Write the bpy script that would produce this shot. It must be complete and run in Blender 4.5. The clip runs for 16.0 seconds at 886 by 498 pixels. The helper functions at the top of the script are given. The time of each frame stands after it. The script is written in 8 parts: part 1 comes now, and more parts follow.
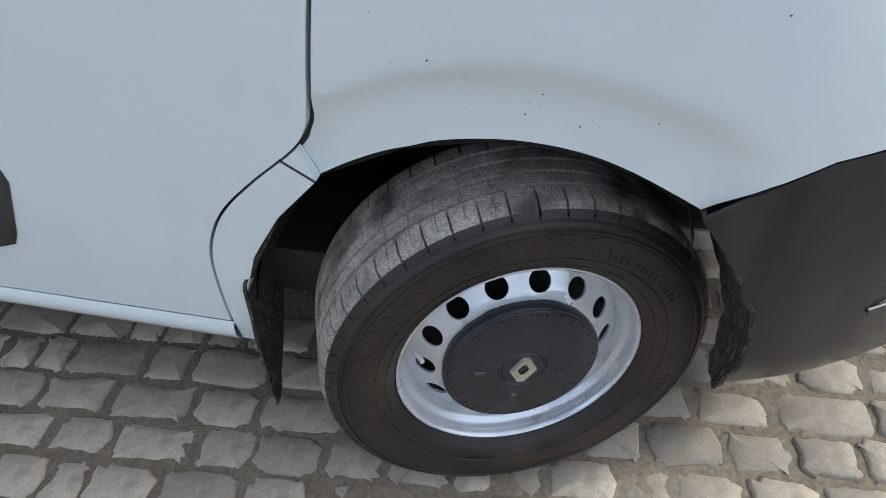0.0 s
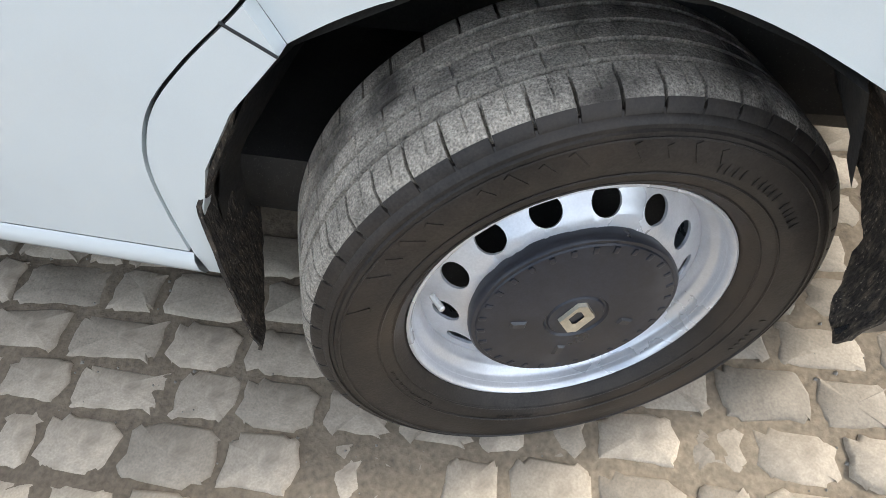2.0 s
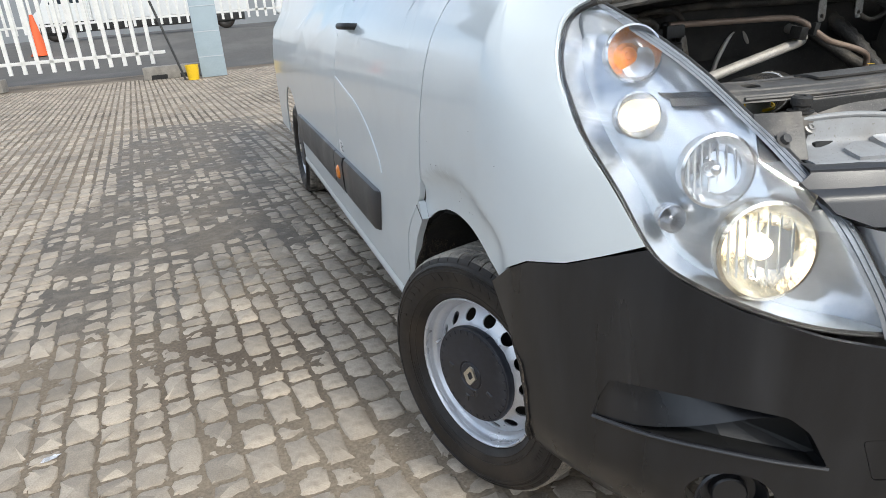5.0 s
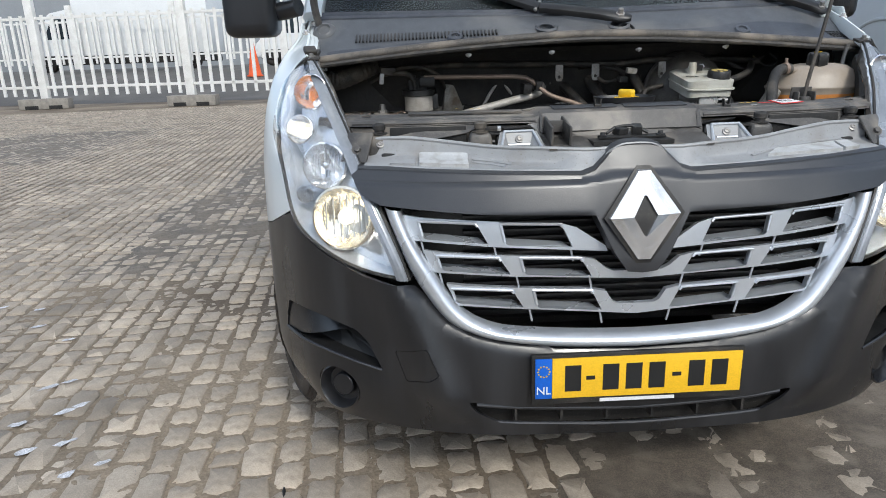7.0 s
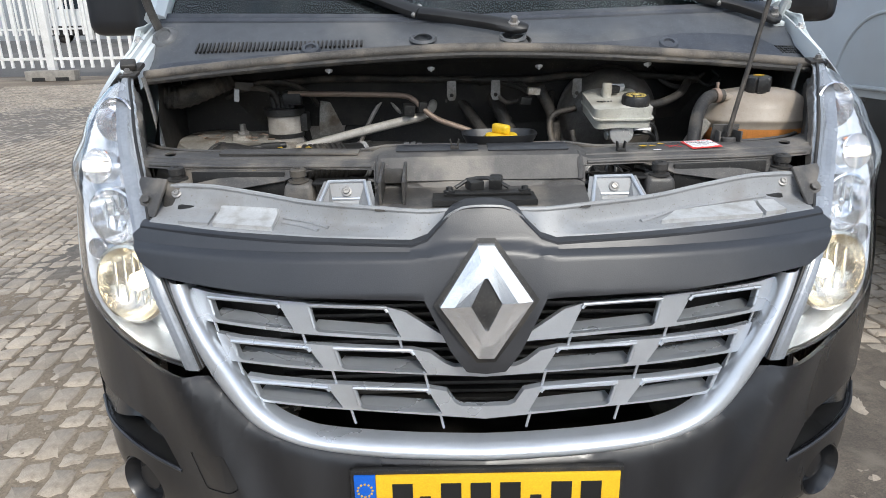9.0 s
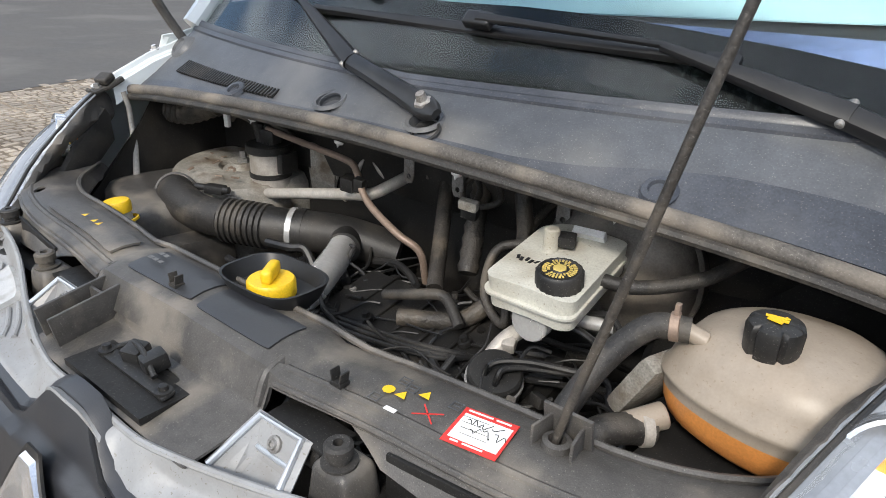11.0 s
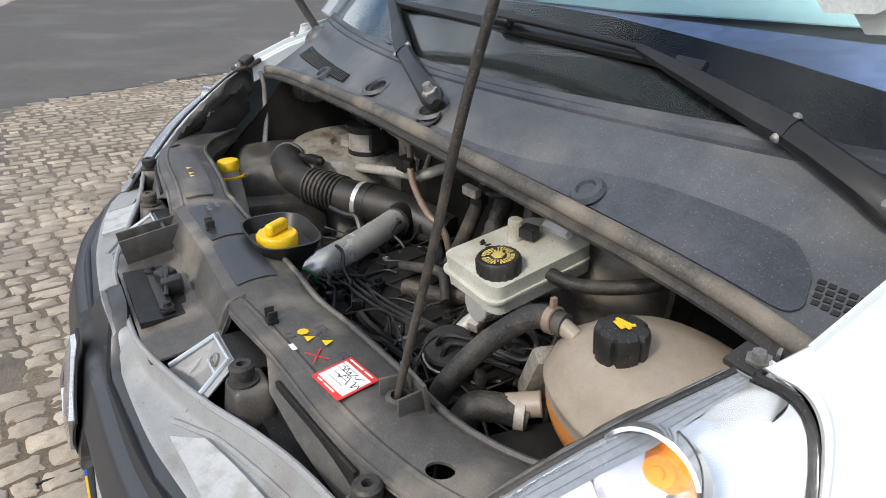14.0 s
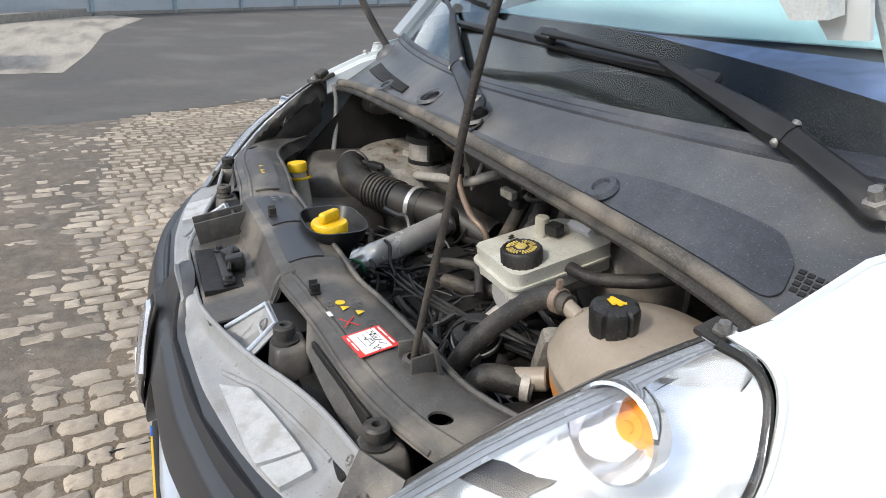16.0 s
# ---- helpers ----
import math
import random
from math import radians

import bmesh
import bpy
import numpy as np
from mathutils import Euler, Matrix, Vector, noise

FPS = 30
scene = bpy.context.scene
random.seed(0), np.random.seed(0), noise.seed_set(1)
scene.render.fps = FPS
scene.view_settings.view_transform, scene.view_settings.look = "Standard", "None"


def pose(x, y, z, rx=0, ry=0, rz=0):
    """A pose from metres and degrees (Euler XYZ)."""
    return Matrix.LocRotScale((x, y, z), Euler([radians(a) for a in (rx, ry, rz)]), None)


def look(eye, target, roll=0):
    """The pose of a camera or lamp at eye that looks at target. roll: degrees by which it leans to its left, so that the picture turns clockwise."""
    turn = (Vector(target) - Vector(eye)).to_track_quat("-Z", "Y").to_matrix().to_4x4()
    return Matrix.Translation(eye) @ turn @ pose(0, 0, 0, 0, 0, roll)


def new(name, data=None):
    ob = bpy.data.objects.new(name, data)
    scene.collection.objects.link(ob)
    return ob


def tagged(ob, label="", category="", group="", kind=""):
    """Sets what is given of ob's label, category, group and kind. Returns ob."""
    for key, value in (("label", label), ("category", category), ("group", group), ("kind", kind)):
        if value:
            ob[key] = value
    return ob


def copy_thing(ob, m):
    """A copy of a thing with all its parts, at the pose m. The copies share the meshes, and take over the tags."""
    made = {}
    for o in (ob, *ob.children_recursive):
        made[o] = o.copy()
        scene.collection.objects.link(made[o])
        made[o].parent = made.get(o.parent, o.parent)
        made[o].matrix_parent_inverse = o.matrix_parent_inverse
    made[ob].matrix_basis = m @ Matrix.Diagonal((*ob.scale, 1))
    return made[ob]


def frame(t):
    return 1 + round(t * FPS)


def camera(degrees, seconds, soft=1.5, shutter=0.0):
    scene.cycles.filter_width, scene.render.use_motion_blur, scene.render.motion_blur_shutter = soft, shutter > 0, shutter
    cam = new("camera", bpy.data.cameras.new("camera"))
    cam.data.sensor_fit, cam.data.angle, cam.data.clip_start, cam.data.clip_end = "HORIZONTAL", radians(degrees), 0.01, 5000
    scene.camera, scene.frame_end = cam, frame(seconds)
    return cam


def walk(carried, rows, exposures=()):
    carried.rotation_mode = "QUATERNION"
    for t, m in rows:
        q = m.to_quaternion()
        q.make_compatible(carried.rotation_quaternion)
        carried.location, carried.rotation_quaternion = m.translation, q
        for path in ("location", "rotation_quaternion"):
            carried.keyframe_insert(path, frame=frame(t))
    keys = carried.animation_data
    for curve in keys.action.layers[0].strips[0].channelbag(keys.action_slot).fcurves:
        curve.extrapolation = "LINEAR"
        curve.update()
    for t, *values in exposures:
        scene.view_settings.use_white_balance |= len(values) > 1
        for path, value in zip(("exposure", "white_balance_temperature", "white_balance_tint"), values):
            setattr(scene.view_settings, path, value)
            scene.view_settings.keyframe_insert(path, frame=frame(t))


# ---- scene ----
cam = camera(67.4, 16.0, soft=0.9)

PATH = [
    (0, (-1.728, 0.821, 1.252), (-0.291, 1.177, -0.092), -2.5),
    (0.5, (-1.556, 0.889, 1.136), (-0.306, 1.296, -0.372), -3.2),
    (1, (-1.486, 0.884, 1.075), (-0.291, 1.299, -0.475), -3.9),
    (1.5, (-1.48, 0.89, 1.05), (-0.303, 1.282, -0.519), -4.5),
    (2, (-1.503, 0.894, 1.059), (-0.299, 1.244, -0.5), -4.5),
    (2.5, (-1.526, 0.862, 1.061), (-0.257, 1.225, -0.442), -2.9),
    (3, (-1.535, 0.722, 1.097), (-0.353, 1.413, -0.361), -3.8),
    (3.5, (-1.623, 0.505, 1.178), (-0.388, 1.659, 0.109), -3.8),
    (3.7, (-1.63, 0.388, 1.227), (-0.468, 1.714, 0.282), -4.9),
    (5.8, (-1.214, -1.106, 1.293), (-0.955, 0.762, 0.628), -2.7),
    (6, (-1.081, -1.175, 1.29), (-0.9, 0.706, 0.636), -2.4),
    (6.5, (-0.784, -1.346, 1.275), (-0.725, 0.558, 0.665), -2.0),
    (7, (-0.52, -1.514, 1.271), (-0.466, 0.405, 0.709), -1.9),
    (7.5, (-0.36, -1.595, 1.268), (-0.302, 0.323, 0.705), -1.8),
    (8, (-0.214, -1.584, 1.266), (-0.187, 0.334, 0.701), -1.3),
    (8.5, (-0.125, -1.412, 1.305), (-0.143, 0.495, 0.704), -1.3),
    (9, (-0.071, -1.114, 1.366), (-0.08, 0.783, 0.733), -1.2),
    (9.5, (0.096, -0.818, 1.411), (-0.023, 1.045, 0.693), -1.0),
    (10, (0.372, -0.539, 1.467), (-0.048, 1.283, 0.759), 0.1),
    (10.2, (0.456, -0.454, 1.499), (-0.115, 1.321, 0.776), 0.5),
    (12.3, (1.112, 0.035, 1.601), (-0.44, 0.986, 0.772), 2.7),
    (12.5, (1.112, 0.041, 1.603), (-0.447, 0.983, 0.777), 2.2),
    (13, (1.108, 0.048, 1.605), (-0.447, 0.995, 0.776), 1.5),
    (13.5, (1.106, 0.046, 1.603), (-0.433, 1.016, 0.772), 1.7),
    (14, (1.108, 0.042, 1.603), (-0.44, 0.998, 0.773), 1.8),
    (14.5, (1.117, 0.038, 1.606), (-0.446, 0.979, 0.787), 1.6),
    (15, (1.115, 0.03, 1.604), (-0.453, 0.97, 0.792), 1.6),
    (15.5, (1.108, 0.032, 1.595), (-0.456, 0.982, 0.787), 1.5),
    (16, (1.239, 0.05, 1.588), (-0.441, 0.824, 0.827), 2.4),
]
EXPOSURES = [(0, 0.22, 5850, 5), (1.0, 0.7, 6250, 6), (2.4, 0.85, 6200, 6), (3.0, 0.85, 6150, 5), (3.7, 0.6, 6150, 5), (5.8, 0.03, 5950, 6), (8.0, -0.05, 5850, 6), (9.0, 0.12, 5950, 7), (9.5, 0.1, 5950, 7), (10.2, 0.5, 6100, 8), (12.3, 0.1, 6250, 8), (16, 0.25, 6250, 8)]
walk(cam, [(t, look(e, g, r)) for t, e, g, r in PATH], EXPOSURES)

# ---- world and sun: bright, hazy daylight ----
world = bpy.data.worlds.new("world")
scene.world = world
world.use_nodes = True
wn = world.node_tree
wn.nodes.clear()
sky = wn.nodes.new("ShaderNodeTexSky")
sky.sky_type, sky.sun_disc = "NISHITA", False
sky.sun_elevation, sky.sun_rotation = radians(40), radians(163)
sky.air_density, sky.dust_density, sky.ozone_density = 1.0, 2.5, 1.0
cl_tc = wn.nodes.new("ShaderNodeTexCoord")
cl_map = wn.nodes.new("ShaderNodeMapping")
cl_map.inputs["Scale"].default_value = (1.0, 1.0, 2.2)
cl_n = wn.nodes.new("ShaderNodeTexNoise")
cl_n.inputs["Scale"].default_value, cl_n.inputs["Detail"].default_value = 2.6, 7
cl_r = wn.nodes.new("ShaderNodeValToRGB")
cl_r.color_ramp.elements[0].position, cl_r.color_ramp.elements[1].position = 0.40, 0.66
cl_mix = wn.nodes.new("ShaderNodeMixRGB")
cl_mix.inputs["Color2"].default_value = (9.0, 9.2, 9.6, 1)
bg = wn.nodes.new("ShaderNodeBackground")
bg.inputs["Strength"].default_value = 0.165
wo = wn.nodes.new("ShaderNodeOutputWorld")
wn.links.new(cl_tc.outputs["Generated"], cl_map.inputs["Vector"])
wn.links.new(cl_map.outputs[0], cl_n.inputs["Vector"])
wn.links.new(cl_n.outputs["Fac"], cl_r.inputs[0])
wn.links.new(cl_r.outputs[0], cl_mix.inputs["Fac"])
wn.links.new(sky.outputs[0], cl_mix.inputs["Color1"])
wn.links.new(cl_mix.outputs[0], bg.inputs[0])
wn.links.new(bg.outputs[0], wo.inputs[0])

sun = new("sun", bpy.data.lights.new("sun", "SUN"))
sun.data.energy, sun.data.angle, sun.data.color = 2.0, radians(7), (1.0, 0.91, 0.79)
sun.matrix_world = look((2.8, -9.2, 8.2), (0, 0, 0))


# ---- materials ----
def mat(name, color, rough=0.5, metal=0.0, var=0.12, scale=6.0, bump=0.0, bscale=60.0, dirt=None, dirt_amt=0.5, dirt_scale=3.0,
        coat=0.0, spec=0.5, island=0.0, obj_rand=0.0, rvar=0.15, grain=0.10, gscale=320.0, trans=0.0, emit=None, emit_s=0.0, stretch=(1, 1, 1), speck=0.0, sscale=420.0, scol=(0.40, 0.375, 0.335)):
    m = bpy.data.materials.new(name)
    m.use_nodes = True
    nt = m.node_tree
    b = nt.nodes["Principled BSDF"]
    b.inputs["Metallic"].default_value = metal
    b.inputs["Specular IOR Level"].default_value = spec
    b.inputs["Coat Weight"].default_value = coat
    b.inputs["Coat Roughness"].default_value = 0.06
    b.inputs["Transmission Weight"].default_value = trans
    if emit:
        b.inputs["Emission Color"].default_value = (*emit, 1)
        b.inputs["Emission Strength"].default_value = emit_s
    tc = nt.nodes.new("ShaderNodeTexCoord")
    mp = nt.nodes.new("ShaderNodeMapping")
    mp.inputs["Scale"].default_value = stretch
    nt.links.new(tc.outputs["Object"], mp.inputs["Vector"])

    def noise_tex(sc, det=6.0):
        n = nt.nodes.new("ShaderNodeTexNoise")
        n.inputs["Scale"].default_value, n.inputs["Detail"].default_value = sc, det
        nt.links.new(mp.outputs[0], n.inputs["Vector"])
        return n.outputs["Fac"]

    def ramp(src, a, c):
        r = nt.nodes.new("ShaderNodeMapRange")
        r.inputs["From Min"].default_value, r.inputs["From Max"].default_value = 0.3, 0.7
        r.inputs["To Min"].default_value, r.inputs["To Max"].default_value = a, c
        nt.links.new(src, r.inputs["Value"])
        return r.outputs[0]

    def math_node(op, a, c):
        q = nt.nodes.new("ShaderNodeMath")
        q.operation = op
        for i, v in enumerate((a, c)):
            if isinstance(v, (int, float)):
                q.inputs[i].default_value = v
            else:
                nt.links.new(v, q.inputs[i])
        return q.outputs[0]

    coarse, fine = noise_tex(scale), noise_tex(scale * 9.0)
    val = math_node("MULTIPLY", ramp(coarse, 1 - var, 1 + var), ramp(fine, 1 - var * 0.6, 1 + var * 0.6))
    if grain:
        val = math_node("MULTIPLY", val, ramp(noise_tex(gscale, 3.0), 1 - grain, 1 + grain))
    if island:
        g = nt.nodes.new("ShaderNodeNewGeometry")
        val = math_node("MULTIPLY", val, ramp_lin(nt, g.outputs["Random Per Island"], 1 - island, 1 + island))
    if obj_rand:
        o = nt.nodes.new("ShaderNodeObjectInfo")
        val = math_node("MULTIPLY", val, ramp_lin(nt, o.outputs["Random"], 1 - obj_rand, 1 + obj_rand))
    hsv = nt.nodes.new("ShaderNodeHueSaturation")
    hsv.inputs["Color"].default_value = (*color, 1)
    nt.links.new(val, hsv.inputs["Value"])
    out = hsv.outputs[0]
    if dirt:
        mx = nt.nodes.new("ShaderNodeMixRGB")
        mx.inputs["Color2"].default_value = (*dirt, 1)
        d1 = noise_tex(dirt_scale, 10.0)
        r = nt.nodes.new("ShaderNodeMapRange")
        r.inputs["From Min"].default_value, r.inputs["From Max"].default_value = 0.5, 0.68
        r.inputs["To Max"].default_value = dirt_amt
        nt.links.new(d1, r.inputs["Value"])
        nt.links.new(r.outputs[0], mx.inputs["Fac"])
        nt.links.new(out, mx.inputs["Color1"])
        out = mx.outputs[0]
    if speck:
        mx = nt.nodes.new("ShaderNodeMixRGB")
        mx.inputs["Color2"].default_value = (*scol, 1)
        r = nt.nodes.new("ShaderNodeMapRange")
        r.inputs["From Min"].default_value, r.inputs["From Max"].default_value = 0.64, 0.72
        r.inputs["To Max"].default_value = speck
        nt.links.new(noise_tex(sscale, 2.0), r.inputs["Value"])
        nt.links.new(r.outputs[0], mx.inputs["Fac"])
        nt.links.new(out, mx.inputs["Color1"])
        out = mx.outputs[0]
    nt.links.new(out, b.inputs["Base Color"])
    nt.links.new(ramp(coarse, max(0.0, rough - rvar * rough), min(1.0, rough + rvar)), b.inputs["Roughness"])
    if rough < 0.03:
        nt.links.remove(b.inputs["Roughness"].links[0])
        b.inputs["Roughness"].default_value = rough
    if bump:
        bp = nt.nodes.new("ShaderNodeBump")
        bp.inputs["Strength"].default_value, bp.inputs["Distance"].default_value = bump, 0.004
        nt.links.new(noise_tex(bscale), bp.inputs["Height"])
        nt.links.new(bp.outputs[0], b.inputs["Normal"])
    return m


def ramp_lin(nt, src, a, c):
    r = nt.nodes.new("ShaderNodeMapRange")
    r.inputs["To Min"].default_value, r.inputs["To Max"].default_value = a, c
    nt.links.new(src, r.inputs["Value"])
    return r.outputs[0]


PAINT = mat("white paint", (0.70, 0.745, 0.755), 0.30, var=0.012, scale=1.5, coat=0.7, grain=0.012, gscale=700, dirt=(0.5, 0.47, 0.42), dirt_amt=0.07, dirt_scale=7, rvar=0.05)
PAINT_IN = mat("inner white paint", (0.62, 0.66, 0.66), 0.5, var=0.06, scale=4, dirt=(0.3, 0.28, 0.25), dirt_amt=0.4)
BUMPER = mat("black bumper plastic", (0.0095, 0.0098, 0.0115), 0.25, var=0.3, scale=2.5, bump=0.03, bscale=520, dirt=(0.036, 0.037, 0.040), dirt_amt=0.5, dirt_scale=3.2, spec=0.66, grain=0.15, gscale=500, stretch=(2.4, 2.4, 0.45))
TRIM = mat("dark grey trim plastic", (0.024, 0.025, 0.029), 0.33, var=0.12, scale=3, bump=0.08, bscale=500, spec=0.75, dirt=(0.06, 0.06, 0.062), dirt_amt=0.3)
BAYP = mat("dusty bay plastic", (0.068, 0.064, 0.060), 0.42, var=0.26, scale=7, bump=0.14, bscale=260, grain=0.22, gscale=620, dirt=(0.23, 0.203, 0.168), dirt_amt=0.68, dirt_scale=11, speck=0.25, sscale=420)
COWL = mat("weathered cowl plastic", (0.072, 0.077, 0.086), 0.40, var=0.2, scale=3.5, bump=0.06, bscale=420, grain=0.12, dirt=(0.19, 0.185, 0.175), dirt_amt=0.65, dirt_scale=3.0, speck=0.3)
BLACK = mat("black plastic", (0.017, 0.0165, 0.016), 0.45, var=0.25, scale=10, grain=0.25, dirt=(0.070, 0.060, 0.048), dirt_amt=0.5, dirt_scale=10, speck=0.22)
# DARK is both grime and the shade of hollows, put into the colour
DARK = mat("near-black grime and shaded hollows", (0.009, 0.0085, 0.008), 0.55, var=0.4, scale=9, bump=0.4, bscale=40, grain=0.3, dirt=(0.036, 0.031, 0.025), dirt_amt=0.5, dirt_scale=8, speck=0.15)
RUBBER = mat("rubber", (0.027, 0.025, 0.023), 0.55, var=0.3, scale=12, bump=0.3, bscale=200, grain=0.3, dirt=(0.13, 0.112, 0.088), dirt_amt=0.6, dirt_scale=14, speck=0.2)
SEAL = mat("dusty rubber seal", (0.085, 0.077, 0.068), 0.65, var=0.25, scale=9, bump=0.25, bscale=160, grain=0.3, gscale=300, dirt=(0.24, 0.205, 0.165), dirt_amt=0.75, dirt_scale=9, speck=0.3)
SILVER = mat("silver grille paint", (0.60, 0.63, 0.67), 0.26, metal=0.62, var=0.05, scale=4, grain=0.02, dirt=(0.36, 0.36, 0.36), dirt_amt=0.2)
SILVER_PAD = mat("pale silver panel paint", (0.50, 0.505, 0.505), 0.45, metal=0.15, var=0.08, scale=7, grain=0.06, dirt=(0.24, 0.215, 0.18), dirt_amt=0.5, dirt_scale=30)
CARRIER = mat("dusty silver panel paint", (0.31, 0.315, 0.32), 0.5, metal=0.15, var=0.08, scale=5, bump=0.06, bscale=90, grain=0.03, dirt=(0.22, 0.205, 0.185), dirt_amt=0.6, dirt_scale=12, speck=0.6, sscale=260, scol=(0.16, 0.135, 0.10))
RIMS = mat("silver wheel paint", (0.70, 0.715, 0.75), 0.26, metal=0.55, var=0.05, scale=8, grain=0.05, dirt=(0.42, 0.41, 0.40), dirt_amt=0.3, dirt_scale=10)
EMBLEM_B = mat("champagne emblem metal", (0.58, 0.53, 0.43), 0.28, metal=0.7, var=0.08, scale=20, grain=0.05)
CHROME = mat("chrome", (0.76, 0.77, 0.79), 0.09, metal=0.82, var=0.04, scale=5, rvar=0.05, dirt=(0.42, 0.41, 0.40), dirt_amt=0.4, dirt_scale=9)
REFLECTOR = mat("lamp reflector", (0.80, 0.83, 0.87), 0.13, metal=0.66, var=0.05, scale=10, grain=0.0, bump=0.16, bscale=26, rvar=0.1)
ALU = mat("bare aluminium", (0.74, 0.73, 0.71), 0.17, metal=0.55, var=0.12, scale=12, grain=0.06, dirt=(0.34, 0.31, 0.27), dirt_amt=0.22, dirt_scale=14)
STEEL = mat("dull steel", (0.30, 0.29, 0.275), 0.42, metal=0.6, var=0.25, scale=14, grain=0.2, dirt=(0.15, 0.10, 0.06), dirt_amt=0.4, dirt_scale=12)
PIPE = mat("pale painted pipe", (0.48, 0.45, 0.41), 0.5, metal=0.3, var=0.15, scale=10, dirt=(0.2, 0.17, 0.13), dirt_amt=0.5, dirt_scale=14)
COPPER = mat("coppery pipe", (0.27, 0.20, 0.155), 0.5, metal=0.3, var=0.15, scale=12, dirt=(0.17, 0.14, 0.11), dirt_amt=0.5)
YELLOW = mat("yellow plastic", (0.80, 0.52, 0.015), 0.42, var=0.06, scale=10, dirt=(0.45, 0.28, 0.02), dirt_amt=0.35, dirt_scale=20)
TANK = mat("cloudy tank plastic", (0.325, 0.275, 0.22), 0.36, var=0.12, scale=5, grain=0.04, dirt=(0.27, 0.20, 0.13), dirt_amt=0.5, dirt_scale=6, speck=0.4, sscale=200, scol=(0.20, 0.14, 0.09))
COOLANT = mat("orange coolant band", (0.60, 0.24, 0.06), 0.4, var=0.1, scale=6)
RESV = mat("white reservoir plastic", (0.52, 0.51, 0.45), 0.45, var=0.08, scale=8, dirt=(0.22, 0.175, 0.11), dirt_amt=0.6, dirt_scale=9, speck=0.5, sscale=220, scol=(0.20, 0.16, 0.10))
GOLD = mat("gold print", (0.55, 0.42, 0.12), 0.45, var=0.2, scale=30)
TOWER = mat("dusty white bay paint", (0.28, 0.265, 0.235), 0.6, var=0.25, scale=9, grain=0.25, bump=0.3, bscale=80, dirt=(0.11, 0.075, 0.045), dirt_amt=0.9, dirt_scale=14)
TYRE = mat("tyre rubber", (0.023, 0.0195, 0.017), 0.42, var=0.35, scale=7, bump=0.12, bscale=240, grain=0.3, spec=0.32, dirt=(0.060, 0.045, 0.033), dirt_amt=0.7, dirt_scale=5)
TREAD = mat("dusty tread rubber", (0.315, 0.280, 0.235), 0.9, var=0.34, scale=16, bump=0.8, bscale=230, grain=0.5, gscale=420, dirt=(0.055, 0.047, 0.040), dirt_amt=0.95, dirt_scale=13)
LINER = mat("muddy liner", (0.026, 0.021, 0.017), 0.85, var=0.5, scale=70, bump=1.0, bscale=200, grain=0.9, gscale=420, dirt=(0.12, 0.095, 0.068), dirt_amt=0.7, dirt_scale=130, stretch=(1, 1, 0.30), speck=0.7, sscale=420, scol=(0.34, 0.29, 0.22))
HUBCAP = mat("hub cap plastic", (0.018, 0.020, 0.028), 0.30, var=0.25, scale=8, grain=0.2, spec=0.5, dirt=(0.050, 0.054, 0.066), dirt_amt=0.5, dirt_scale=14)
ORANGE = mat("orange lamp", (0.85, 0.24, 0.01), 0.25, var=0.1, scale=40, coat=0.5)
PLATE_Y = mat("yellow number plate", (0.85, 0.50, 0.015), 0.4, var=0.03, scale=10)
BLUE = mat("plate blue", (0.01, 0.11, 0.55), 0.4, var=0.03, scale=10)
INK = mat("black print", (0.012, 0.012, 0.012), 0.5, var=0.05, scale=10)
WHITE = mat("white print", (0.75, 0.75, 0.75), 0.5, var=0.04, scale=10)
RED = mat("red label", (0.62, 0.035, 0.03), 0.45, var=0.06, scale=10)
GREEN = mat("green ring", (0.03, 0.22, 0.10), 0.5, var=0.1, scale=10)
CONCRETE = mat("concrete", (0.26, 0.24, 0.21), 0.9, var=0.2, scale=8, bump=0.4, bscale=60)
FENCE = mat("white fence paint", (0.74, 0.73, 0.70), 0.5, var=0.06, scale=4, dirt=(0.4, 0.36, 0.3), dirt_amt=0.3)
GREYBOX = mat("grey blue steel box", (0.33, 0.40, 0.44), 0.5, var=0.05, scale=4)
WALLP = mat("pale wall panel", (0.50, 0.53, 0.56), 0.55, var=0.05, scale=1.0, dirt=(0.38, 0.38, 0.37), dirt_amt=0.4, dirt_scale=0.8)
DISTW = mat("distant white vehicle paint", (0.72, 0.73, 0.73), 0.4, var=0.03, scale=1.0)
BLUEGLASS = mat("blue tinted window", (0.03, 0.10, 0.20), 0.12, var=0.2, scale=1.5)
WINDOWG = mat("dark vehicle window", (0.02, 0.03, 0.04), 0.08, var=0.05, scale=2)
GREYP = mat("grey warehouse panel", (0.24, 0.255, 0.27), 0.6, var=0.06, scale=0.5)


def glass(name, tint, rough=0.0):
    m = bpy.data.materials.new(name)
    m.use_nodes = True
    b = m.node_tree.nodes["Principled BSDF"]
    b.inputs["Base Color"].default_value = (*tint, 1)
    b.inputs["Transmission Weight"].default_value = 1.0
    b.inputs["Roughness"].default_value = rough
    b.inputs["IOR"].default_value = 1.45
    return m


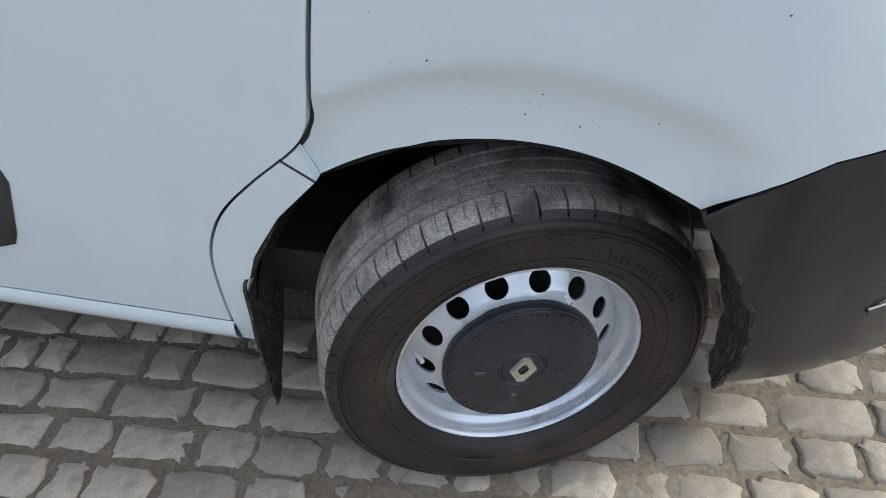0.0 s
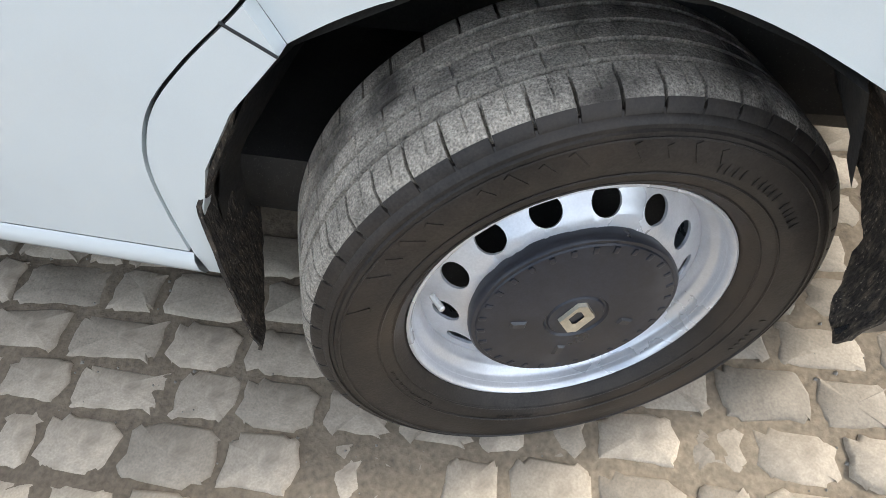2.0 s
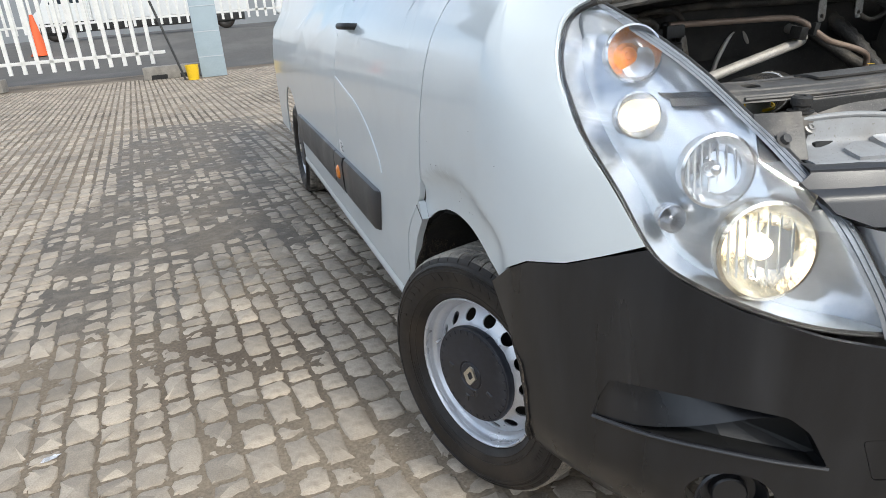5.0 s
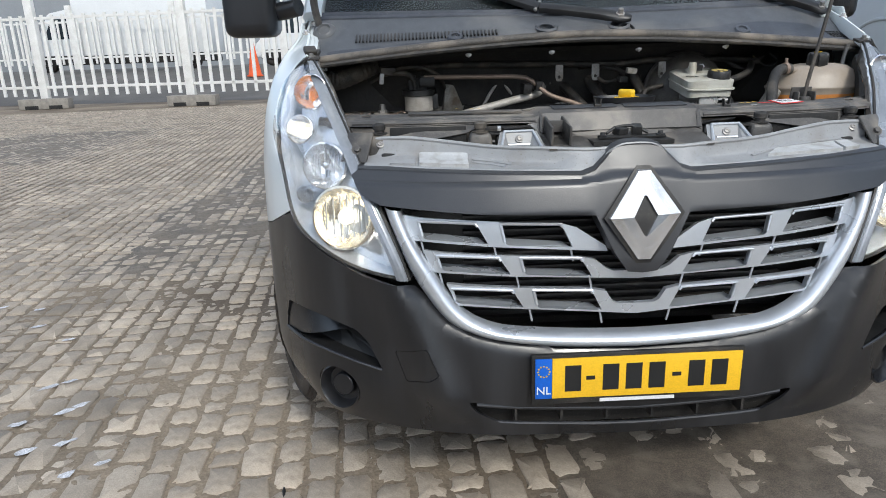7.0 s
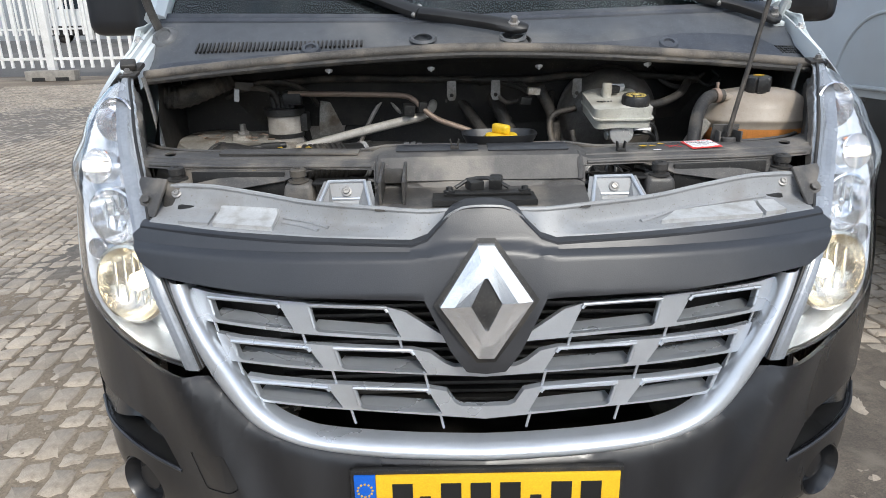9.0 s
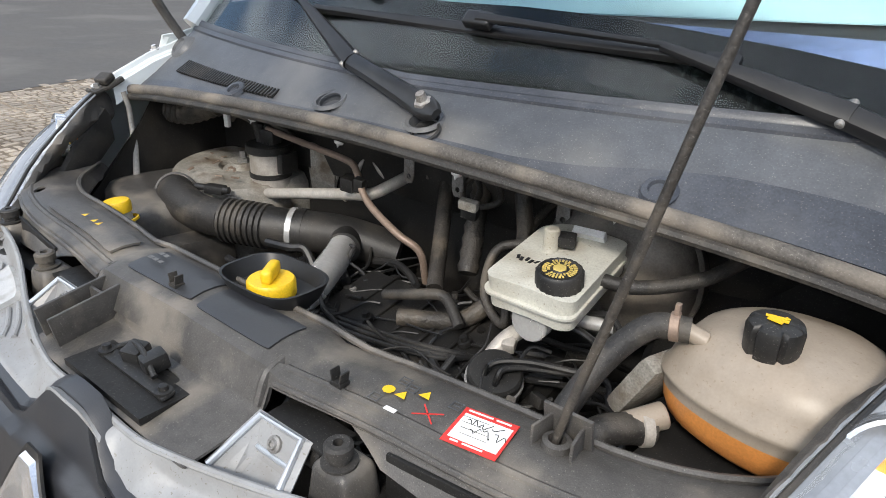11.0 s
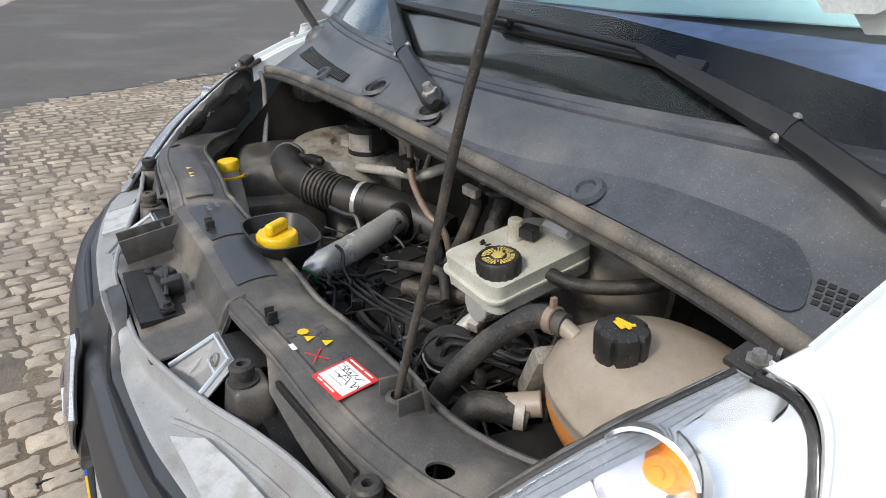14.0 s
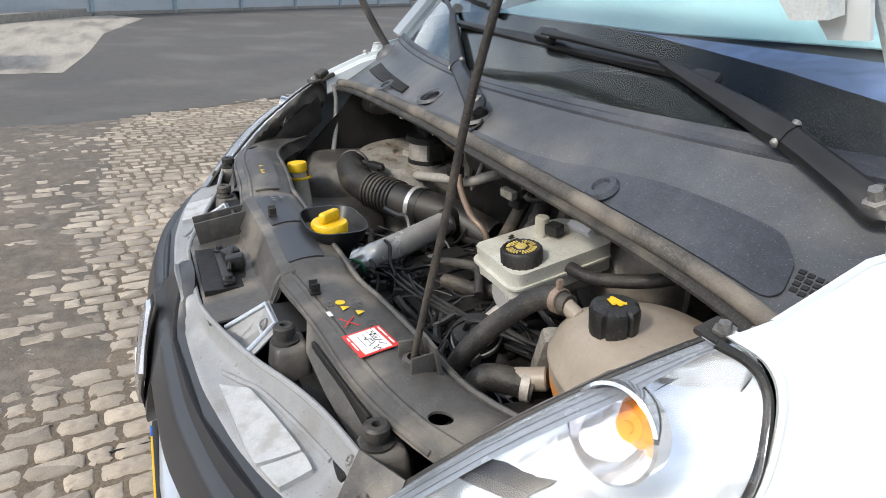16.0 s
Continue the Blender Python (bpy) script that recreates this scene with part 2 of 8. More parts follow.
LENS = glass("clear lamp lens", (0.97, 0.98, 0.99))
SCREEN = glass("windscreen glass", (0.86, 0.93, 0.92), 0.0)
SCREEN.node_tree.nodes["Principled BSDF"].inputs["IOR"].default_value = 1.28
WIPER = mat("satin black wiper", (0.010, 0.010, 0.011), 0.36, var=0.15, scale=8, grain=0.1, spec=0.55, dirt=(0.03, 0.03, 0.03), dirt_amt=0.4, dirt_scale=12)
FRIT = mat("black glass edge with dust", (0.006, 0.006, 0.007), 0.6, var=0.3, scale=6, grain=0.3, spec=0.1, dirt=(0.035, 0.036, 0.038), dirt_amt=0.8, dirt_scale=110)
DASH_BLUE = mat("blue band behind the windscreen", (0.15, 0.20, 0.38), 0.5, var=0.4, scale=4, grain=0.02)
DASH_CYAN = mat("pale cyan sheet", (0.40, 0.60, 0.66), 0.6, var=0.06, scale=5, grain=0.02)
LAMP_RIM = mat("clear grey lens rim", (0.30, 0.32, 0.35), 0.16, metal=0.35, var=0.12, scale=14, grain=0.03, spec=0.7)
COWL_DARK = mat("smooth blue black cowl cover", (0.045, 0.050, 0.062), 0.36, var=0.25, scale=5, bump=0.10, bscale=260, grain=0.2, dirt=(0.12, 0.122, 0.128), dirt_amt=0.55, dirt_scale=6, speck=0.25)
CLEAN_RUB = mat("clean dark wiring", (0.013, 0.013, 0.0135), 0.40, var=0.3, scale=15, dirt=(0.055, 0.050, 0.045), dirt_amt=0.5, dirt_scale=14, speck=0.2)
ARCH = mat("dark wheel house liner", (0.022, 0.020, 0.018), 0.85, var=0.4, scale=14, bump=0.6, bscale=70, grain=0.3, dirt=(0.06, 0.048, 0.036), dirt_amt=0.6, dirt_scale=12)
CHALK = mat("dried white paint", (0.50, 0.50, 0.52), 0.8, var=0.3, scale=30, grain=0.4)
SERVO = mat("dusty black servo paint", (0.12, 0.110, 0.098), 0.42, var=0.3, scale=8, bump=0.2, bscale=150, grain=0.25, dirt=(0.28, 0.24, 0.19), dirt_amt=0.7, dirt_scale=6)
LOOM = mat("dusty wire wrap", (0.036, 0.032, 0.028), 0.55, var=0.35, scale=20, bump=0.5, bscale=160, grain=0.35, dirt=(0.15, 0.126, 0.096), dirt_amt=0.6, dirt_scale=16, speck=0.2)
DIRT = mat("damp brown dirt", (0.128, 0.106, 0.082), 0.75, var=0.3, scale=3.0, bump=0.9, bscale=90, grain=0.35, gscale=240, dirt=(0.21, 0.18, 0.143), dirt_amt=0.7, dirt_scale=9)
BULB = mat("lit bulb", (1, 0.9, 0.7), 0.3, var=0.0, grain=0.0, emit=(1.0, 0.80, 0.52), emit_s=3.5)
BULB_DIM = mat("small lit bulb", (1, 0.9, 0.7), 0.3, var=0.0, grain=0.0, emit=(1.0, 0.82, 0.56), emit_s=1.3)
# weak emission puts the dipped bulb's light into the bowl itself
GLOW = mat("reflector bowl with added glow", (0.80, 0.76, 0.66), 0.14, metal=1.0, var=0.1, scale=30, grain=0.0, bump=0.5, bscale=60, emit=(1.0, 0.72, 0.40), emit_s=0.05)


# ---- mesh helpers ----
def part(name, bm, material, parent=None, label="", m=None, smooth=38.0):
    if m is not None:
        bmesh.ops.transform(bm, matrix=m, verts=bm.verts)
        if m.determinant() < 0:
            bmesh.ops.reverse_faces(bm, faces=bm.faces)
    me = bpy.data.meshes.new(name)
    bm.to_mesh(me)
    bm.free()
    me.materials.append(material)
    if smooth:
        me.polygons.foreach_set("use_smooth", [True] * len(me.polygons))
        me.set_sharp_from_angle(angle=radians(smooth))
    ob = new(name, me)
    if parent is not None:
        ob.parent = parent
    if label:
        ob["label"] = label
    return ob


def thing(name, label, category, group="", kind="", at=None):
    ob = new(name)
    ob.empty_display_size = 0.1
    if at is not None:
        ob.matrix_world = at
    return tagged(ob, label, category, group, kind)


def rot(rx=0, ry=0, rz=0):
    return Euler([radians(a) for a in (rx, ry, rz)]).to_matrix().to_4x4()


def box(bm, c, s, r=(0, 0, 0), bev=0.0, seg=2):
    m = Matrix.Translation(c) @ rot(*r)
    g = bmesh.ops.create_cube(bm, size=1.0)
    bmesh.ops.scale(bm, vec=s, verts=g["verts"])
    if bev:
        ed = list({e for v in g["verts"] for e in v.link_edges})
        o = bmesh.ops.bevel(bm, geom=ed, offset=bev, segments=seg, profile=0.6, affect="EDGES")
        vs = list({v for f in o["faces"] for v in f.verts} | {v for v in g["verts"] if v.is_valid})
        vs = connected(vs)
    else:
        vs = g["verts"]
    bmesh.ops.transform(bm, matrix=m, verts=vs)
    return vs


def connected(seed):
    seen, stack = set(seed), list(seed)
    while stack:
        v = stack.pop()
        for e in v.link_edges:
            o = e.other_vert(v)
            if o not in seen:
                seen.add(o)
                stack.append(o)
    return list(seen)


def smooth_path(pts, n=6):
    """Catmull-Rom points through the given ones."""
    p = [Vector(q) for q in pts]
    if len(p) < 3:
        return p
    p = [p[0] * 2 - p[1]] + p + [p[-1] * 2 - p[-2]]
    out = []
    for i in range(1, len(p) - 2):
        a, b, c, d = p[i - 1], p[i], p[i + 1], p[i + 2]
        for k in range(n):
            t = k / n
            out.append(0.5 * ((2 * b) + (c - a) * t + (2 * a - 5 * b + 4 * c - d) * t * t + (3 * b - a - 3 * c + d) * t ** 3))
    out.append(p[-2])
    return out


def tube(bm, pts, r, seg=10, n=6, curve=True, ripple=0.0):
    """A round tube along the points; r a number or one per sample fraction."""
    p = smooth_path(pts, n) if curve else [Vector(q) for q in pts]
    rings, up = [], None
    for i, q in enumerate(p):
        d = (p[min(i + 1, len(p) - 1)] - p[max(i - 1, 0)]).normalized()
        if up is None:
            up = d.orthogonal().normalized()
        up = (up - d * up.dot(d)).normalized()
        side = d.cross(up)
        rr = r(i / (len(p) - 1)) if callable(r) else r
        if ripple:
            rr += ripple * (1 if i % 2 else -1)
        rings.append([bm.verts.new(q + (up * math.cos(a) + side * math.sin(a)) * rr) for a in [2 * math.pi * k / seg for k in range(seg)]])
    for a, b in zip(rings, rings[1:]):
        for k in range(seg):
            bm.faces.new((a[k], b[k], b[(k + 1) % seg], a[(k + 1) % seg]))
    bm.faces.new(rings[0])
    bm.faces.new(list(reversed(rings[-1])))
    bmesh.ops.recalc_face_normals(bm, faces=bm.faces)
    return bm


def lathe(bm, profile, m, seg=32, dent=None):
    """Turns (radius, height) round the local z axis, placed by m."""
    rings = []
    for j, (r, h) in enumerate(profile):
        ring = []
        for k in range(seg):
            rr, hh = (r, h) if dent is None else dent(j, k, r, h)
            a = 2 * math.pi * k / seg
            ring.append(bm.verts.new(m @ Vector((rr * math.cos(a), rr * math.sin(a), hh))))
        rings.append(ring)
    for a, b in zip(rings, rings[1:]):
        for k in range(seg):
            bm.faces.new((a[k], a[(k + 1) % seg], b[(k + 1) % seg], b[k]))
    if profile[0][0] < 0.0005:
        bmesh.ops.remove_doubles(bm, verts=rings[0], dist=0.001)
    if profile[-1][0] < 0.0005:
        bmesh.ops.remove_doubles(bm, verts=rings[-1], dist=0.001)
    return bm


def axis_at(c, d):
    """A frame at c whose z axis points along d."""
    return Matrix.Translation(c) @ Vector(d).to_track_quat("Z", "Y").to_matrix().to_4x4()


def cyl(bm, p0, p1, r, seg=16, bev=0.002):
    p0, p1 = Vector(p0), Vector(p1)
    h = (p1 - p0).length
    b = min(bev, r * 0.4, h * 0.4)
    return lathe(bm, [(0, 0), (r - b, 0), (r, b), (r, h - b), (r - b, h), (0, h)], axis_at(p0, p1 - p0), seg)


def thicken(bm, t):
    """Gives an open sheet a back t below its normals, and a rim."""
    bm.normal_update()
    vs, fs = list(bm.verts), list(bm.faces)
    edges = [e for e in bm.edges if len(e.link_faces) == 1]
    loops = []
    for e in edges:
        for lp in e.link_faces[0].loops:
            if lp.edge == e:
                loops.append((lp.vert, lp.link_loop_next.vert))
    back = {v: bm.verts.new(v.co - v.normal * t) for v in vs}
    for f in fs:
        bm.faces.new([back[v] for v in reversed(f.verts)])
    for a, b in loops:
        bm.faces.new((b, a, back[a], back[b]))
    return bm


def sheet(outline, fn, cu, cv, t=0.0, holes=(), out=(0, 0, 1)):
    """A curved panel: a 2D outline with holes, cut on a grid of steps cu, cv, laid on fn(u, v) and thickened."""
    bm = bmesh.new()
    for loop in (outline, *holes):
        vs = [bm.verts.new((u, v, 0)) for u, v in loop]
        for i in range(len(vs)):
            bm.edges.new((vs[i], vs[(i + 1) % len(vs)]))
    bmesh.ops.triangle_fill(bm, use_beauty=True, use_dissolve=False, edges=list(bm.edges))
    us, vs_ = [p[0] for p in outline], [p[1] for p in outline]
    for lo, hi, st, no in ((min(us), max(us), cu, (1, 0, 0)), (min(vs_), max(vs_), cv, (0, 1, 0))):
        x = lo + st
        while x < hi - st * 0.2:
            bmesh.ops.bisect_plane(bm, geom=list(bm.verts) + list(bm.edges) + list(bm.faces), dist=0.0004, plane_co=(x * no[0], x * no[1], 0), plane_no=no)
            x += st
    bmesh.ops.remove_doubles(bm, verts=bm.verts, dist=0.0002)
    for v in bm.verts:
        v.co = Vector(fn(v.co.x, v.co.y))
    bmesh.ops.recalc_face_normals(bm, faces=bm.faces)
    bm.normal_update()
    s = sum((f.normal * f.calc_area() for f in bm.faces), Vector())
    if s.dot(Vector(out)) < 0:
        bmesh.ops.reverse_faces(bm, faces=bm.faces)
    return thicken(bm, t) if t else bm


def circle(cx, cy, r, n=20, ry=None):
    return [(cx + r * math.cos(2 * math.pi * k / n), cy + (ry or r) * math.sin(2 * math.pi * k / n)) for k in range(n)]


def mirror2(half):
    """Closes a half outline, given from the top middle down to the bottom middle at u >= 0, by its mirror image."""
    return half + [(-u, v) for u, v in reversed(half) if u > 1e-6]


def rounded(poly, r=0.01, n=3):
    """Rounds the corners of a 2D outline."""
    out = []
    for i in range(len(poly)):
        a, b, c = Vector(poly[i - 1]), Vector(poly[i]), Vector(poly[(i + 1) % len(poly)])
        d0, d1 = (a - b), (c - b)
        k = min(r, d0.length * 0.45, d1.length * 0.45)
        p0, p1 = b + d0.normalized() * k, b + d1.normalized() * k
        for j in range(n + 1):
            t = j / n
            q = p0 * (1 - t) ** 2 + b * 2 * t * (1 - t) + p1 * t * t
            out.append((q.x, q.y))
    return out


def cubic(xs, ys):
    """A smooth monotone curve through a short table."""
    h = [b - a for a, b in zip(xs, xs[1:])]
    d = [(b - a) / k for a, b, k in zip(ys, ys[1:], h)]
    m = [d[0]] + [0 if p * q <= 0 else 2 * p * q / (p + q) for p, q in zip(d, d[1:])] + [d[-1]]

    def f(x):
        if x <= xs[0]:
            return ys[0] + m[0] * (x - xs[0])
        if x >= xs[-1]:
            return ys[-1] + m[-1] * (x - xs[-1])
        i = max(k for k in range(len(h)) if xs[k] <= x)
        t = (x - xs[i]) / h[i]
        return (ys[i] * (1 + 2 * t) * (1 - t) ** 2 + m[i] * h[i] * t * (1 - t) ** 2 + ys[i + 1] * t * t * (3 - 2 * t) + m[i + 1] * h[i] * t * t * (t - 1))
    return f


def flat_bar(pts, nrm):
    """A tapered bar of rounded section through rows of (point, width, thickness)."""
    bm = bmesh.new()
    rows = []
    ps = [Vector(p) for p, _, _ in pts]
    for i, (p, w_, t_) in enumerate(pts):
        d = (ps[min(i + 1, len(ps) - 1)] - ps[max(i - 1, 0)]).normalized()
        side = d.cross(nrm).normalized()
        up_ = side.cross(d).normalized()
        sec = ((-0.5, 0.0), (-0.5, 0.5), (-0.36, 0.85), (0.0, 1.0), (0.36, 0.85), (0.5, 0.5), (0.5, 0.0))
        rows.append([bm.verts.new(Vector(p) + side * (a * w_) + up_ * (b * t_)) for a, b in sec])
    for a, b in zip(rows, rows[1:]):
        for k in range(7):
            bm.faces.new((a[k], a[(k + 1) % 7], b[(k + 1) % 7], b[k]))
    bm.faces.new(rows[0])
    bm.faces.new(list(reversed(rows[-1])))
    bmesh.ops.recalc_face_normals(bm, faces=bm.faces)
    return bm


# ---- the van's skin: plan curve of the nose, and how it leans back with height ----
PX = [0, 0.3, 0.45, 0.56, 0.67, 0.77, 0.855, 0.92, 0.965, 1.0, 1.025, 1.035]
PY = [0, 0.012, 0.032, 0.058, 0.10, 0.158, 0.235, 0.33, 0.41, 0.50, 0.60, 0.70]
ARC = [0.0]
for i_ in range(1, len(PX)):
    ARC.append(ARC[-1] + math.hypot(PX[i_] - PX[i_ - 1], PY[i_] - PY[i_ - 1]))
s_to_x, s_to_y = cubic(ARC, PX), cubic(ARC, PY)
x_to_s, y_to_s = cubic(PX, ARC), cubic(PY, ARC)
lean = cubic([0.0, 0.28, 0.45, 0.75, 0.85, 0.98, 1.08, 1.14, 1.2, 1.28, 1.4], [0.10, 0.012, 0.0, 0.0, 0.01, 0.04, 0.08, 0.12, 0.18, 0.28, 0.44])
tumble = cubic([0.2, 0.35, 0.6, 0.95, 1.1, 1.2, 1.28, 1.34, 1.45, 2.0, 2.4], [0.05, 0.005, 0.0, 0.004, 0.018, 0.042, 0.085, 0.135, 0.165, 0.27, 0.39])


def skin(s, z, off=0.0, side=1):
    """A point of the van's outer skin: s along its plan from the middle of the nose, z up, off inwards."""
    if s <= ARC[-1]:
        x, y = s_to_x(s), s_to_y(s)
        tx, ty = s_to_x(s + 0.004) - s_to_x(s - 0.004), s_to_y(s + 0.004) - s_to_y(s - 0.004)
    else:
        x, y, tx, ty = PX[-1], PY[-1] + s - ARC[-1], 0.0, 1.0
    k = math.hypot(tx, ty)
    nx, ny = -ty / k, tx / k
    fade = max(0.0, min(1.0, (0.80 - y) / 0.45))
    fade = fade * fade * (3 - 2 * fade)
    x2 = x - tumble(z) * max(0.0, min(1.0, (y - 0.1) / 0.5)) + nx * off
    return (side * x2, y + lean(z) * fade + ny * off, z)


def nose(x, z, off=0.0):
    """The skin at x, z; both sides."""
    q = skin(x_to_s(abs(x)), z, 0.0)
    return (math.copysign(q[0], x), q[1] + off, z)


def ns(x):
    return x_to_s(x)


def nsz(x, z):
    """The s at which the skin at height z stands at x."""
    lo, hi = 0.0, ARC[-1] + 0.3
    for _ in range(30):
        mid = (lo + hi) / 2
        if skin(mid, z)[0] < x:
            lo = mid
        else:
            hi = mid
    return lo


def ys(y):
    return y_to_s(y) if y <= PY[-1] else ARC[-1] + y - PY[-1]


# ---- ground ----
def ground_material():
    m = bpy.data.materials.new("sandy yard ground")
    m.use_nodes = True
    nt = m.node_tree
    b = nt.nodes["Principled BSDF"]
    b.inputs["Roughness"].default_value = 0.95
    tc = nt.nodes.new("ShaderNodeTexCoord")
    n1, n2 = nt.nodes.new("ShaderNodeTexNoise"), nt.nodes.new("ShaderNodeTexNoise")
    n1.inputs["Scale"].default_value, n1.inputs["Detail"].default_value = 0.7, 8
    n2.inputs["Scale"].default_value, n2.inputs["Detail"].default_value = 90, 6
    r1, r2 = nt.nodes.new("ShaderNodeValToRGB"), nt.nodes.new("ShaderNodeValToRGB")
    r1.color_ramp.elements[0].position, r1.color_ramp.elements[0].color = 0.35, (0.105, 0.081, 0.058, 1)
    r1.color_ramp.elements[1].position, r1.color_ramp.elements[1].color = 0.65, (0.255, 0.205, 0.147, 1)
    r2.color_ramp.elements[0].color, r2.color_ramp.elements[1].color = (0.35, 0.35, 0.35, 1), (1.6, 1.6, 1.6, 1)
    mx = nt.nodes.new("ShaderNodeMixRGB")
    mx.blend_type, mx.inputs["Fac"].default_value = "MULTIPLY", 1.0
    bp = nt.nodes.new("ShaderNodeBump")
    bp.inputs["Strength"].default_value, bp.inputs["Distance"].default_value = 0.6, 0.006
    for n in (n1, n2):
        nt.links.new(tc.outputs["Object"], n.inputs["Vector"])
    nt.links.new(n1.outputs["Fac"], r1.inputs[0])
    nt.links.new(n2.outputs["Fac"], r2.inputs[0])
    nt.links.new(r1.outputs[0], mx.inputs["Color1"])
    nt.links.new(r2.outputs[0], mx.inputs["Color2"])
    nt.links.new(mx.outputs[0], b.inputs["Base Color"])
    nt.links.new(n2.outputs["Fac"], bp.inputs["Height"])
    nt.links.new(bp.outputs[0], b.inputs["Normal"])
    return m


GROUND = ground_material()
SETT = mat("granite sett", (0.345, 0.294, 0.233), 0.8, var=0.18, scale=2.0, bump=0.55, bscale=75, grain=0.16, gscale=210, dirt=(0.165, 0.140, 0.110), dirt_amt=0.65, dirt_scale=1.7, island=0.24, rvar=0.15)
SETT_ONE = mat("granite sett near", (0.385, 0.325, 0.255), 0.8, var=0.16, scale=9.0, bump=0.6, bscale=60, grain=0.13, gscale=230, dirt=(0.20, 0.168, 0.130), dirt_amt=0.65, dirt_scale=20, obj_rand=0.20, rvar=0.15)
PALE = mat("pale concrete paving", (0.36, 0.325, 0.275), 0.85, var=0.18, scale=0.9, bump=0.3, bscale=40, dirt=(0.15, 0.135, 0.12), dirt_amt=0.7, dirt_scale=0.8, stretch=(0.6, 3.0, 1))
ASPHALT = mat("worn asphalt", (0.092, 0.086, 0.079), 0.9, var=0.15, scale=0.8, bump=0.4, bscale=140, dirt=(0.17, 0.16, 0.145), dirt_amt=0.5, dirt_scale=0.5)

bm = bmesh.new()
for q in ((-600, -600), (600, -600), (600, 600), (-600, 600)):
    bm.verts.new((*q, -0.0085))
bm.faces.new(bm.verts)
ground = tagged(part("ground", bm, GROUND), "sandy ground showing between worn paving setts", "ground", kind="structure")


def asphalt_sheet():
    bm = bmesh.new()
    edge = [(-6.0, -40), (-6.0, -1.3), (-6.45, -0.6), (-7.1, 0.2), (-7.45, 1.0), (-7.85, 1.7), (-8.5, 4.0), (-9.4, 8.0), (-10.8, 14.0), (-24, 21), (-40, 21), (-40, -40)]
    top = [bm.verts.new((x, y, -0.002)) for x, y in edge]
    bm.faces.new(top)
    return bm


tagged(part("road", asphalt_sheet(), ASPHALT), "worn grey asphalt road beside the setts", "road", kind="structure")


# ---- the van ----
van = thing("van", "white panel van with open bonnet and black bumper on setts", "van")


def white_panel(name, outline, side, t=0.004, holes=(), cu=0.05, cv=0.05, material=PAINT, off=0.0, label="", fn=None, parent=None):
    f = fn or (lambda s, z: skin(s, z, off, side))
    return part(name, sheet(outline, f, cu, cv, t, holes, (side, -0.2, 0)), material, parent or van, label)


ARCH_REAR = [(1.172, 0.702), (1.125, 0.728), (1.075, 0.7505), (1.035, 0.763), (0.998, 0.775), (0.94, 0.7835), (0.88, 0.785), (0.815, 0.7765), (0.762, 0.760), (0.708, 0.735), (0.655, 0.7045)]
GAP = [(1.392, 0.36), (1.392, 0.44), (1.385, 0.52), (1.364, 0.58), (1.330, 0.632), (1.27, 0.69), (1.196, 0.752), (1.172, 0.785), (1.163, 0.82), (1.148, 0.91), (1.125, 1.03), (1.095, 1.19), (1.06, 1.40)]


GAP = [(p.x, p.y) for p in smooth_path([(y, z, 0) for y, z in GAP], 4)]
ARCH_REAR = [(p.x, p.y) for p in smooth_path([(y, z, 0) for y, z in ARCH_REAR], 3)]


def flare(s, z, side):
    """The fender, swelling a little round the wheel."""
    x, y, zz = skin(s, z, 0.0, side)
    d = math.hypot(y - 0.90, z - 0.34)
    k = 1 - math.exp(-max(0.0, 0.552 - d) / 0.022)
    f = max(0.0, min(1.0, (y - 0.57) / 0.09))
    return (x - side * 0.021 * k * f * f * (3 - 2 * f), y, zz)


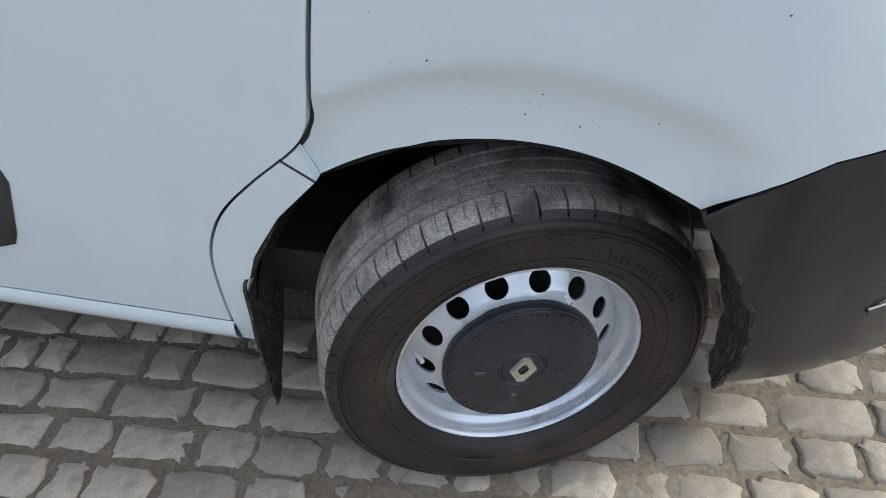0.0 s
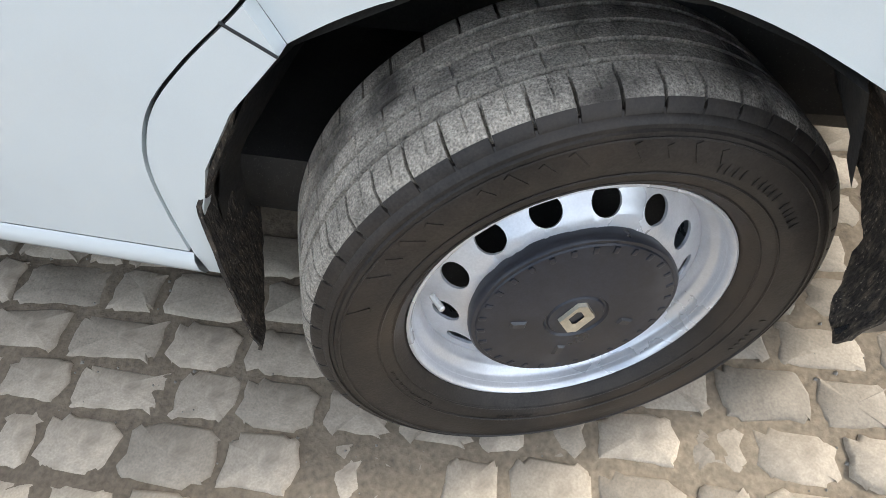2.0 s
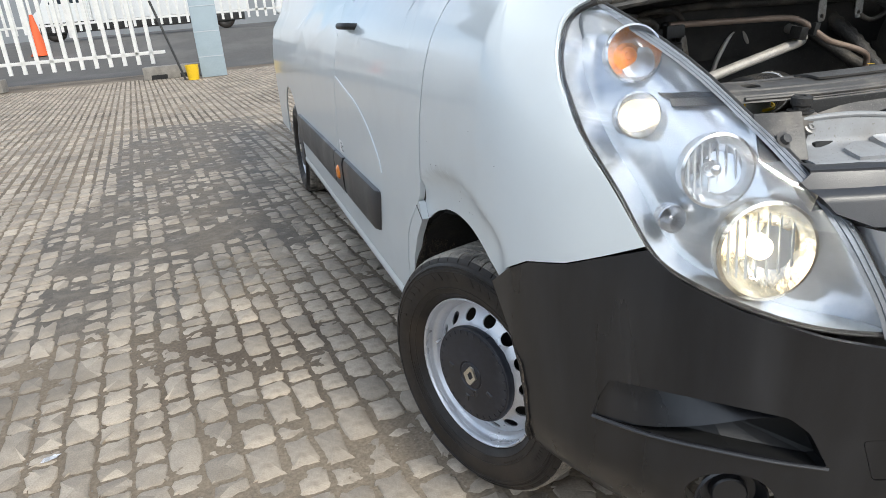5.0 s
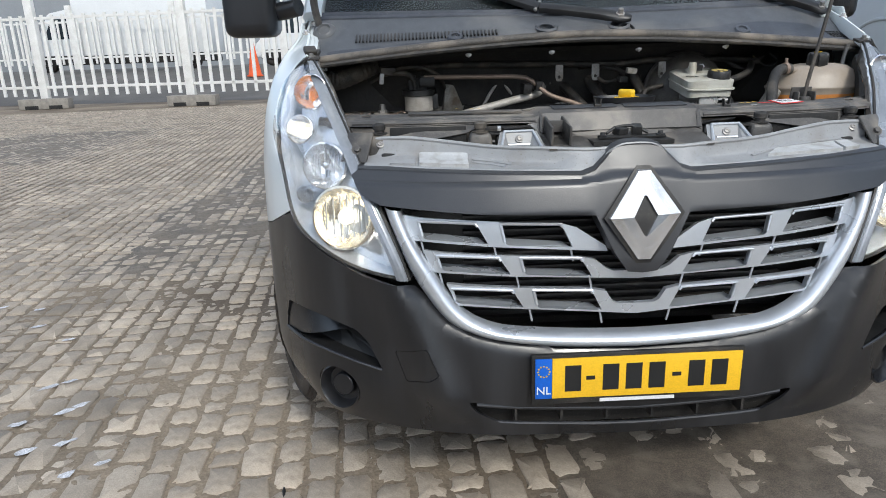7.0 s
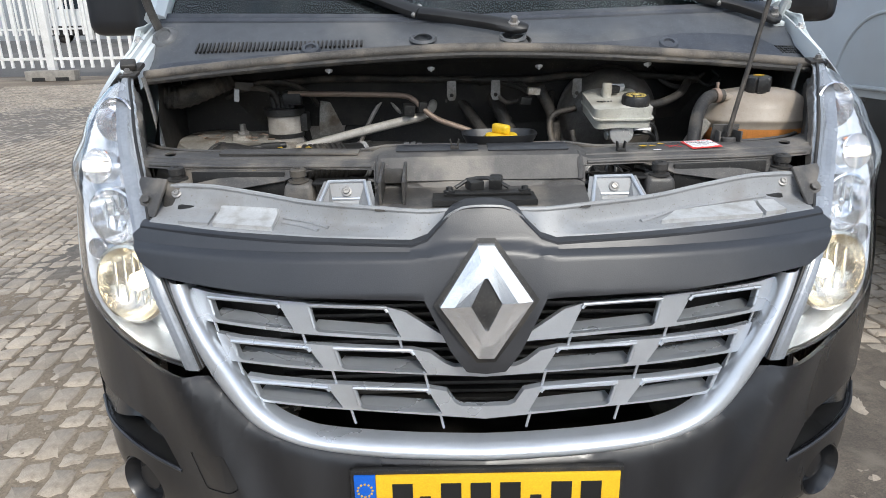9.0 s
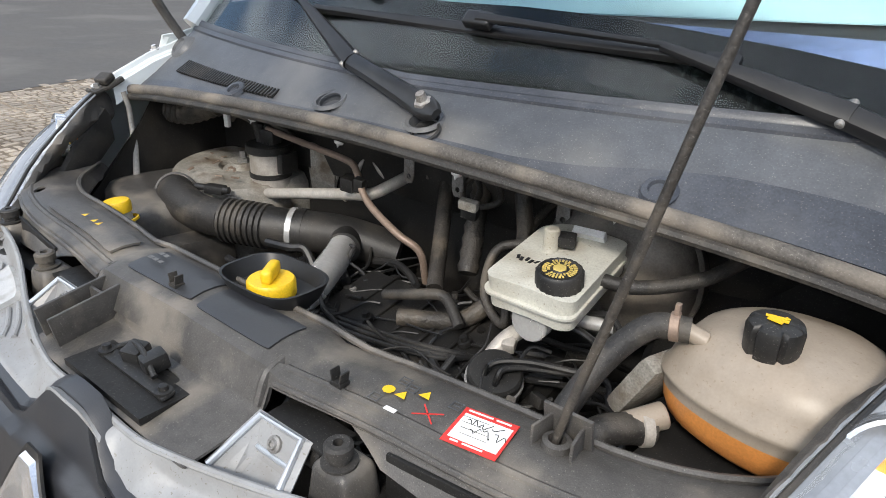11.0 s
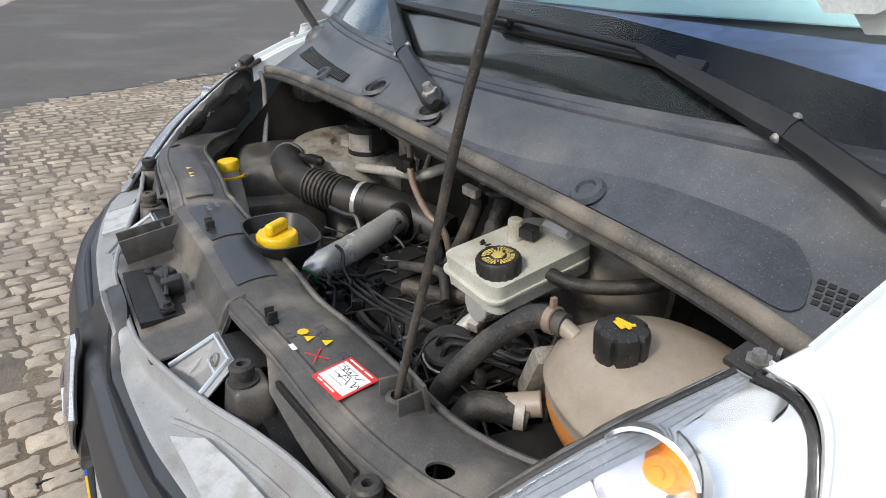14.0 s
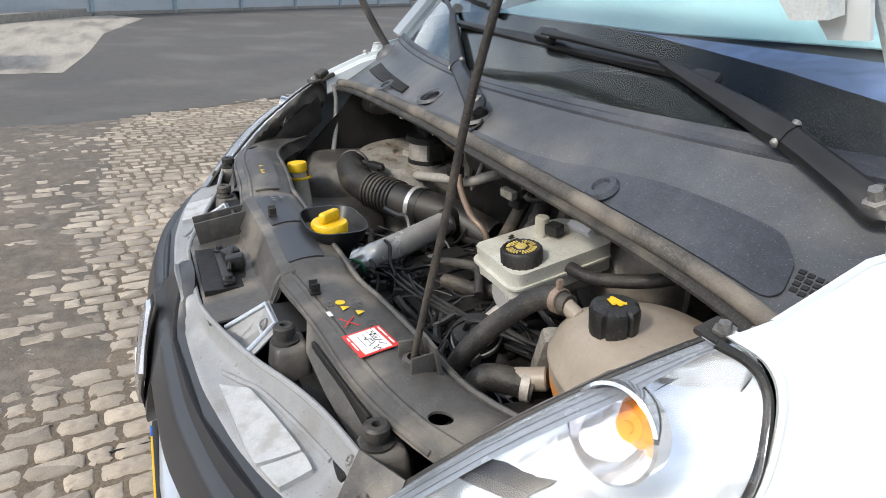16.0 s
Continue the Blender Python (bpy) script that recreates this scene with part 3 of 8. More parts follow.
for side in (-1, 1):
    # front wing between headlamp, bumper, wheel and door
    wing = [(ns(0.888), 0.872), (ns(0.93), 0.842), (ns(0.97), 0.812), (ys(0.52), 0.790), (ys(0.585), 0.757)]
    wing += [(ys(y), z) for y, z in reversed(ARCH_REAR)]
    wing += [(ys(y) - 0.004, z) for y, z in GAP[24:]]
    wing += [(ys(0.93), 1.42), (ys(0.80), 1.385), (1.10, 1.360), (1.03, 1.342), (1.0, 1.316), (0.972, 1.294), (0.950, 1.2840)]
    rim_ = smooth_path([(x, z, 0) for x, z in ((0.845, 1.2795), (0.8735, 1.2615), (0.8975, 1.234), (0.9175, 1.197), (0.9305, 1.161), (0.9365, 1.118), (0.9325, 1.04), (0.9105, 0.956), (0.888, 0.872))], 4)
    wing += [(nsz(p.x, p.y), p.y) for p in rim_[:-1]]
    fw = white_panel("front_wing", wing, side, 0.005, cu=0.02, cv=0.02, fn=lambda s, z, k=side: flare(s, z, k))
    bm = bmesh.new()
    tube(bm, [skin(nsz(p.x + 0.003, p.y), p.y, 0.005, side) for p in rim_], 0.005, 8, 1)
    part("wing_lip", bm, PAINT, fw, "folded white edge round the headlamp")
    # filler piece behind the wheel, under the door gap
    quarter = [(ys(y) - 0.003, z) for y, z in reversed(GAP[:25])]
    quarter += [(ys(1.388), 0.305), (ys(1.362), 0.305), (ys(1.338), 0.452), (ys(1.306), 0.535), (ys(1.246), 0.625), (ys(1.172), 0.702)]
    white_panel("wing_tail", quarter, side, 0.02)
    bm = bmesh.new()
    tube(bm, [Vector(skin(ys(y), z, 0.0005, side)) for y, z in ((1.222, 0.733), (1.205, 0.722), (1.188, 0.711), (1.173, 0.701))], 0.0022, 6)
    part("tail_groove", bm, INK, van, "thin dark joint behind the wheel arch")
    # front door
    door = [(ys(y) + 0.003, z) for y, z in GAP]
    door += [(ys(1.2), 1.52), (ys(1.55), 1.99), (ys(2.36), 2.0), (ys(2.40), 1.4), (ys(2.47), 0.98), (ys(2.56), 0.75), (ys(2.60), 0.60), (ys(2.60), 0.42), (ys(2.50), 0.36)]
    win = [(ys(1.38), 1.46), (ys(1.64), 1.90), (ys(2.28), 1.92), (ys(2.28), 1.44)]
    dr = white_panel("front_door", door, side, 0.02, [rounded(win, 0.05)], 0.07, 0.07)
    wp = sheet(rounded(win, 0.05), lambda s, z, k=side: skin(s, z, 0.012, k), 0.1, 0.1, 0.004, (), (side, 0, 0))
    part("door_window", wp, WINDOWG, dr, "dark door window")
    bm = bmesh.new()
    x0 = skin(ys(2.22), 1.23, 0, side)[0]
    tube(bm, [(x0 - side * 0.01, 2.10, 1.23), (x0 + side * 0.035, 2.13, 1.235), (x0 + side * 0.035, 2.26, 1.235), (x0 - side * 0.01, 2.29, 1.23)], 0.013, 10)
    part("handle", bm, BLACK, dr, "black door handle")
    # load body side
    rear = [(ys(2.606), 0.43), (ys(2.606), 0.60), (ys(2.566), 0.75), (ys(2.476), 0.98), (ys(2.406), 1.4), (ys(2.366), 2.0), (ys(2.36), 2.35), (ys(5.5), 2.35), (ys(5.52), 0.40), (ys(4.98), 0.40)]
    rear += [(ys(4.54 + 0.44 * math.cos(a)), 0.36 + 0.44 * math.sin(a)) for a in [math.pi * k / 12 for k in range(1, 12)]]
    rear += [(ys(4.10), 0.36), (ys(2.60), 0.36), (ys(2.52), 0.362)]
    white_panel("load_side", rear, side, 0.01, cu=0.25, cv=0.12)
    # sill: a rounded strip under the doors
    bm = bmesh.new()
    prof = [(1.029, 0.356), (1.036, 0.345), (1.036, 0.325), (1.028, 0.308), (1.008, 0.296), (0.96, 0.29)]
    rows = [[bm.verts.new((side * px, y, pz)) for px, pz in prof] for y in (1.39, 1.9, 2.6, 3.3, 4.1)]
    for a, b in zip(rows, rows[1:]):
        for k in range(len(prof) - 1):
            bm.faces.new((a[k], b[k], b[k + 1], a[k + 1]))
    bmesh.ops.recalc_face_normals(bm, faces=bm.faces)
    part("sill", bm, PAINT, van)
    # press line across the door, running up and back
    bm = bmesh.new()
    pts = [skin(ys(y), z, 0.001, side) for y, z in ((1.66, 0.74), (1.675, 0.778), (1.74, 0.83), (1.834, 0.885), (2.0, 0.945), (2.25, 0.99), (2.44, 1.02))]
    tube(bm, pts, 0.0050, 6)
    part("press_line", bm, PAINT, van)
    # dark rubbing strips along the side
    for y0, y1, lamp in ((1.70, 2.395, False), (2.40, 2.60, True), (2.612, 4.05, False)):
        bm = bmesh.new()
        z0, z1 = 0.487, 0.662
        for yy in [y0, y0 + 0.012, y0 + 0.035] + [y0 + 0.035 + (y1 - y0 - 0.07) * k / 5 for k in range(1, 5)] + [y1 - 0.035, y1 - 0.012, y1]:
            e = min(yy - y0, y1 - yy)
            dep = 0.002 + 0.022 * min(1.0, e / 0.03) if y0 == 1.70 else 0.024
            sh = 0.0
            for px, pz in ((-0.006, z0 + sh), (dep * 0.7, z0 + 0.004 + sh), (dep, z0 + 0.03), (dep, z1 - 0.03), (dep * 0.7, z1 - 0.004 - sh * 0.6), (-0.006, z1 - sh * 0.6)):
                fr_ = (z1 - pz) / (z1 - z0)
                bm.verts.new((side * (1.034 + px), yy + ((0.075 * fr_ ** 1.6 + 0.012 * (1 - fr_) ** 6) * max(0.0, 1 - (yy - y0) / 0.5) if y0 == 1.70 else 0.0), pz))
        bm.verts.ensure_lookup_table()
        nrow = len(bm.verts) // 6
        for i in range(nrow - 1):
            for k in range(5):
                bm.faces.new([bm.verts[j] for j in (i * 6 + k, i * 6 + k + 1, (i + 1) * 6 + k + 1, (i + 1) * 6 + k)])
        bm.faces.new([bm.verts[k] for k in range(6)])
        bm.faces.new([bm.verts[(nrow - 1) * 6 + k] for k in range(6)])
        bmesh.ops.recalc_face_normals(bm, faces=bm.faces)
        st = part("rubbing_strip", bm, TRIM, van, "dark grey side rubbing strip")
        if lamp:
            bm = bmesh.new()
            lathe(bm, [(0, 0.012), (0.022, 0.011), (0.031, 0.006), (0.034, 0.0)], axis_at((side * 1.058, 2.50, 0.575), (side, 0, 0)), 24)
            part("side_marker", bm, ORANGE, st, "round orange side marker lamp")
    # flap with a maker's sticker above the marker lamp
    bm = bmesh.new()
    box(bm, (side * 1.0335, 2.47, 0.700), (0.003, 0.085, 0.055), bev=0.001)
    part("sticker", bm, WHITE, van, "small black and white sticker")
    for k in range(4):
        bm = bmesh.new()
        box(bm, (side * 1.0355, 2.44 + 0.02 * (k % 2), 0.685 + 0.011 * k), (0.002, 0.03 - 0.004 * k, 0.006))
        part("print_bar", bm, INK, van)

    # black tubes set behind the door gaps stand in for the shade inside
    for run in (GAP, [(2.47, 0.98), (2.56, 0.75), (2.603, 0.60), (2.603, 0.42), (2.52, 0.36)]):
        bm = bmesh.new()
        tube(bm, [skin(ys(y), z, 0.030, side) for y, z in run], 0.014, 8, 3)
        part("gap_back", bm, INK, van, "black backing that darkens the gap round the door")

# mud splashes round the front wheel arch
sp = random.Random(5)
for side in (-1, 1):
    for k in range(60):
        a, r = sp.uniform(0.5, 2.9), 0.475 + abs(sp.gauss(0, 0.09))
        y, z = 0.91 + r * math.cos(a), 0.34 + r * math.sin(a)
        if z < 0.80 or z > 1.25 or y < 0.6 or y > 1.13:
            continue
        bm = bmesh.new()
        lathe(bm, [(sp.uniform(0.0005, 0.0014), 0.0), (0, 0.0012)], axis_at(Vector(flare(ys(y), z, side)) + Vector((side * 0.0004, 0, 0)), (side, -0.05, 0.1)), 6)
        part("mud_splash", bm, DARK, van)

# underbody, floor and inner shells that close the van
bm = bmesh.new()
box(bm, (0, 3.2, 0.40), (1.86, 4.4, 0.12), bev=0.03)
box(bm, (0, 0.62, 0.30), (1.0, 0.9, 0.10), bev=0.03)
part("underbody", bm, DARK, van)
bm = bmesh.new()
box(bm, (0, 4.0, 1.5), (1.5, 3.0, 1.7))
part("load_space", bm, DARK, van)
bm = bmesh.new()
roof = [(-0.72, 2.35), (-0.70, 2.40), (-0.5, 2.45), (0, 2.47), (0.5, 2.45), (0.70, 2.40), (0.72, 2.35)]
rows = []
for y, k in ((1.62, -0.34), (1.9, -0.16), (2.4, 0.0), (3.5, 0.0), (5.5, 0.0)):
    rows.append([bm.verts.new((x, y, z + k)) for x, z in roof])
for a, b in zip(rows, rows[1:]):
    for i in range(len(roof) - 1):
        bm.faces.new((a[i], a[i + 1], b[i + 1], b[i]))
part("roof", bm, PAINT, van)
bm = bmesh.new()
box(bm, (0, 5.50, 1.40), (1.60, 0.04, 2.0), bev=0.015)
part("back_door", bm, PAINT, van)

# ---- bumper ----
BUMP_TOP = [(0.0, 0.548), (0.2, 0.553), (0.34, 0.570), (0.41, 0.590), (0.47, 0.622), (0.523, 0.692), (0.548, 0.716), (0.568, 0.722), (0.685, 0.741), (0.782, 0.777), (0.855, 0.822), (0.885, 0.866)]


bump_top = cubic([x for x, z in BUMP_TOP], [z for x, z in BUMP_TOP])


def bumper_fn(s, z):
    """Nose skin with the bumper's belly and its ledge under the grille."""
    x, y, zz = skin(abs(s), z, 0.0, 1)
    ax = abs(x)
    belly = math.exp(-((z - 0.46) / 0.10) ** 2) * 0.012 * max(0.0, 1 - ax / 0.6)
    c_ = ax - 0.600 + 0.42 * (0.72 - z)
    ridge = math.exp(-(c_ / (0.038 if c_ < 0 else 0.090)) ** 2) * 0.036 * max(0.0, min(1.0, (z - 0.33) / 0.1))
    tuck = (0.35 + 1.65 * max(0.0, min(1.0, (ax - 0.45) / 0.4))) * max(0.0, 0.43 - z) ** 2
    roll = 0.016 * math.exp(-max(0.0, bump_top(ax) - z) / 0.014) * max(0.0, min(1.0, (0.60 - ax) / 0.05))
    out = max(0.0, min(1.0, (y - 0.10) / 0.35))
    return (math.copysign(x - tuck * out, s), y - belly - ridge + roll + tuck * (1 - 0.6 * out), zz)


half = [(ns(x), z) for x, z in BUMP_TOP] + [(ns(0.93), 0.839), (ns(0.97), 0.809), (ys(0.52), 0.787), (ys(0.583), 0.754), (ys(0.653), 0.7015)]
half += [(ys(0.611), 0.645), (ys(0.586), 0.606), (ys(0.566), 0.568), (ys(0.550), 0.535), (ys(0.540), 0.505), (ys(0.533), 0.465), (ys(0.533), 0.43), (ys(0.540), 0.385), (ys(0.549), 0.345), (ys(0.522), 0.318), (ns(0.985), 0.292), (ns(0.94), 0.275), (ns(0.86), 0.277), (ns(0.74), 0.292), (ns(0.5), 0.300), (ns(0.25), 0.300), (0.0, 0.300)]
INTAKE = [(0.945, 0.498), (0.938, 0.545), (0.925, 0.594), (0.88, 0.601), (0.84, 0.602), (0.798, 0.598), (0.752, 0.590), (0.71, 0.580), (0.679, 0.551), (0.647, 0.482), (0.66, 0.478), (0.72, 0.491), (0.78, 0.501), (0.868, 0.502)]
TOWQ = [(0.609, 0.543), (0.525, 0.563), (0.497, 0.490), (0.520, 0.472), (0.582, 0.457)]
SLOT = [(-0.425, 0.405), (-0.40, 0.370), (-0.34, 0.338), (0.0, 0.328), (0.34, 0.338), (0.40, 0.370), (0.425, 0.405), (0.30, 0.392), (0.0, 0.386), (-0.30, 0.392)]
holes = [rounded([(ns(abs(x)) * (1 if x > 0 else -1) if x else 0.0, z) for x, z in SLOT], 0.012)]
for sg in (-1, 1):
    holes.append(rounded([(sg * ns(x), z) for x, z in INTAKE], 0.008))
    holes.append([(sg * ns(x), z) for x, z in circle(0.775, 0.392, 0.062, 28)])
holes.append(rounded([(-ns(x), z) for x, z in TOWQ], 0.008))
bumper = part("bumper", sheet(mirror2(half), bumper_fn, 0.018, 0.014, 0.008, holes, (0, -1, 0)), BUMPER, van, "matt black plastic front bumper")
tow = [(-ns(0.5 * (x - 0.55) * 1.93 + 0.55), (z - 0.505) * 0.965 + 0.505) for x, z in TOWQ]
part("tow_cover", sheet(rounded(tow, 0.008), lambda s, z: Vector(bumper_fn(s, z)) + Vector((0, 0.0015, 0)), 0.04, 0.04, 0.006, (), (0, -1, 0)), BUMPER, bumper, "square towing eye cover")
bm = bmesh.new()
box(bm, (0, 0.085, 0.365), (0.9, 0.02, 0.12))
part("slot_back", bm, DARK, bumper)
for z, r, dy in ((0.378, 0.008, 0.0), (0.331, 0.005, -0.006)):
    bm = bmesh.new()
    tube(bm, [(x, nose(x, z)[1] + 0.012 + dy, z + 0.012 * (abs(x) / 0.4) ** 2) for x in (-0.40, -0.3, -0.15, 0, 0.15, 0.3, 0.40)], r, 8)
    part("slot_bar", bm, TRIM, bumper)
for x in (-0.3, -0.18, -0.06, 0.06, 0.18, 0.3):
    bm = bmesh.new()
    box(bm, (x, 0.055, 0.36), (0.006, 0.06, 0.05))
    part("slot_rib", bm, BLACK, bumper)
for sg in (-1, 1):
    # scoop behind the corner intake
    bm = bmesh.new()
    hull = [(0.792 + (x - 0.792) * 1.05, 0.535 + (z - 0.535) * 1.12) for x, z in INTAKE]
    front = [bm.verts.new(Vector(bumper_fn(sg * ns(x), z)) + Vector((-sg * 0.004, 0.005, 0))) for x, z in hull]
    back = [bm.verts.new(v.co + Vector((-sg * (0.012 + 0.20 * max(0.0, abs(v.co.x) - 0.8)), 0.048, 0.0))) for v in front]
    mid = bm.verts.new(sum((v.co for v in back), Vector()) / len(back))
    for i in range(len(front)):
        j = (i + 1) % len(front)
        bm.faces.new((front[i], front[j], back[j], back[i]))
        bm.faces.new((back[i], back[j], mid))
    bmesh.ops.recalc_face_normals(bm, faces=bm.faces)
    part("corner_intake", bm, INK, bumper, "dark corner intake", smooth=0)
    # the sloping scoop over it, set back under the upper edge
    top_ = smooth_path([(x, z, 0) for x, z in ((0.942, 0.600), (0.88, 0.605), (0.84, 0.605), (0.798, 0.601), (0.752, 0.592), (0.718, 0.580))], 3)
    low_ = smooth_path([(x, z, 0) for x, z in ((0.948, 0.496), (0.905, 0.503), (0.860, 0.524), (0.810, 0.548), (0.765, 0.568), (0.718, 0.577))], 3)
    bm = bmesh.new()
    rows = []
    for i, (a, b) in enumerate(zip(top_, low_)):
        e = min(1.0, i / 5.0)
        e = e * e * (3 - 2 * e)
        row = []
        for j in range(7):
            p = a.lerp(b, j / 6)
            row.append(bm.verts.new(Vector(bumper_fn(sg * ns(p.x), p.y)) + Vector((-sg * 0.010 * e, (0.010 + 0.044 * e) * (1 - j / 6) + 0.004 * j / 6, 0))))
        rows.append(row)
    for p, q in zip(rows, rows[1:]):
        for k in range(6):
            bm.faces.new((p[k], p[k + 1], q[k + 1], q[k]))
    bmesh.ops.recalc_face_normals(bm, faces=bm.faces)
    part("intake_scoop", bm, BUMPER, bumper, "sloping scoop over the corner intake")
    bm = bmesh.new()
    tube(bm, [(p[0], p[1] - 0.002, p[2]) for p in [nose(sg * x, z) for x, z in ((0.945, 0.499), (0.88, 0.500), (0.80, 0.500), (0.72, 0.489), (0.645, 0.476))]], 0.004, 8)
    part("intake_lip", bm, TRIM, bumper)
    # blanked fog lamp in its round recess
    c = Vector(nose(sg * 0.775, 0.392))
    d = Vector((sg * 0.45, -0.88, 0.05))
    bm = bmesh.new()
    lathe(bm, [(0.066, -0.004), (0.062, 0.0), (0.058, -0.006), (0.050, -0.034), (0.034, -0.036), (0.033, -0.022), (0.030, -0.019), (0, -0.017)], axis_at(c, d), 32)
    part("fog_blank", bm, BUMPER, bumper, "round blanked fog lamp recess")

# ---- number plate ----
plate = part("plate_holder", (lambda b: (box(b, (0, -0.017, 0.482), (0.536, 0.014, 0.136), bev=0.004), b)[1])(bmesh.new()), BLACK, van, "black plate holder")
bm = bmesh.new()
box(bm, (0.0215, -0.0265, 0.487), (0.477, 0.005, 0.108), bev=0.001)
part("plate", bm, PLATE_Y, plate, "yellow number plate with dark bars")
bm = bmesh.new()
box(bm, (-0.2385, -0.0265, 0.487), (0.042, 0.005, 0.108), bev=0.001)
part("plate_band", bm, BLUE, plate, "blue country band")
for x, w, h in ((-0.165, 0.040, 0.070), (-0.121, 0.022, 0.010), (-0.070, 0.040, 0.070), (-0.012, 0.040, 0.070), (0.046, 0.040, 0.070), (0.096, 0.022, 0.010), (0.146, 0.040, 0.070), (0.204, 0.040, 0.070)):
    bm = bmesh.new()
    box(bm, (x, -0.0298, 0.487), (w, 0.0016, h))
    part("plate_bar", bm, INK, plate)
for k in range(12):
    bm = bmesh.new()
    box(bm, (-0.2385 + 0.0145 * math.cos(k * math.pi / 6), -0.0298, 0.508 + 0.0145 * math.sin(k * math.pi / 6)), (0.0035, 0.0014, 0.0035), (0, 45, 0))
    part("star", bm, PLATE_Y, plate)
bm = bmesh.new()
box(bm, (0.0, -0.0248, 0.4215), (0.19, 0.0014, 0.009))
part("holder_print", bm, WHITE, plate, "white dealer lettering bar")


def lettering(body, size, at, rx, material, parent, name="lettering", depth=0.0006):
    cu = bpy.data.curves.new(name, "FONT")
    cu.body, cu.size, cu.align_x, cu.align_y, cu.extrude = body, size, "CENTER", "CENTER", depth
    tmp = bpy.data.objects.new(name, cu)
    scene.collection.objects.link(tmp)
    me = bpy.data.meshes.new_from_object(tmp.evaluated_get(bpy.context.evaluated_depsgraph_get()))
    bpy.data.objects.remove(tmp)
    me.transform(at)
    me.materials.append(material)
    ob = new(name, me)
    ob.parent = parent
    return ob


lettering("NL", 0.030, pose(-0.2385, -0.0298, 0.455, 90, 0, 0), 90, WHITE, plate)

# ---- grille ----
RIM_IN = [(0.0, 0.588), (0.15, 0.591), (0.30, 0.602), (0.36, 0.614), (0.41, 0.637), (0.452, 0.676), (0.50, 0.752), (0.55, 0.84), (0.575, 0.905)]
RIM_OUT = [(0.0, 0.552), (0.2, 0.557), (0.335, 0.574), (0.41, 0.594), (0.472, 0.628), (0.525, 0.698), (0.562, 0.765), (0.600, 0.86), (0.617, 0.912)]
bm = bmesh.new()
rows = []
for a, b in zip(*[smooth_path([(-x, z, 0) for x, z in reversed(q[1:])] + [(x, z, 0) for x, z in q], 5) for q in (RIM_IN, RIM_OUT)]):
    row = []
    for f, o in ((0.0, 0.040), (0.0, 0.012), (0.06, 0.002), (0.18, -0.006), (0.34, -0.012), (0.52, -0.0145), (0.70, -0.013), (0.85, -0.007), (0.95, 0.001), (1.0, 0.010), (1.0, 0.030)):
        p = a.lerp(b, f)
        row.append(bm.verts.new(nose(p.x, p.y, o)))
    rows.append(row)
for p, q in zip(rows, rows[1:]):
    for k in range(10):
        bm.faces.new((p[k], p[k + 1], q[k + 1], q[k]))
bmesh.ops.recalc_face_normals(bm, faces=bm.faces)
grille = part("grille_frame", bm, SILVER, van, "silver painted grille surround")
bm = bmesh.new()
box(bm, (0, 0.17, 0.76), (1.16, 0.02, 0.34))
part("grille_back", bm, DARK, grille)
for k in range(15):
    bm = bmesh.new()
    box(bm, (0, 0.145, 0.61 + 0.02 * k), (0.84, 0.02, 0.006))
    part("cooler_fin", bm, BLACK, grille)

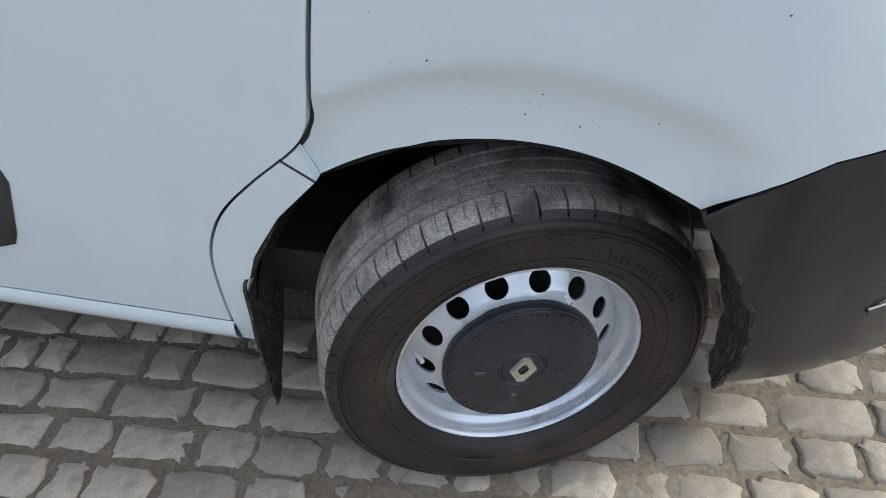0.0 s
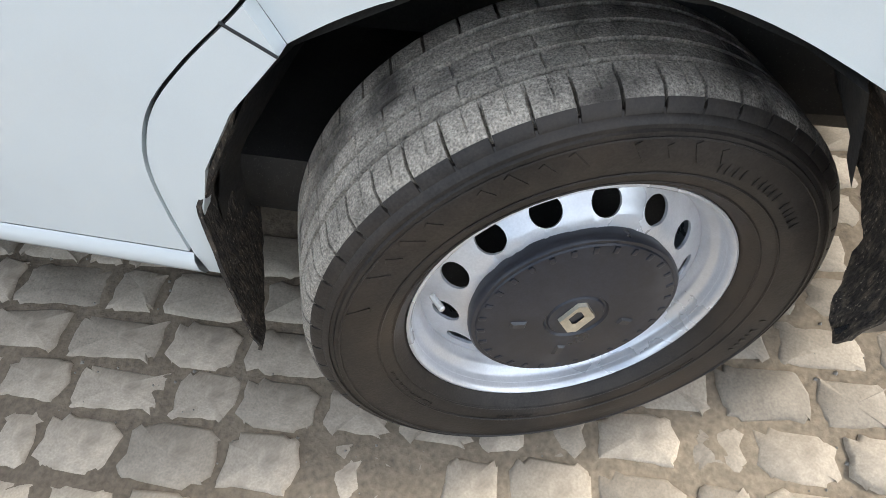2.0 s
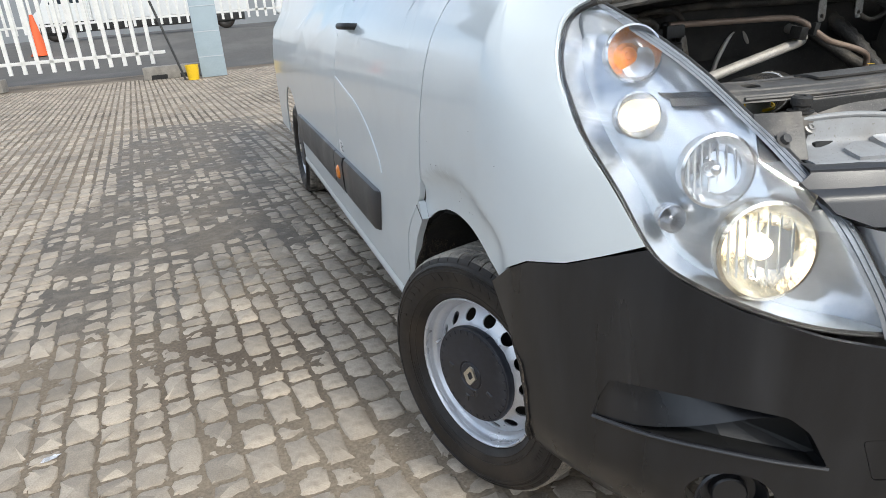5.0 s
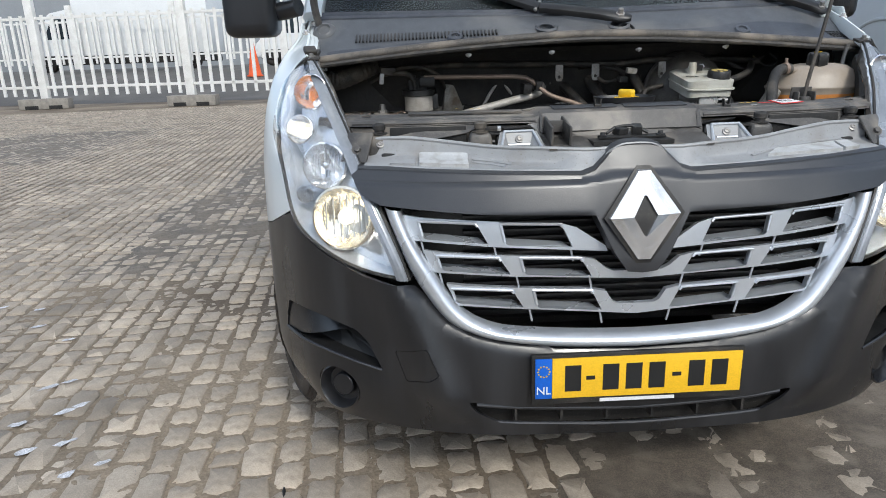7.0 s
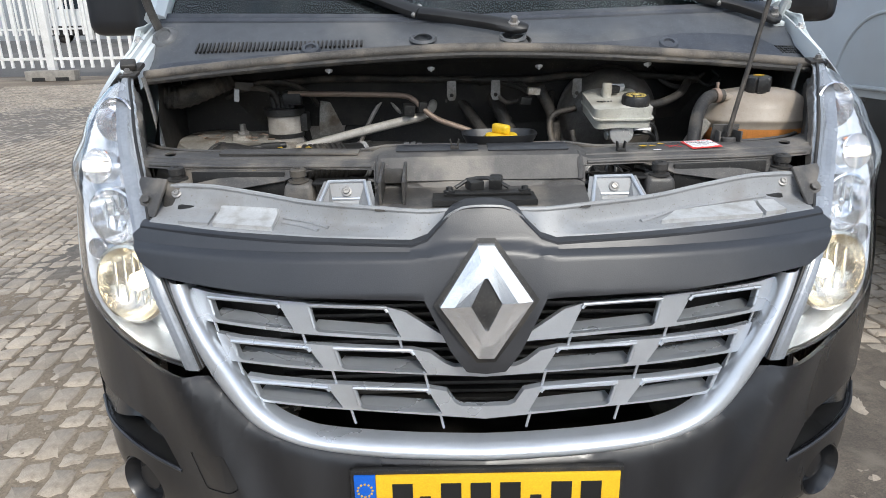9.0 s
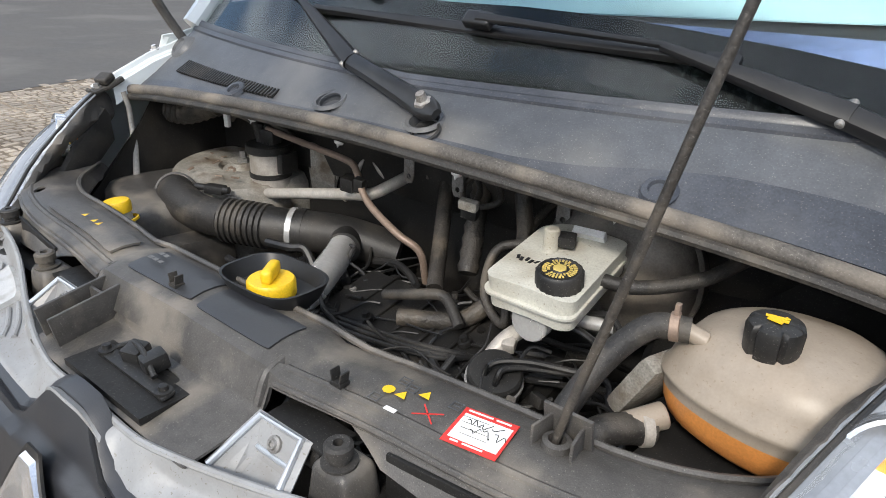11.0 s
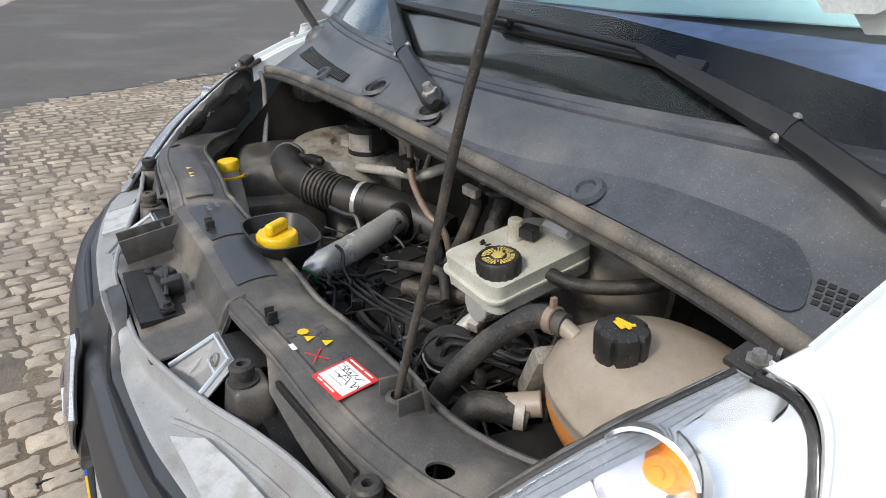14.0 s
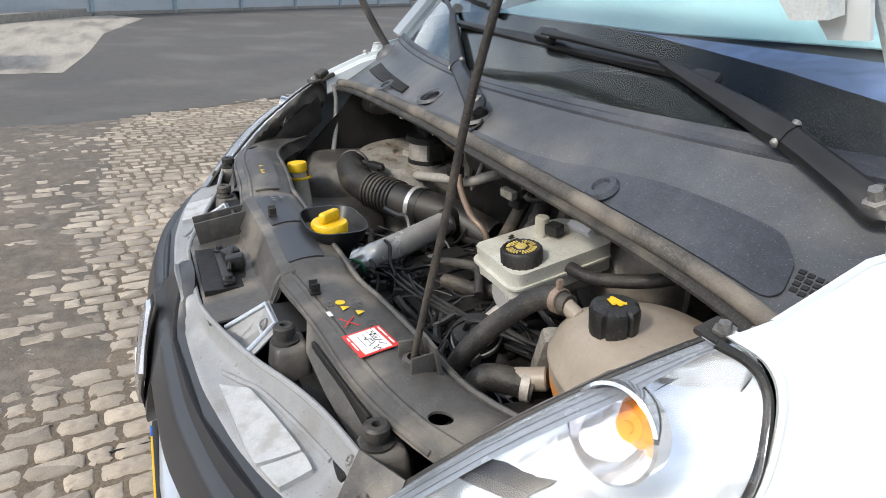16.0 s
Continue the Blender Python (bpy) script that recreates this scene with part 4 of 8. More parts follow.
ROWS = (((-0.578, 0.893), (-0.565, 0.830), 0.798, 0.075, ((-0.535, -0.372), (-0.335, -0.165)), 0.882, 0.868),
        ((-0.525, 0.806), (-0.505, 0.750), 0.727, 0.0, ((-0.492, -0.318), (-0.288, -0.118)), 0.797, 0.785),
        ((-0.470, 0.720), (-0.445, 0.663), 0.638, 0.0, ((-0.458, -0.286), (-0.256, -0.090)), 0.712, 0.702))
for ri, (tl, bl, zc, xin, wins, zt0, zt1) in enumerate(ROWS):
    for sg in (-1, 1):
        xl, xb = tl[0], bl[0]
        if ri == 0:
            inner = [(-0.150, 0.858), (-0.115, 0.835), (-0.08, 0.812), (-0.075, zc)]
        elif ri == 1:
            inner = [(-0.105, 0.778), (-0.078, 0.756), (-0.06, 0.748), (0.0, 0.748), (0.0, zc)]
        else:
            inner = [(-0.075, 0.695), (-0.058, 0.668), (-0.045, 0.662), (0.0, 0.662), (0.0, zc - 0.004)]
        out_ = [(xl, tl[1]), (xl + 0.045, zt0 + 0.004), (wins[1][1] - 0.02, zt1)] + inner + [(xb + 0.2, (bl[1] * 0.55 + zc * 0.45)), (xb, bl[1])]
        hs = []
        for a, b in wins:
            f0, f1 = (a - xb) / (-xb), (b - xb) / (-xb)
            zb0, zb1 = bl[1] + (zc - bl[1]) * min(1, f0 * 1.2) + 0.005, bl[1] + (zc - bl[1]) * min(1, f1 * 1.15) + 0.005
            zt_a, zt_b = zt0 + (zt1 - zt0) * f0 * 1.1 - 0.004, zt0 + (zt1 - zt0) * f1 * 1.1 - 0.004
            hs.append(rounded([(sg * (a + 0.012), zb0), (sg * a, zt_a), (sg * (b - 0.022), zt_b), (sg * (b + 0.004), zb1 + 0.004), (sg * (b + 0.006), zb1)], 0.009))
        o2 = [(sg * x, z) for x, z in out_]
        sl = part("grille_slat", sheet(o2, lambda x, z: nose(x, z, 0.020), 0.04, 0.05, 0.016, hs, (0, -1, 0)), SILVER, grille, "silver stepped grille slat")
        for a, b in wins:
            bm = bmesh.new()
            za = bl[1] + (zc - bl[1]) * min(1, (a - xb) / (-xb) * 1.2) + 0.004
            zb = bl[1] + (zc - bl[1]) * min(1, (b - xb) / (-xb) * 1.15) + 0.004
            ya, yb = nose(a, za)[1], nose(b, zb)[1]
            vs = [bm.verts.new(p) for p in ((sg * a, ya + 0.036, za), (sg * b, yb + 0.036, zb), (sg * (b - 0.014), yb + 0.066, zb + 0.006), (sg * (a + 0.010), ya + 0.066, za + 0.006))]
            bm.faces.new(vs)
            bmesh.ops.recalc_face_normals(bm, faces=bm.faces)
            if bm.faces[:][0].normal.z < 0:
                bmesh.ops.reverse_faces(bm, faces=bm.faces)
            thicken(bm, 0.004)
            part("louvre", bm, SILVER, sl)
        for hole in hs:
            bm = bmesh.new()
            run = hole[3:12]
            tube(bm, [nose(x, z, 0.019) for x, z in run], 0.0042, 8, 2)
            part("window_bead", bm, SILVER, sl)
        for px, dz in ((wins[0][0] + 0.005, 0.0), (wins[0][1] + 0.02, 0.0), (wins[1][1] + 0.0, 0.0)):
            bm = bmesh.new()
            zz = bl[1] + (zc - bl[1]) * min(1, (px - xb) / (-xb))
            yy = nose(px, zz)[1]
            tube(bm, [(sg * px, yy + 0.025, zz + 0.004), (sg * (px + 0.008), yy + 0.026, zz - 0.034)], 0.0028, 6, curve=False)
            part("grille_pin", bm, SILVER, grille)

BAR = [(0.0, 1.052), (0.032, 1.050), (0.058, 1.040), (0.085, 1.012), (0.105, 0.992), (0.135, 0.982), (0.39, 0.990), (0.60, 0.998), (0.682, 0.999), (0.700, 0.985), (0.672, 0.942), (0.625, 0.920), (0.378, 0.902), (0.112, 0.894), (0.066, 0.800), (0.036, 0.757), (0.0, 0.753)]


def bar_pt(x, z):
    """The bar's rounded front: fullest below its middle, rolling back at top and bottom."""
    k = min(1.0, max(0.0, (abs(x) - 0.07) / 0.07))
    u = (z - 0.893) / 0.100 * k + (z - 0.753) / 0.300 * (1 - k)
    face = -0.020 + 0.010 * max(0.0, u - 0.12) - 0.06 * min(0.0, u - 0.12) ** 2 * -4
    step = max(0.0, min(1.0, (u - 0.74) / 0.07))
    return nose(x, z, face + 0.015 * step * step * (3 - 2 * step) + 0.012 * max(0.0, u - 0.82))


bar = part("grille_bar", sheet(mirror2(BAR), lambda x, z: bar_pt(x, z), 0.035, 0.006, 0.04, (), (0, -1, 0)), TRIM, van, "dark grey grille bar round the emblem")
m_ = bar.modifiers.new("bevel", "BEVEL")
m_.width, m_.segments, m_.limit_method, m_.angle_limit = 0.006, 3, "ANGLE", radians(50)
# stepped lip along the top of the bar
lip = BAR[:9]
bm = bmesh.new()
prof = [(0.025, -0.010), (0.027, 0.003), (0.036, 0.008), (0.050, 0.010), (0.054, -0.01)]
line = [(-x, z) for x, z in reversed(lip[1:])] + lip
rows = []
for x, z in line:
    y0 = nose(x, z, -0.016)[1]
    rows.append([bm.verts.new((x, y0 + dy, z + dz)) for dy, dz in prof])
for a, b in zip(rows, rows[1:]):
    for k in range(len(prof) - 1):
        bm.faces.new((a[k], a[k + 1], b[k + 1], b[k]))
bmesh.ops.recalc_face_normals(bm, faces=bm.faces)
part("bar_lip", bm, TRIM, bar)

# emblem: an open chrome diamond, ridged along its middle
bm = bmesh.new()
O = [(-0.014, 0.105), (0.016, 0.105), (0.086, 0.004), (0.014, -0.106), (-0.016, -0.106), (-0.086, -0.004)]
I = [(-0.003, 0.047), (0.003, 0.047), (0.028, 0.002), (0.003, -0.047), (-0.003, -0.047), (-0.028, -0.002)]


def em(u, v, h):
    return (u, nose(0, 0.893 + v)[1] - 0.030 - h + (0.9 if v < 0 else 0.4) * v * v + 0.6 * u * u, 0.893 + v)


ov = [bm.verts.new(em(u, v, 0.0)) for u, v in O]
rv = [bm.verts.new(em(u, v, 0.009)) for u, v in [(a * 0.97, b * 0.97) for a, b in O]]
mv = [bm.verts.new(em(u, v, 0.0105)) for u, v in [((a + c) / 2, (b + d) / 2) for (a, b), (c, d) in zip(O, I)]]
iv = [bm.verts.new(em(u, v, 0.009)) for u, v in I]
bv = [bm.verts.new(em(u, v, 0.0)) for u, v in I]
for A, B in ((ov, rv), (rv, mv), (mv, iv), (iv, bv)):
    for k in range(6):
        bm.faces.new((A[k], A[(k + 1) % 6], B[(k + 1) % 6], B[k]))
bmesh.ops.recalc_face_normals(bm, faces=bm.faces)
emblem = part("emblem", bm, CHROME, van, "chrome open diamond emblem", smooth=0)
bm = sheet([(u * 1.12, v * 1.08) for u, v in O], lambda u, v: em(u, v, 0.002), 0.05, 0.05, 0.004, (), (0, -1, 0))
part("emblem_bed", bm, BLACK, emblem)

# ---- headlamps ----
HL = [(0.836, 1.275), (0.868, 1.258), (0.893, 1.232), (0.914, 1.195), (0.927, 1.160), (0.933, 1.118), (0.929, 1.04), (0.907, 0.956), (0.885, 0.872), (0.856, 0.828), (0.782, 0.785), (0.685, 0.749), (0.566, 0.730), (0.586, 0.791), (0.632, 0.90), (0.672, 0.99), (0.716, 1.082), (0.778, 1.194)]
_o = smooth_path([(x, z, 0) for x, z in HL[:13]], 4)
_i = smooth_path([(x, z, 0) for x, z in HL[12:] + HL[:1]], 4)
HL = [(p.x, p.y) for p in _o] + [(p.x, p.y) for p in _i[1:-1]]
N_OUT = len(_o)
lamp_in = cubic([0.730, 0.791, 0.90, 0.99, 1.082, 1.194, 1.275], [0.566, 0.586, 0.632, 0.672, 0.716, 0.778, 0.836])


lamp_g = cubic([0.80, 0.90, 0.953, 1.021, 1.105, 1.2, 1.275], [0.0, 0.0, 0.008, 0.036, 0.066, 0.062, 0.034])


def lamp_back(s, z):
    """How far the upper inner edge of the lamp lies behind the van's skin."""
    d = abs(skin(abs(s), z, 0.0, 1)[0]) - lamp_in(z)
    g = max(0.0, lamp_g(z))
    h = max(0.0, 1 - max(0.0, d) / 0.13)
    return Vector((0, g * h * h, 0))


def lens_pt(s, z, off):
    """The lens, swelling over the indicator and the side light."""
    x = abs(skin(abs(s), z, 0.0, 1)[0])
    swell = 0.020 * math.exp(-((x - 0.898) / 0.045) ** 2 - ((z - 1.085) / 0.050) ** 2) + 0.014 * math.exp(-((x - 0.885) / 0.045) ** 2 - ((z - 1.185) / 0.045) ** 2)
    return Vector(skin(abs(s), z, off - swell, 1 if s > 0 else -1)) + lamp_back(s, z)


def lamp_floor(s, z, more):
    """The lamp's bright bowl: it rises to the lens along the inner edge."""
    sg_ = 1 if s > 0 else -1
    d = abs(skin(abs(s), z, 0.0, 1)[0]) - lamp_in(z)
    k = max(0.0, min(1.0, d / 0.075))
    return Vector(skin(abs(s), z, 0.008 + 0.067 * math.sqrt(k) * max(0.0, min(1.0, (1.268 - z) / 0.06)) + more, sg_)) + lamp_back(s, z)


for sg in (-1, 1):
    lamp = part("headlamp", sheet([(sg * nsz(x, z), z) for x, z in HL], lambda s, z: lamp_floor(s, z, 0.0), 0.014, 0.014, 0.002, (), (sg * 0.3, -1, 0)), REFLECTOR, van, "large clear headlamp with lit bulb")
    lens = part("lens", sheet([(sg * nsz(x, z), z) for x, z in HL], lambda s, z: lens_pt(s, z, -0.002), 0.012, 0.012, 0.003, (), (sg * 0.3, -1, 0)), LENS, lamp, "clear curved lamp lens")
    lens.visible_shadow = False
    # side walls of the housing
    bm = bmesh.new()
    a_ = [bm.verts.new(skin(nsz(x, z), z, 0.004, sg)) for x, z in HL]
    b_ = [bm.verts.new(skin(nsz(x, z), z, 0.008 + 0.070 * max(0.0, min(1.0, (1.262 - z) / 0.06)), sg)) for x, z in HL]
    for k in range(N_OUT - 1):
        bm.faces.new((a_[k], a_[(k + 1) % len(HL)], b_[(k + 1) % len(HL)], b_[k]))
    part("housing", bm, REFLECTOR, lamp)
    bm = sheet([(sg * nsz(x, z), z) for x, z in HL], lambda s, z: lamp_floor(s, z, 0.006), 0.016, 0.016, 0.003, (), (sg * 0.3, -1, 0))
    part("lamp_back", bm, BAYP, lamp, "dusty grey lamp housing back")
    bm = bmesh.new()
    tube(bm, [skin(nsz(x + 0.002, z), z, 0.006, sg) for x, z in HL[1:N_OUT]], 0.0055, 8, 1)
    part("lamp_seal", bm, BLACK, lamp)
    run = HL[N_OUT - 1:] + HL[:1]
    bm = bmesh.new()
    strip = []
    for x, z in run:
        w_ = 0.026 * min(1.0, max(0.25, (1.285 - z) / 0.07))
        strip.append([bm.verts.new(lens_pt(sg * nsz(x + w_ * a_, z), z, o_)) for a_, o_ in ((-0.06, 0.016), (-0.04, 0.003), (0.06, -0.001), (0.30, -0.005), (0.34, -0.003), (0.66, -0.006), (0.70, -0.004), (1.0, -0.005))])
    for p, q in zip(strip, strip[1:]):
        for k in range(7):
            bm.faces.new((p[k], q[k], q[k + 1], p[k + 1]))
    bmesh.ops.recalc_face_normals(bm, faces=bm.faces)
    part("lens_flange", bm, LAMP_RIM, lamp, "clear grey moulded lens rim")
    bm = bmesh.new()
    tube(bm, [lens_pt(sg * nsz(x - 0.002, z), z, 0.006) for x, z in run], 0.0035, 8, 1)
    part("lamp_gasket", bm, BLACK, lamp)
    for x, z, r, kind, off in ((0.862, 1.178, 0.046, "indicator", 0.050), (0.884, 1.080, 0.036, "side_light", 0.040), (0.806, 0.995, 0.056, "main_beam", 0.050), (0.752, 0.868, 0.076, "dipped_beam", 0.045), (0.868, 0.915, 0.022, "small_lamp", 0.040)):
        c = Vector(skin(nsz(x, z), z, off, sg))
        d = Vector((sg * 0.28, -1.0, 0.22 if z > 1.0 else 0.08)).normalized()
        fr = axis_at(c, d)
        bm = bmesh.new()
        lathe(bm, [(r * 1.10, -0.01), (r * 1.12, 0.016), (r * 1.04, 0.018), (r * 0.98, 0.006), (r * 0.8, -0.016), (r * 0.5, -0.028), (r * 0.2, -0.032), (0, -0.033)], fr, 36)
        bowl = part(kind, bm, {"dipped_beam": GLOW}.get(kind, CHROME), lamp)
        bm = bmesh.new()
        rb = r * (0.56 if kind == "indicator" else 0.26)
        sink = 0.024 if kind == "indicator" else 0.0
        lathe(bm, [(0, 0.014 - sink), (rb * 0.25, 0.013 - sink), (rb * 0.28, 0.009 - sink), (rb * 0.6, 0.008 - sink), (rb * 0.64, 0.004 - sink), (rb, -0.004 - sink), (rb, -0.028)], fr, 28)
        part("bulb", bm, ORANGE if kind == "indicator" else {"dipped_beam": BULB, "side_light": BULB_DIM}.get(kind, CHROME), bowl)
        # vertical optic ribs of the bowl
        if kind in ("main_beam", "dipped_beam"):
            for k in range(-3, 4):
                bm = bmesh.new()
                w = math.sqrt(max(0.05, 1 - (k / 4) ** 2)) * r * 0.85
                vs = box(bm, (k * r * 0.24, 0, -0.020 + 0.004 * k * k / 3), (0.003, 2 * w, 0.004))
                part("optic_rib", bm, REFLECTOR, bowl, m=fr)

# ---- wheels ----
def wheel(c, steer, sg):
    """A steel wheel with its tyre and cap; sg is the side that its face looks to."""
    face = Vector((sg * math.cos(radians(steer)), -math.sin(radians(steer)), 0.025)).normalized()
    fr = axis_at(c, face)
    w = new("wheel")
    w.parent = van
    w["label"] = "silver steel wheel with dusty worn tyre"
    R = 0.340
    NB_ = 50
    cuts = [(0.0, 0), (0.06, 0), (0.075, 1), (0.135, 1), (0.15, 0), (0.5, 0), (0.52, 2), (0.55, 2), (0.57, 0)]
    angs = [(2 * math.pi * (b + f) / NB_, kind) for b in range(NB_) for f, kind in cuts]

    def ringed(prof_, low):
        bm_ = bmesh.new()
        rings_ = []
        for j_, (r_, h_) in enumerate(prof_):
            row = []
            for a_, kind in angs:
                d_ = low(j_, kind)
                sk = 0.012 * (h_ / 0.09) if abs(h_) > 0.05 else 0.0
                row.append(bm_.verts.new(fr @ Vector(((r_ - d_) * math.cos(a_ + sk), (r_ - d_) * math.sin(a_ + sk), h_))))
            rings_.append(row)
        n_ = len(angs)
        for a_, b_ in zip(rings_, rings_[1:]):
            for k_ in range(n_):
                bm_.faces.new((a_[k_], a_[(k_ + 1) % n_], b_[(k_ + 1) % n_], b_[k_]))
        bmesh.ops.recalc_face_normals(bm_, faces=bm_.faces)
        return bm_
    prof = [(0.208, 0.070), (0.2165, 0.089), (0.220, 0.097), (0.226, 0.1005), (0.228, 0.1045), (0.240, 0.1110), (0.262, 0.1175), (0.290, 0.1185), (0.304, 0.1165), (0.3055, 0.1130), (0.3095, 0.1120), (0.311, 0.1140), (0.316, 0.1110), (0.318, 0.1070), (0.326, 0.1040), (0.331, 0.099)]
    bm = ringed(prof, lambda j, kind: 0.010 if j == 15 and kind == 1 else (0.004 if j == 14 and kind == 1 else 0.0))
    lathe(bm, [(r, -h) for r, h in reversed(prof)], fr, 60)
    bmesh.ops.recalc_face_normals(bm, faces=bm.faces)
    ty = part("tyre", bm, TYRE, w, "worn black tyre")
    tp = [(0.331, 0.099), (R - 0.003, 0.089), (R - 0.001, 0.080)]
    for g in (0.050, 0.017, -0.017, -0.050):
        tp += [(R, g + 0.0042), (R - 0.008, g + 0.0032), (R - 0.008, g - 0.0032), (R, g - 0.0042)]
    tp += [(R - 0.001, -0.080), (R - 0.003, -0.089), (0.331, -0.099)]
    nn = len(tp)
    bm = ringed(tp, lambda j, kind: (0.013 if j in (0, 1, 2, nn - 1, nn - 2, nn - 3) and kind == 1 else (0.003 if kind == 2 and (6 < j < 9 or 10 < j < 13 or j == 2) else 0.0)))
    part("tread", bm, TREAD, ty, "grey dusty tread with grooves", smooth=25)
    for r0, h0 in ((0.2985, 0.1178), (0.2520, 0.1150), (0.2335, 0.1078)):
        bm = bmesh.new()
        tube(bm, [fr @ Vector((r0 * math.cos(a), r0 * math.sin(a), h0)) for a in [2 * math.pi * k / 64 for k in range(65)]], 0.0016, 5, 1, False)
        part("sidewall_ring", bm, TYRE, ty)
    # moulded marks on the sidewall: wide hatching, then two runs of small raised characters
    for k in range(16):
        if k % 5 == 4:
            continue
        bm = bmesh.new()
        box(bm, (0.283, 0, 0.1186), (0.026 if k % 2 else 0.018, 0.007, 0.0014), (0, 0, 32))
        part("sidewall_mark", bm, TYRE, ty, m=fr @ rot(0, 0, 65 + 6.2 * k))
    for a0, n_c, r0, h0 in ((190, 22, 0.2465, 0.1128), (246, 12, 0.2480, 0.1132), (28, 16, 0.2700, 0.1185), (300, 18, 0.2480, 0.1132), (330, 7, 0.2800, 0.1187)):
        for k in range(n_c):
            if k % 6 == 5:
                continue
            big = 1.9 if r0 > 0.265 else 1.0
            bm = bmesh.new()
            box(bm, (r0, 0, h0), (0.0068 * big, 0.0022 + 0.0016 * (k * 7 % 3), 0.0012), (0, 8, 0))
            part("sidewall_character", bm, TYRE, ty, m=fr @ rot(0, 0, a0 + 1.25 * big * k))
    # rim barrel and the pierced disc
    bm = bmesh.new()
    lathe(bm, [(0.206, 0.078), (0.2125, 0.083), (0.2155, 0.088), (0.2150, 0.0915), (0.2120, 0.0925), (0.2095, 0.0905), (0.2070, 0.084), (0.2055, 0.070), (0.2020, 0.064), (0.1955, 0.060), (0.1925, 0.055), (0.1905, 0.044), (0.1885, 0.030), (0.187, -0.09)], fr, 96)
    bmesh.ops.recalc_face_normals(bm, faces=bm.faces)
    part("rim", bm, RIMS, w, "silver painted rim edge")

    def disc(u, v):
        r = math.hypot(u, v)
        return fr @ Vector((u, v, cubic([0.10, 0.13, 0.139, 0.147, 0.160, 0.176, 0.190], [0.080, 0.079, 0.077, 0.072, 0.062, 0.049, 0.040])(r)))
    hs = [circle(0, 0, 0.118, 48)] + [[((0.1605 + 0.0155 * math.cos(b)) * math.cos(a) - 0.0192 * math.sin(b) * math.sin(a), (0.1605 + 0.0155 * math.cos(b)) * math.sin(a) + 0.0192 * math.sin(b) * math.cos(a)) for b in [2 * math.pi * j / 24 for j in range(24)]] for a in [1.355 + 2 * math.pi * k / 14 for k in range(14)]]
    part("wheel_disc", sheet(circle(0, 0, 0.190, 64), disc, 0.03, 0.03, 0.004, hs, tuple(face)), RIMS, w, "pierced silver wheel disc")
    bm = bmesh.new()
    lathe(bm, [(0.133, 0.070), (0.1372, 0.088), (0.1372, 0.095), (0.1345, 0.0985), (0.1300, 0.0985), (0.1285, 0.1005), (0.122, 0.1020), (0.07, 0.1060), (0.043, 0.1065), (0.0405, 0.1035), (0.038, 0.1035), (0.036, 0.106), (0.0, 0.1065)], fr, 64)
    cap = part("wheel_cap", bm, HUBCAP, w, "black plastic wheel cap")
    upv = fr.inverted().to_3x3() @ Vector((0, 0, 1))
    up_deg = math.degrees(math.atan2(upv.y, upv.x))
    # three little pressed windows, and the scallops along the cap's edge
    for k, aa in enumerate((-115, 167, 87)):
        bm = bmesh.new()
        vs = [bm.verts.new(p) for p in ((-0.011, -0.006, 0.1058), (0.011, -0.008, 0.1052), (0.012, 0.005, 0.1052), (-0.009, 0.007, 0.1058))]
        vt = [bm.verts.new((p.co.x * 0.7, p.co.y * 0.6, p.co.z + 0.0032)) for p in vs]
        bm.faces.new(vt)
        for i in range(4):
            bm.faces.new((vs[i], vs[(i + 1) % 4], vt[(i + 1) % 4], vt[i]))
        bmesh.ops.recalc_face_normals(bm, faces=bm.faces)
        part("cap_notch", bm, TRIM, cap, m=fr @ rot(0, 0, up_deg + aa) @ Matrix.Translation((0.075, 0, 0)))
    for k in range(30):
        bm = bmesh.new()
        box(bm, (0.1225, 0, 0.1016), (0.010, 0.007, 0.0030), (0, 4, 0), bev=0.0014)
        part("cap_scallop", bm, HUBCAP, cap, m=fr @ rot(0, 0, 12 * k))
    bm = bmesh.new()
    o6 = [(-0.006, 0.029), (0.007, 0.029), (0.025, 0.003), (0.006, -0.029), (-0.007, -0.029), (-0.025, -0.003)]
    i6 = [(u * 0.42, v * 0.42) for u, v in o6]
    A = [bm.verts.new((u, v, 0.104)) for u, v in o6]
    B = [bm.verts.new((u * 0.92, v * 0.92, 0.1115)) for u, v in o6]
    C = [bm.verts.new((u, v, 0.1085)) for u, v in i6]
    for P_, Q_ in ((A, B), (B, C)):
        for k in range(6):
            bm.faces.new((P_[k], P_[(k + 1) % 6], Q_[(k + 1) % 6], Q_[k]))
    bmesh.ops.recalc_face_normals(bm, faces=bm.faces)
    up = fr.inverted().to_3x3() @ Vector((0, 0, 1))
    part("cap_emblem", bm, EMBLEM_B, cap, "small beige diamond emblem", m=fr @ rot(0, 0, math.degrees(math.atan2(up.y, up.x)) - 90 - 10), smooth=0)
    # valve and hidden hub
    bm = bmesh.new()
    va = fr.to_3x3() @ Vector((0, 0, 1))
    ydir = Vector((0, 1, 0)) - va * va.y
    q = Vector(c) + ydir.normalized() * 0.176 + Vector((0, 0, 0.03)) + va * 0.056
    cyl(bm, q, q + va * 0.026 - ydir.normalized() * 0.010, 0.0045, 10)
    part("valve", bm, ALU, w)
    bm = bmesh.new()
    lathe(bm, [(0, 0.0), (0.17, 0.0), (0.18, -0.08), (0, -0.09)], fr, 32)
    part("brake_drum", bm, DARK, w)
    return w


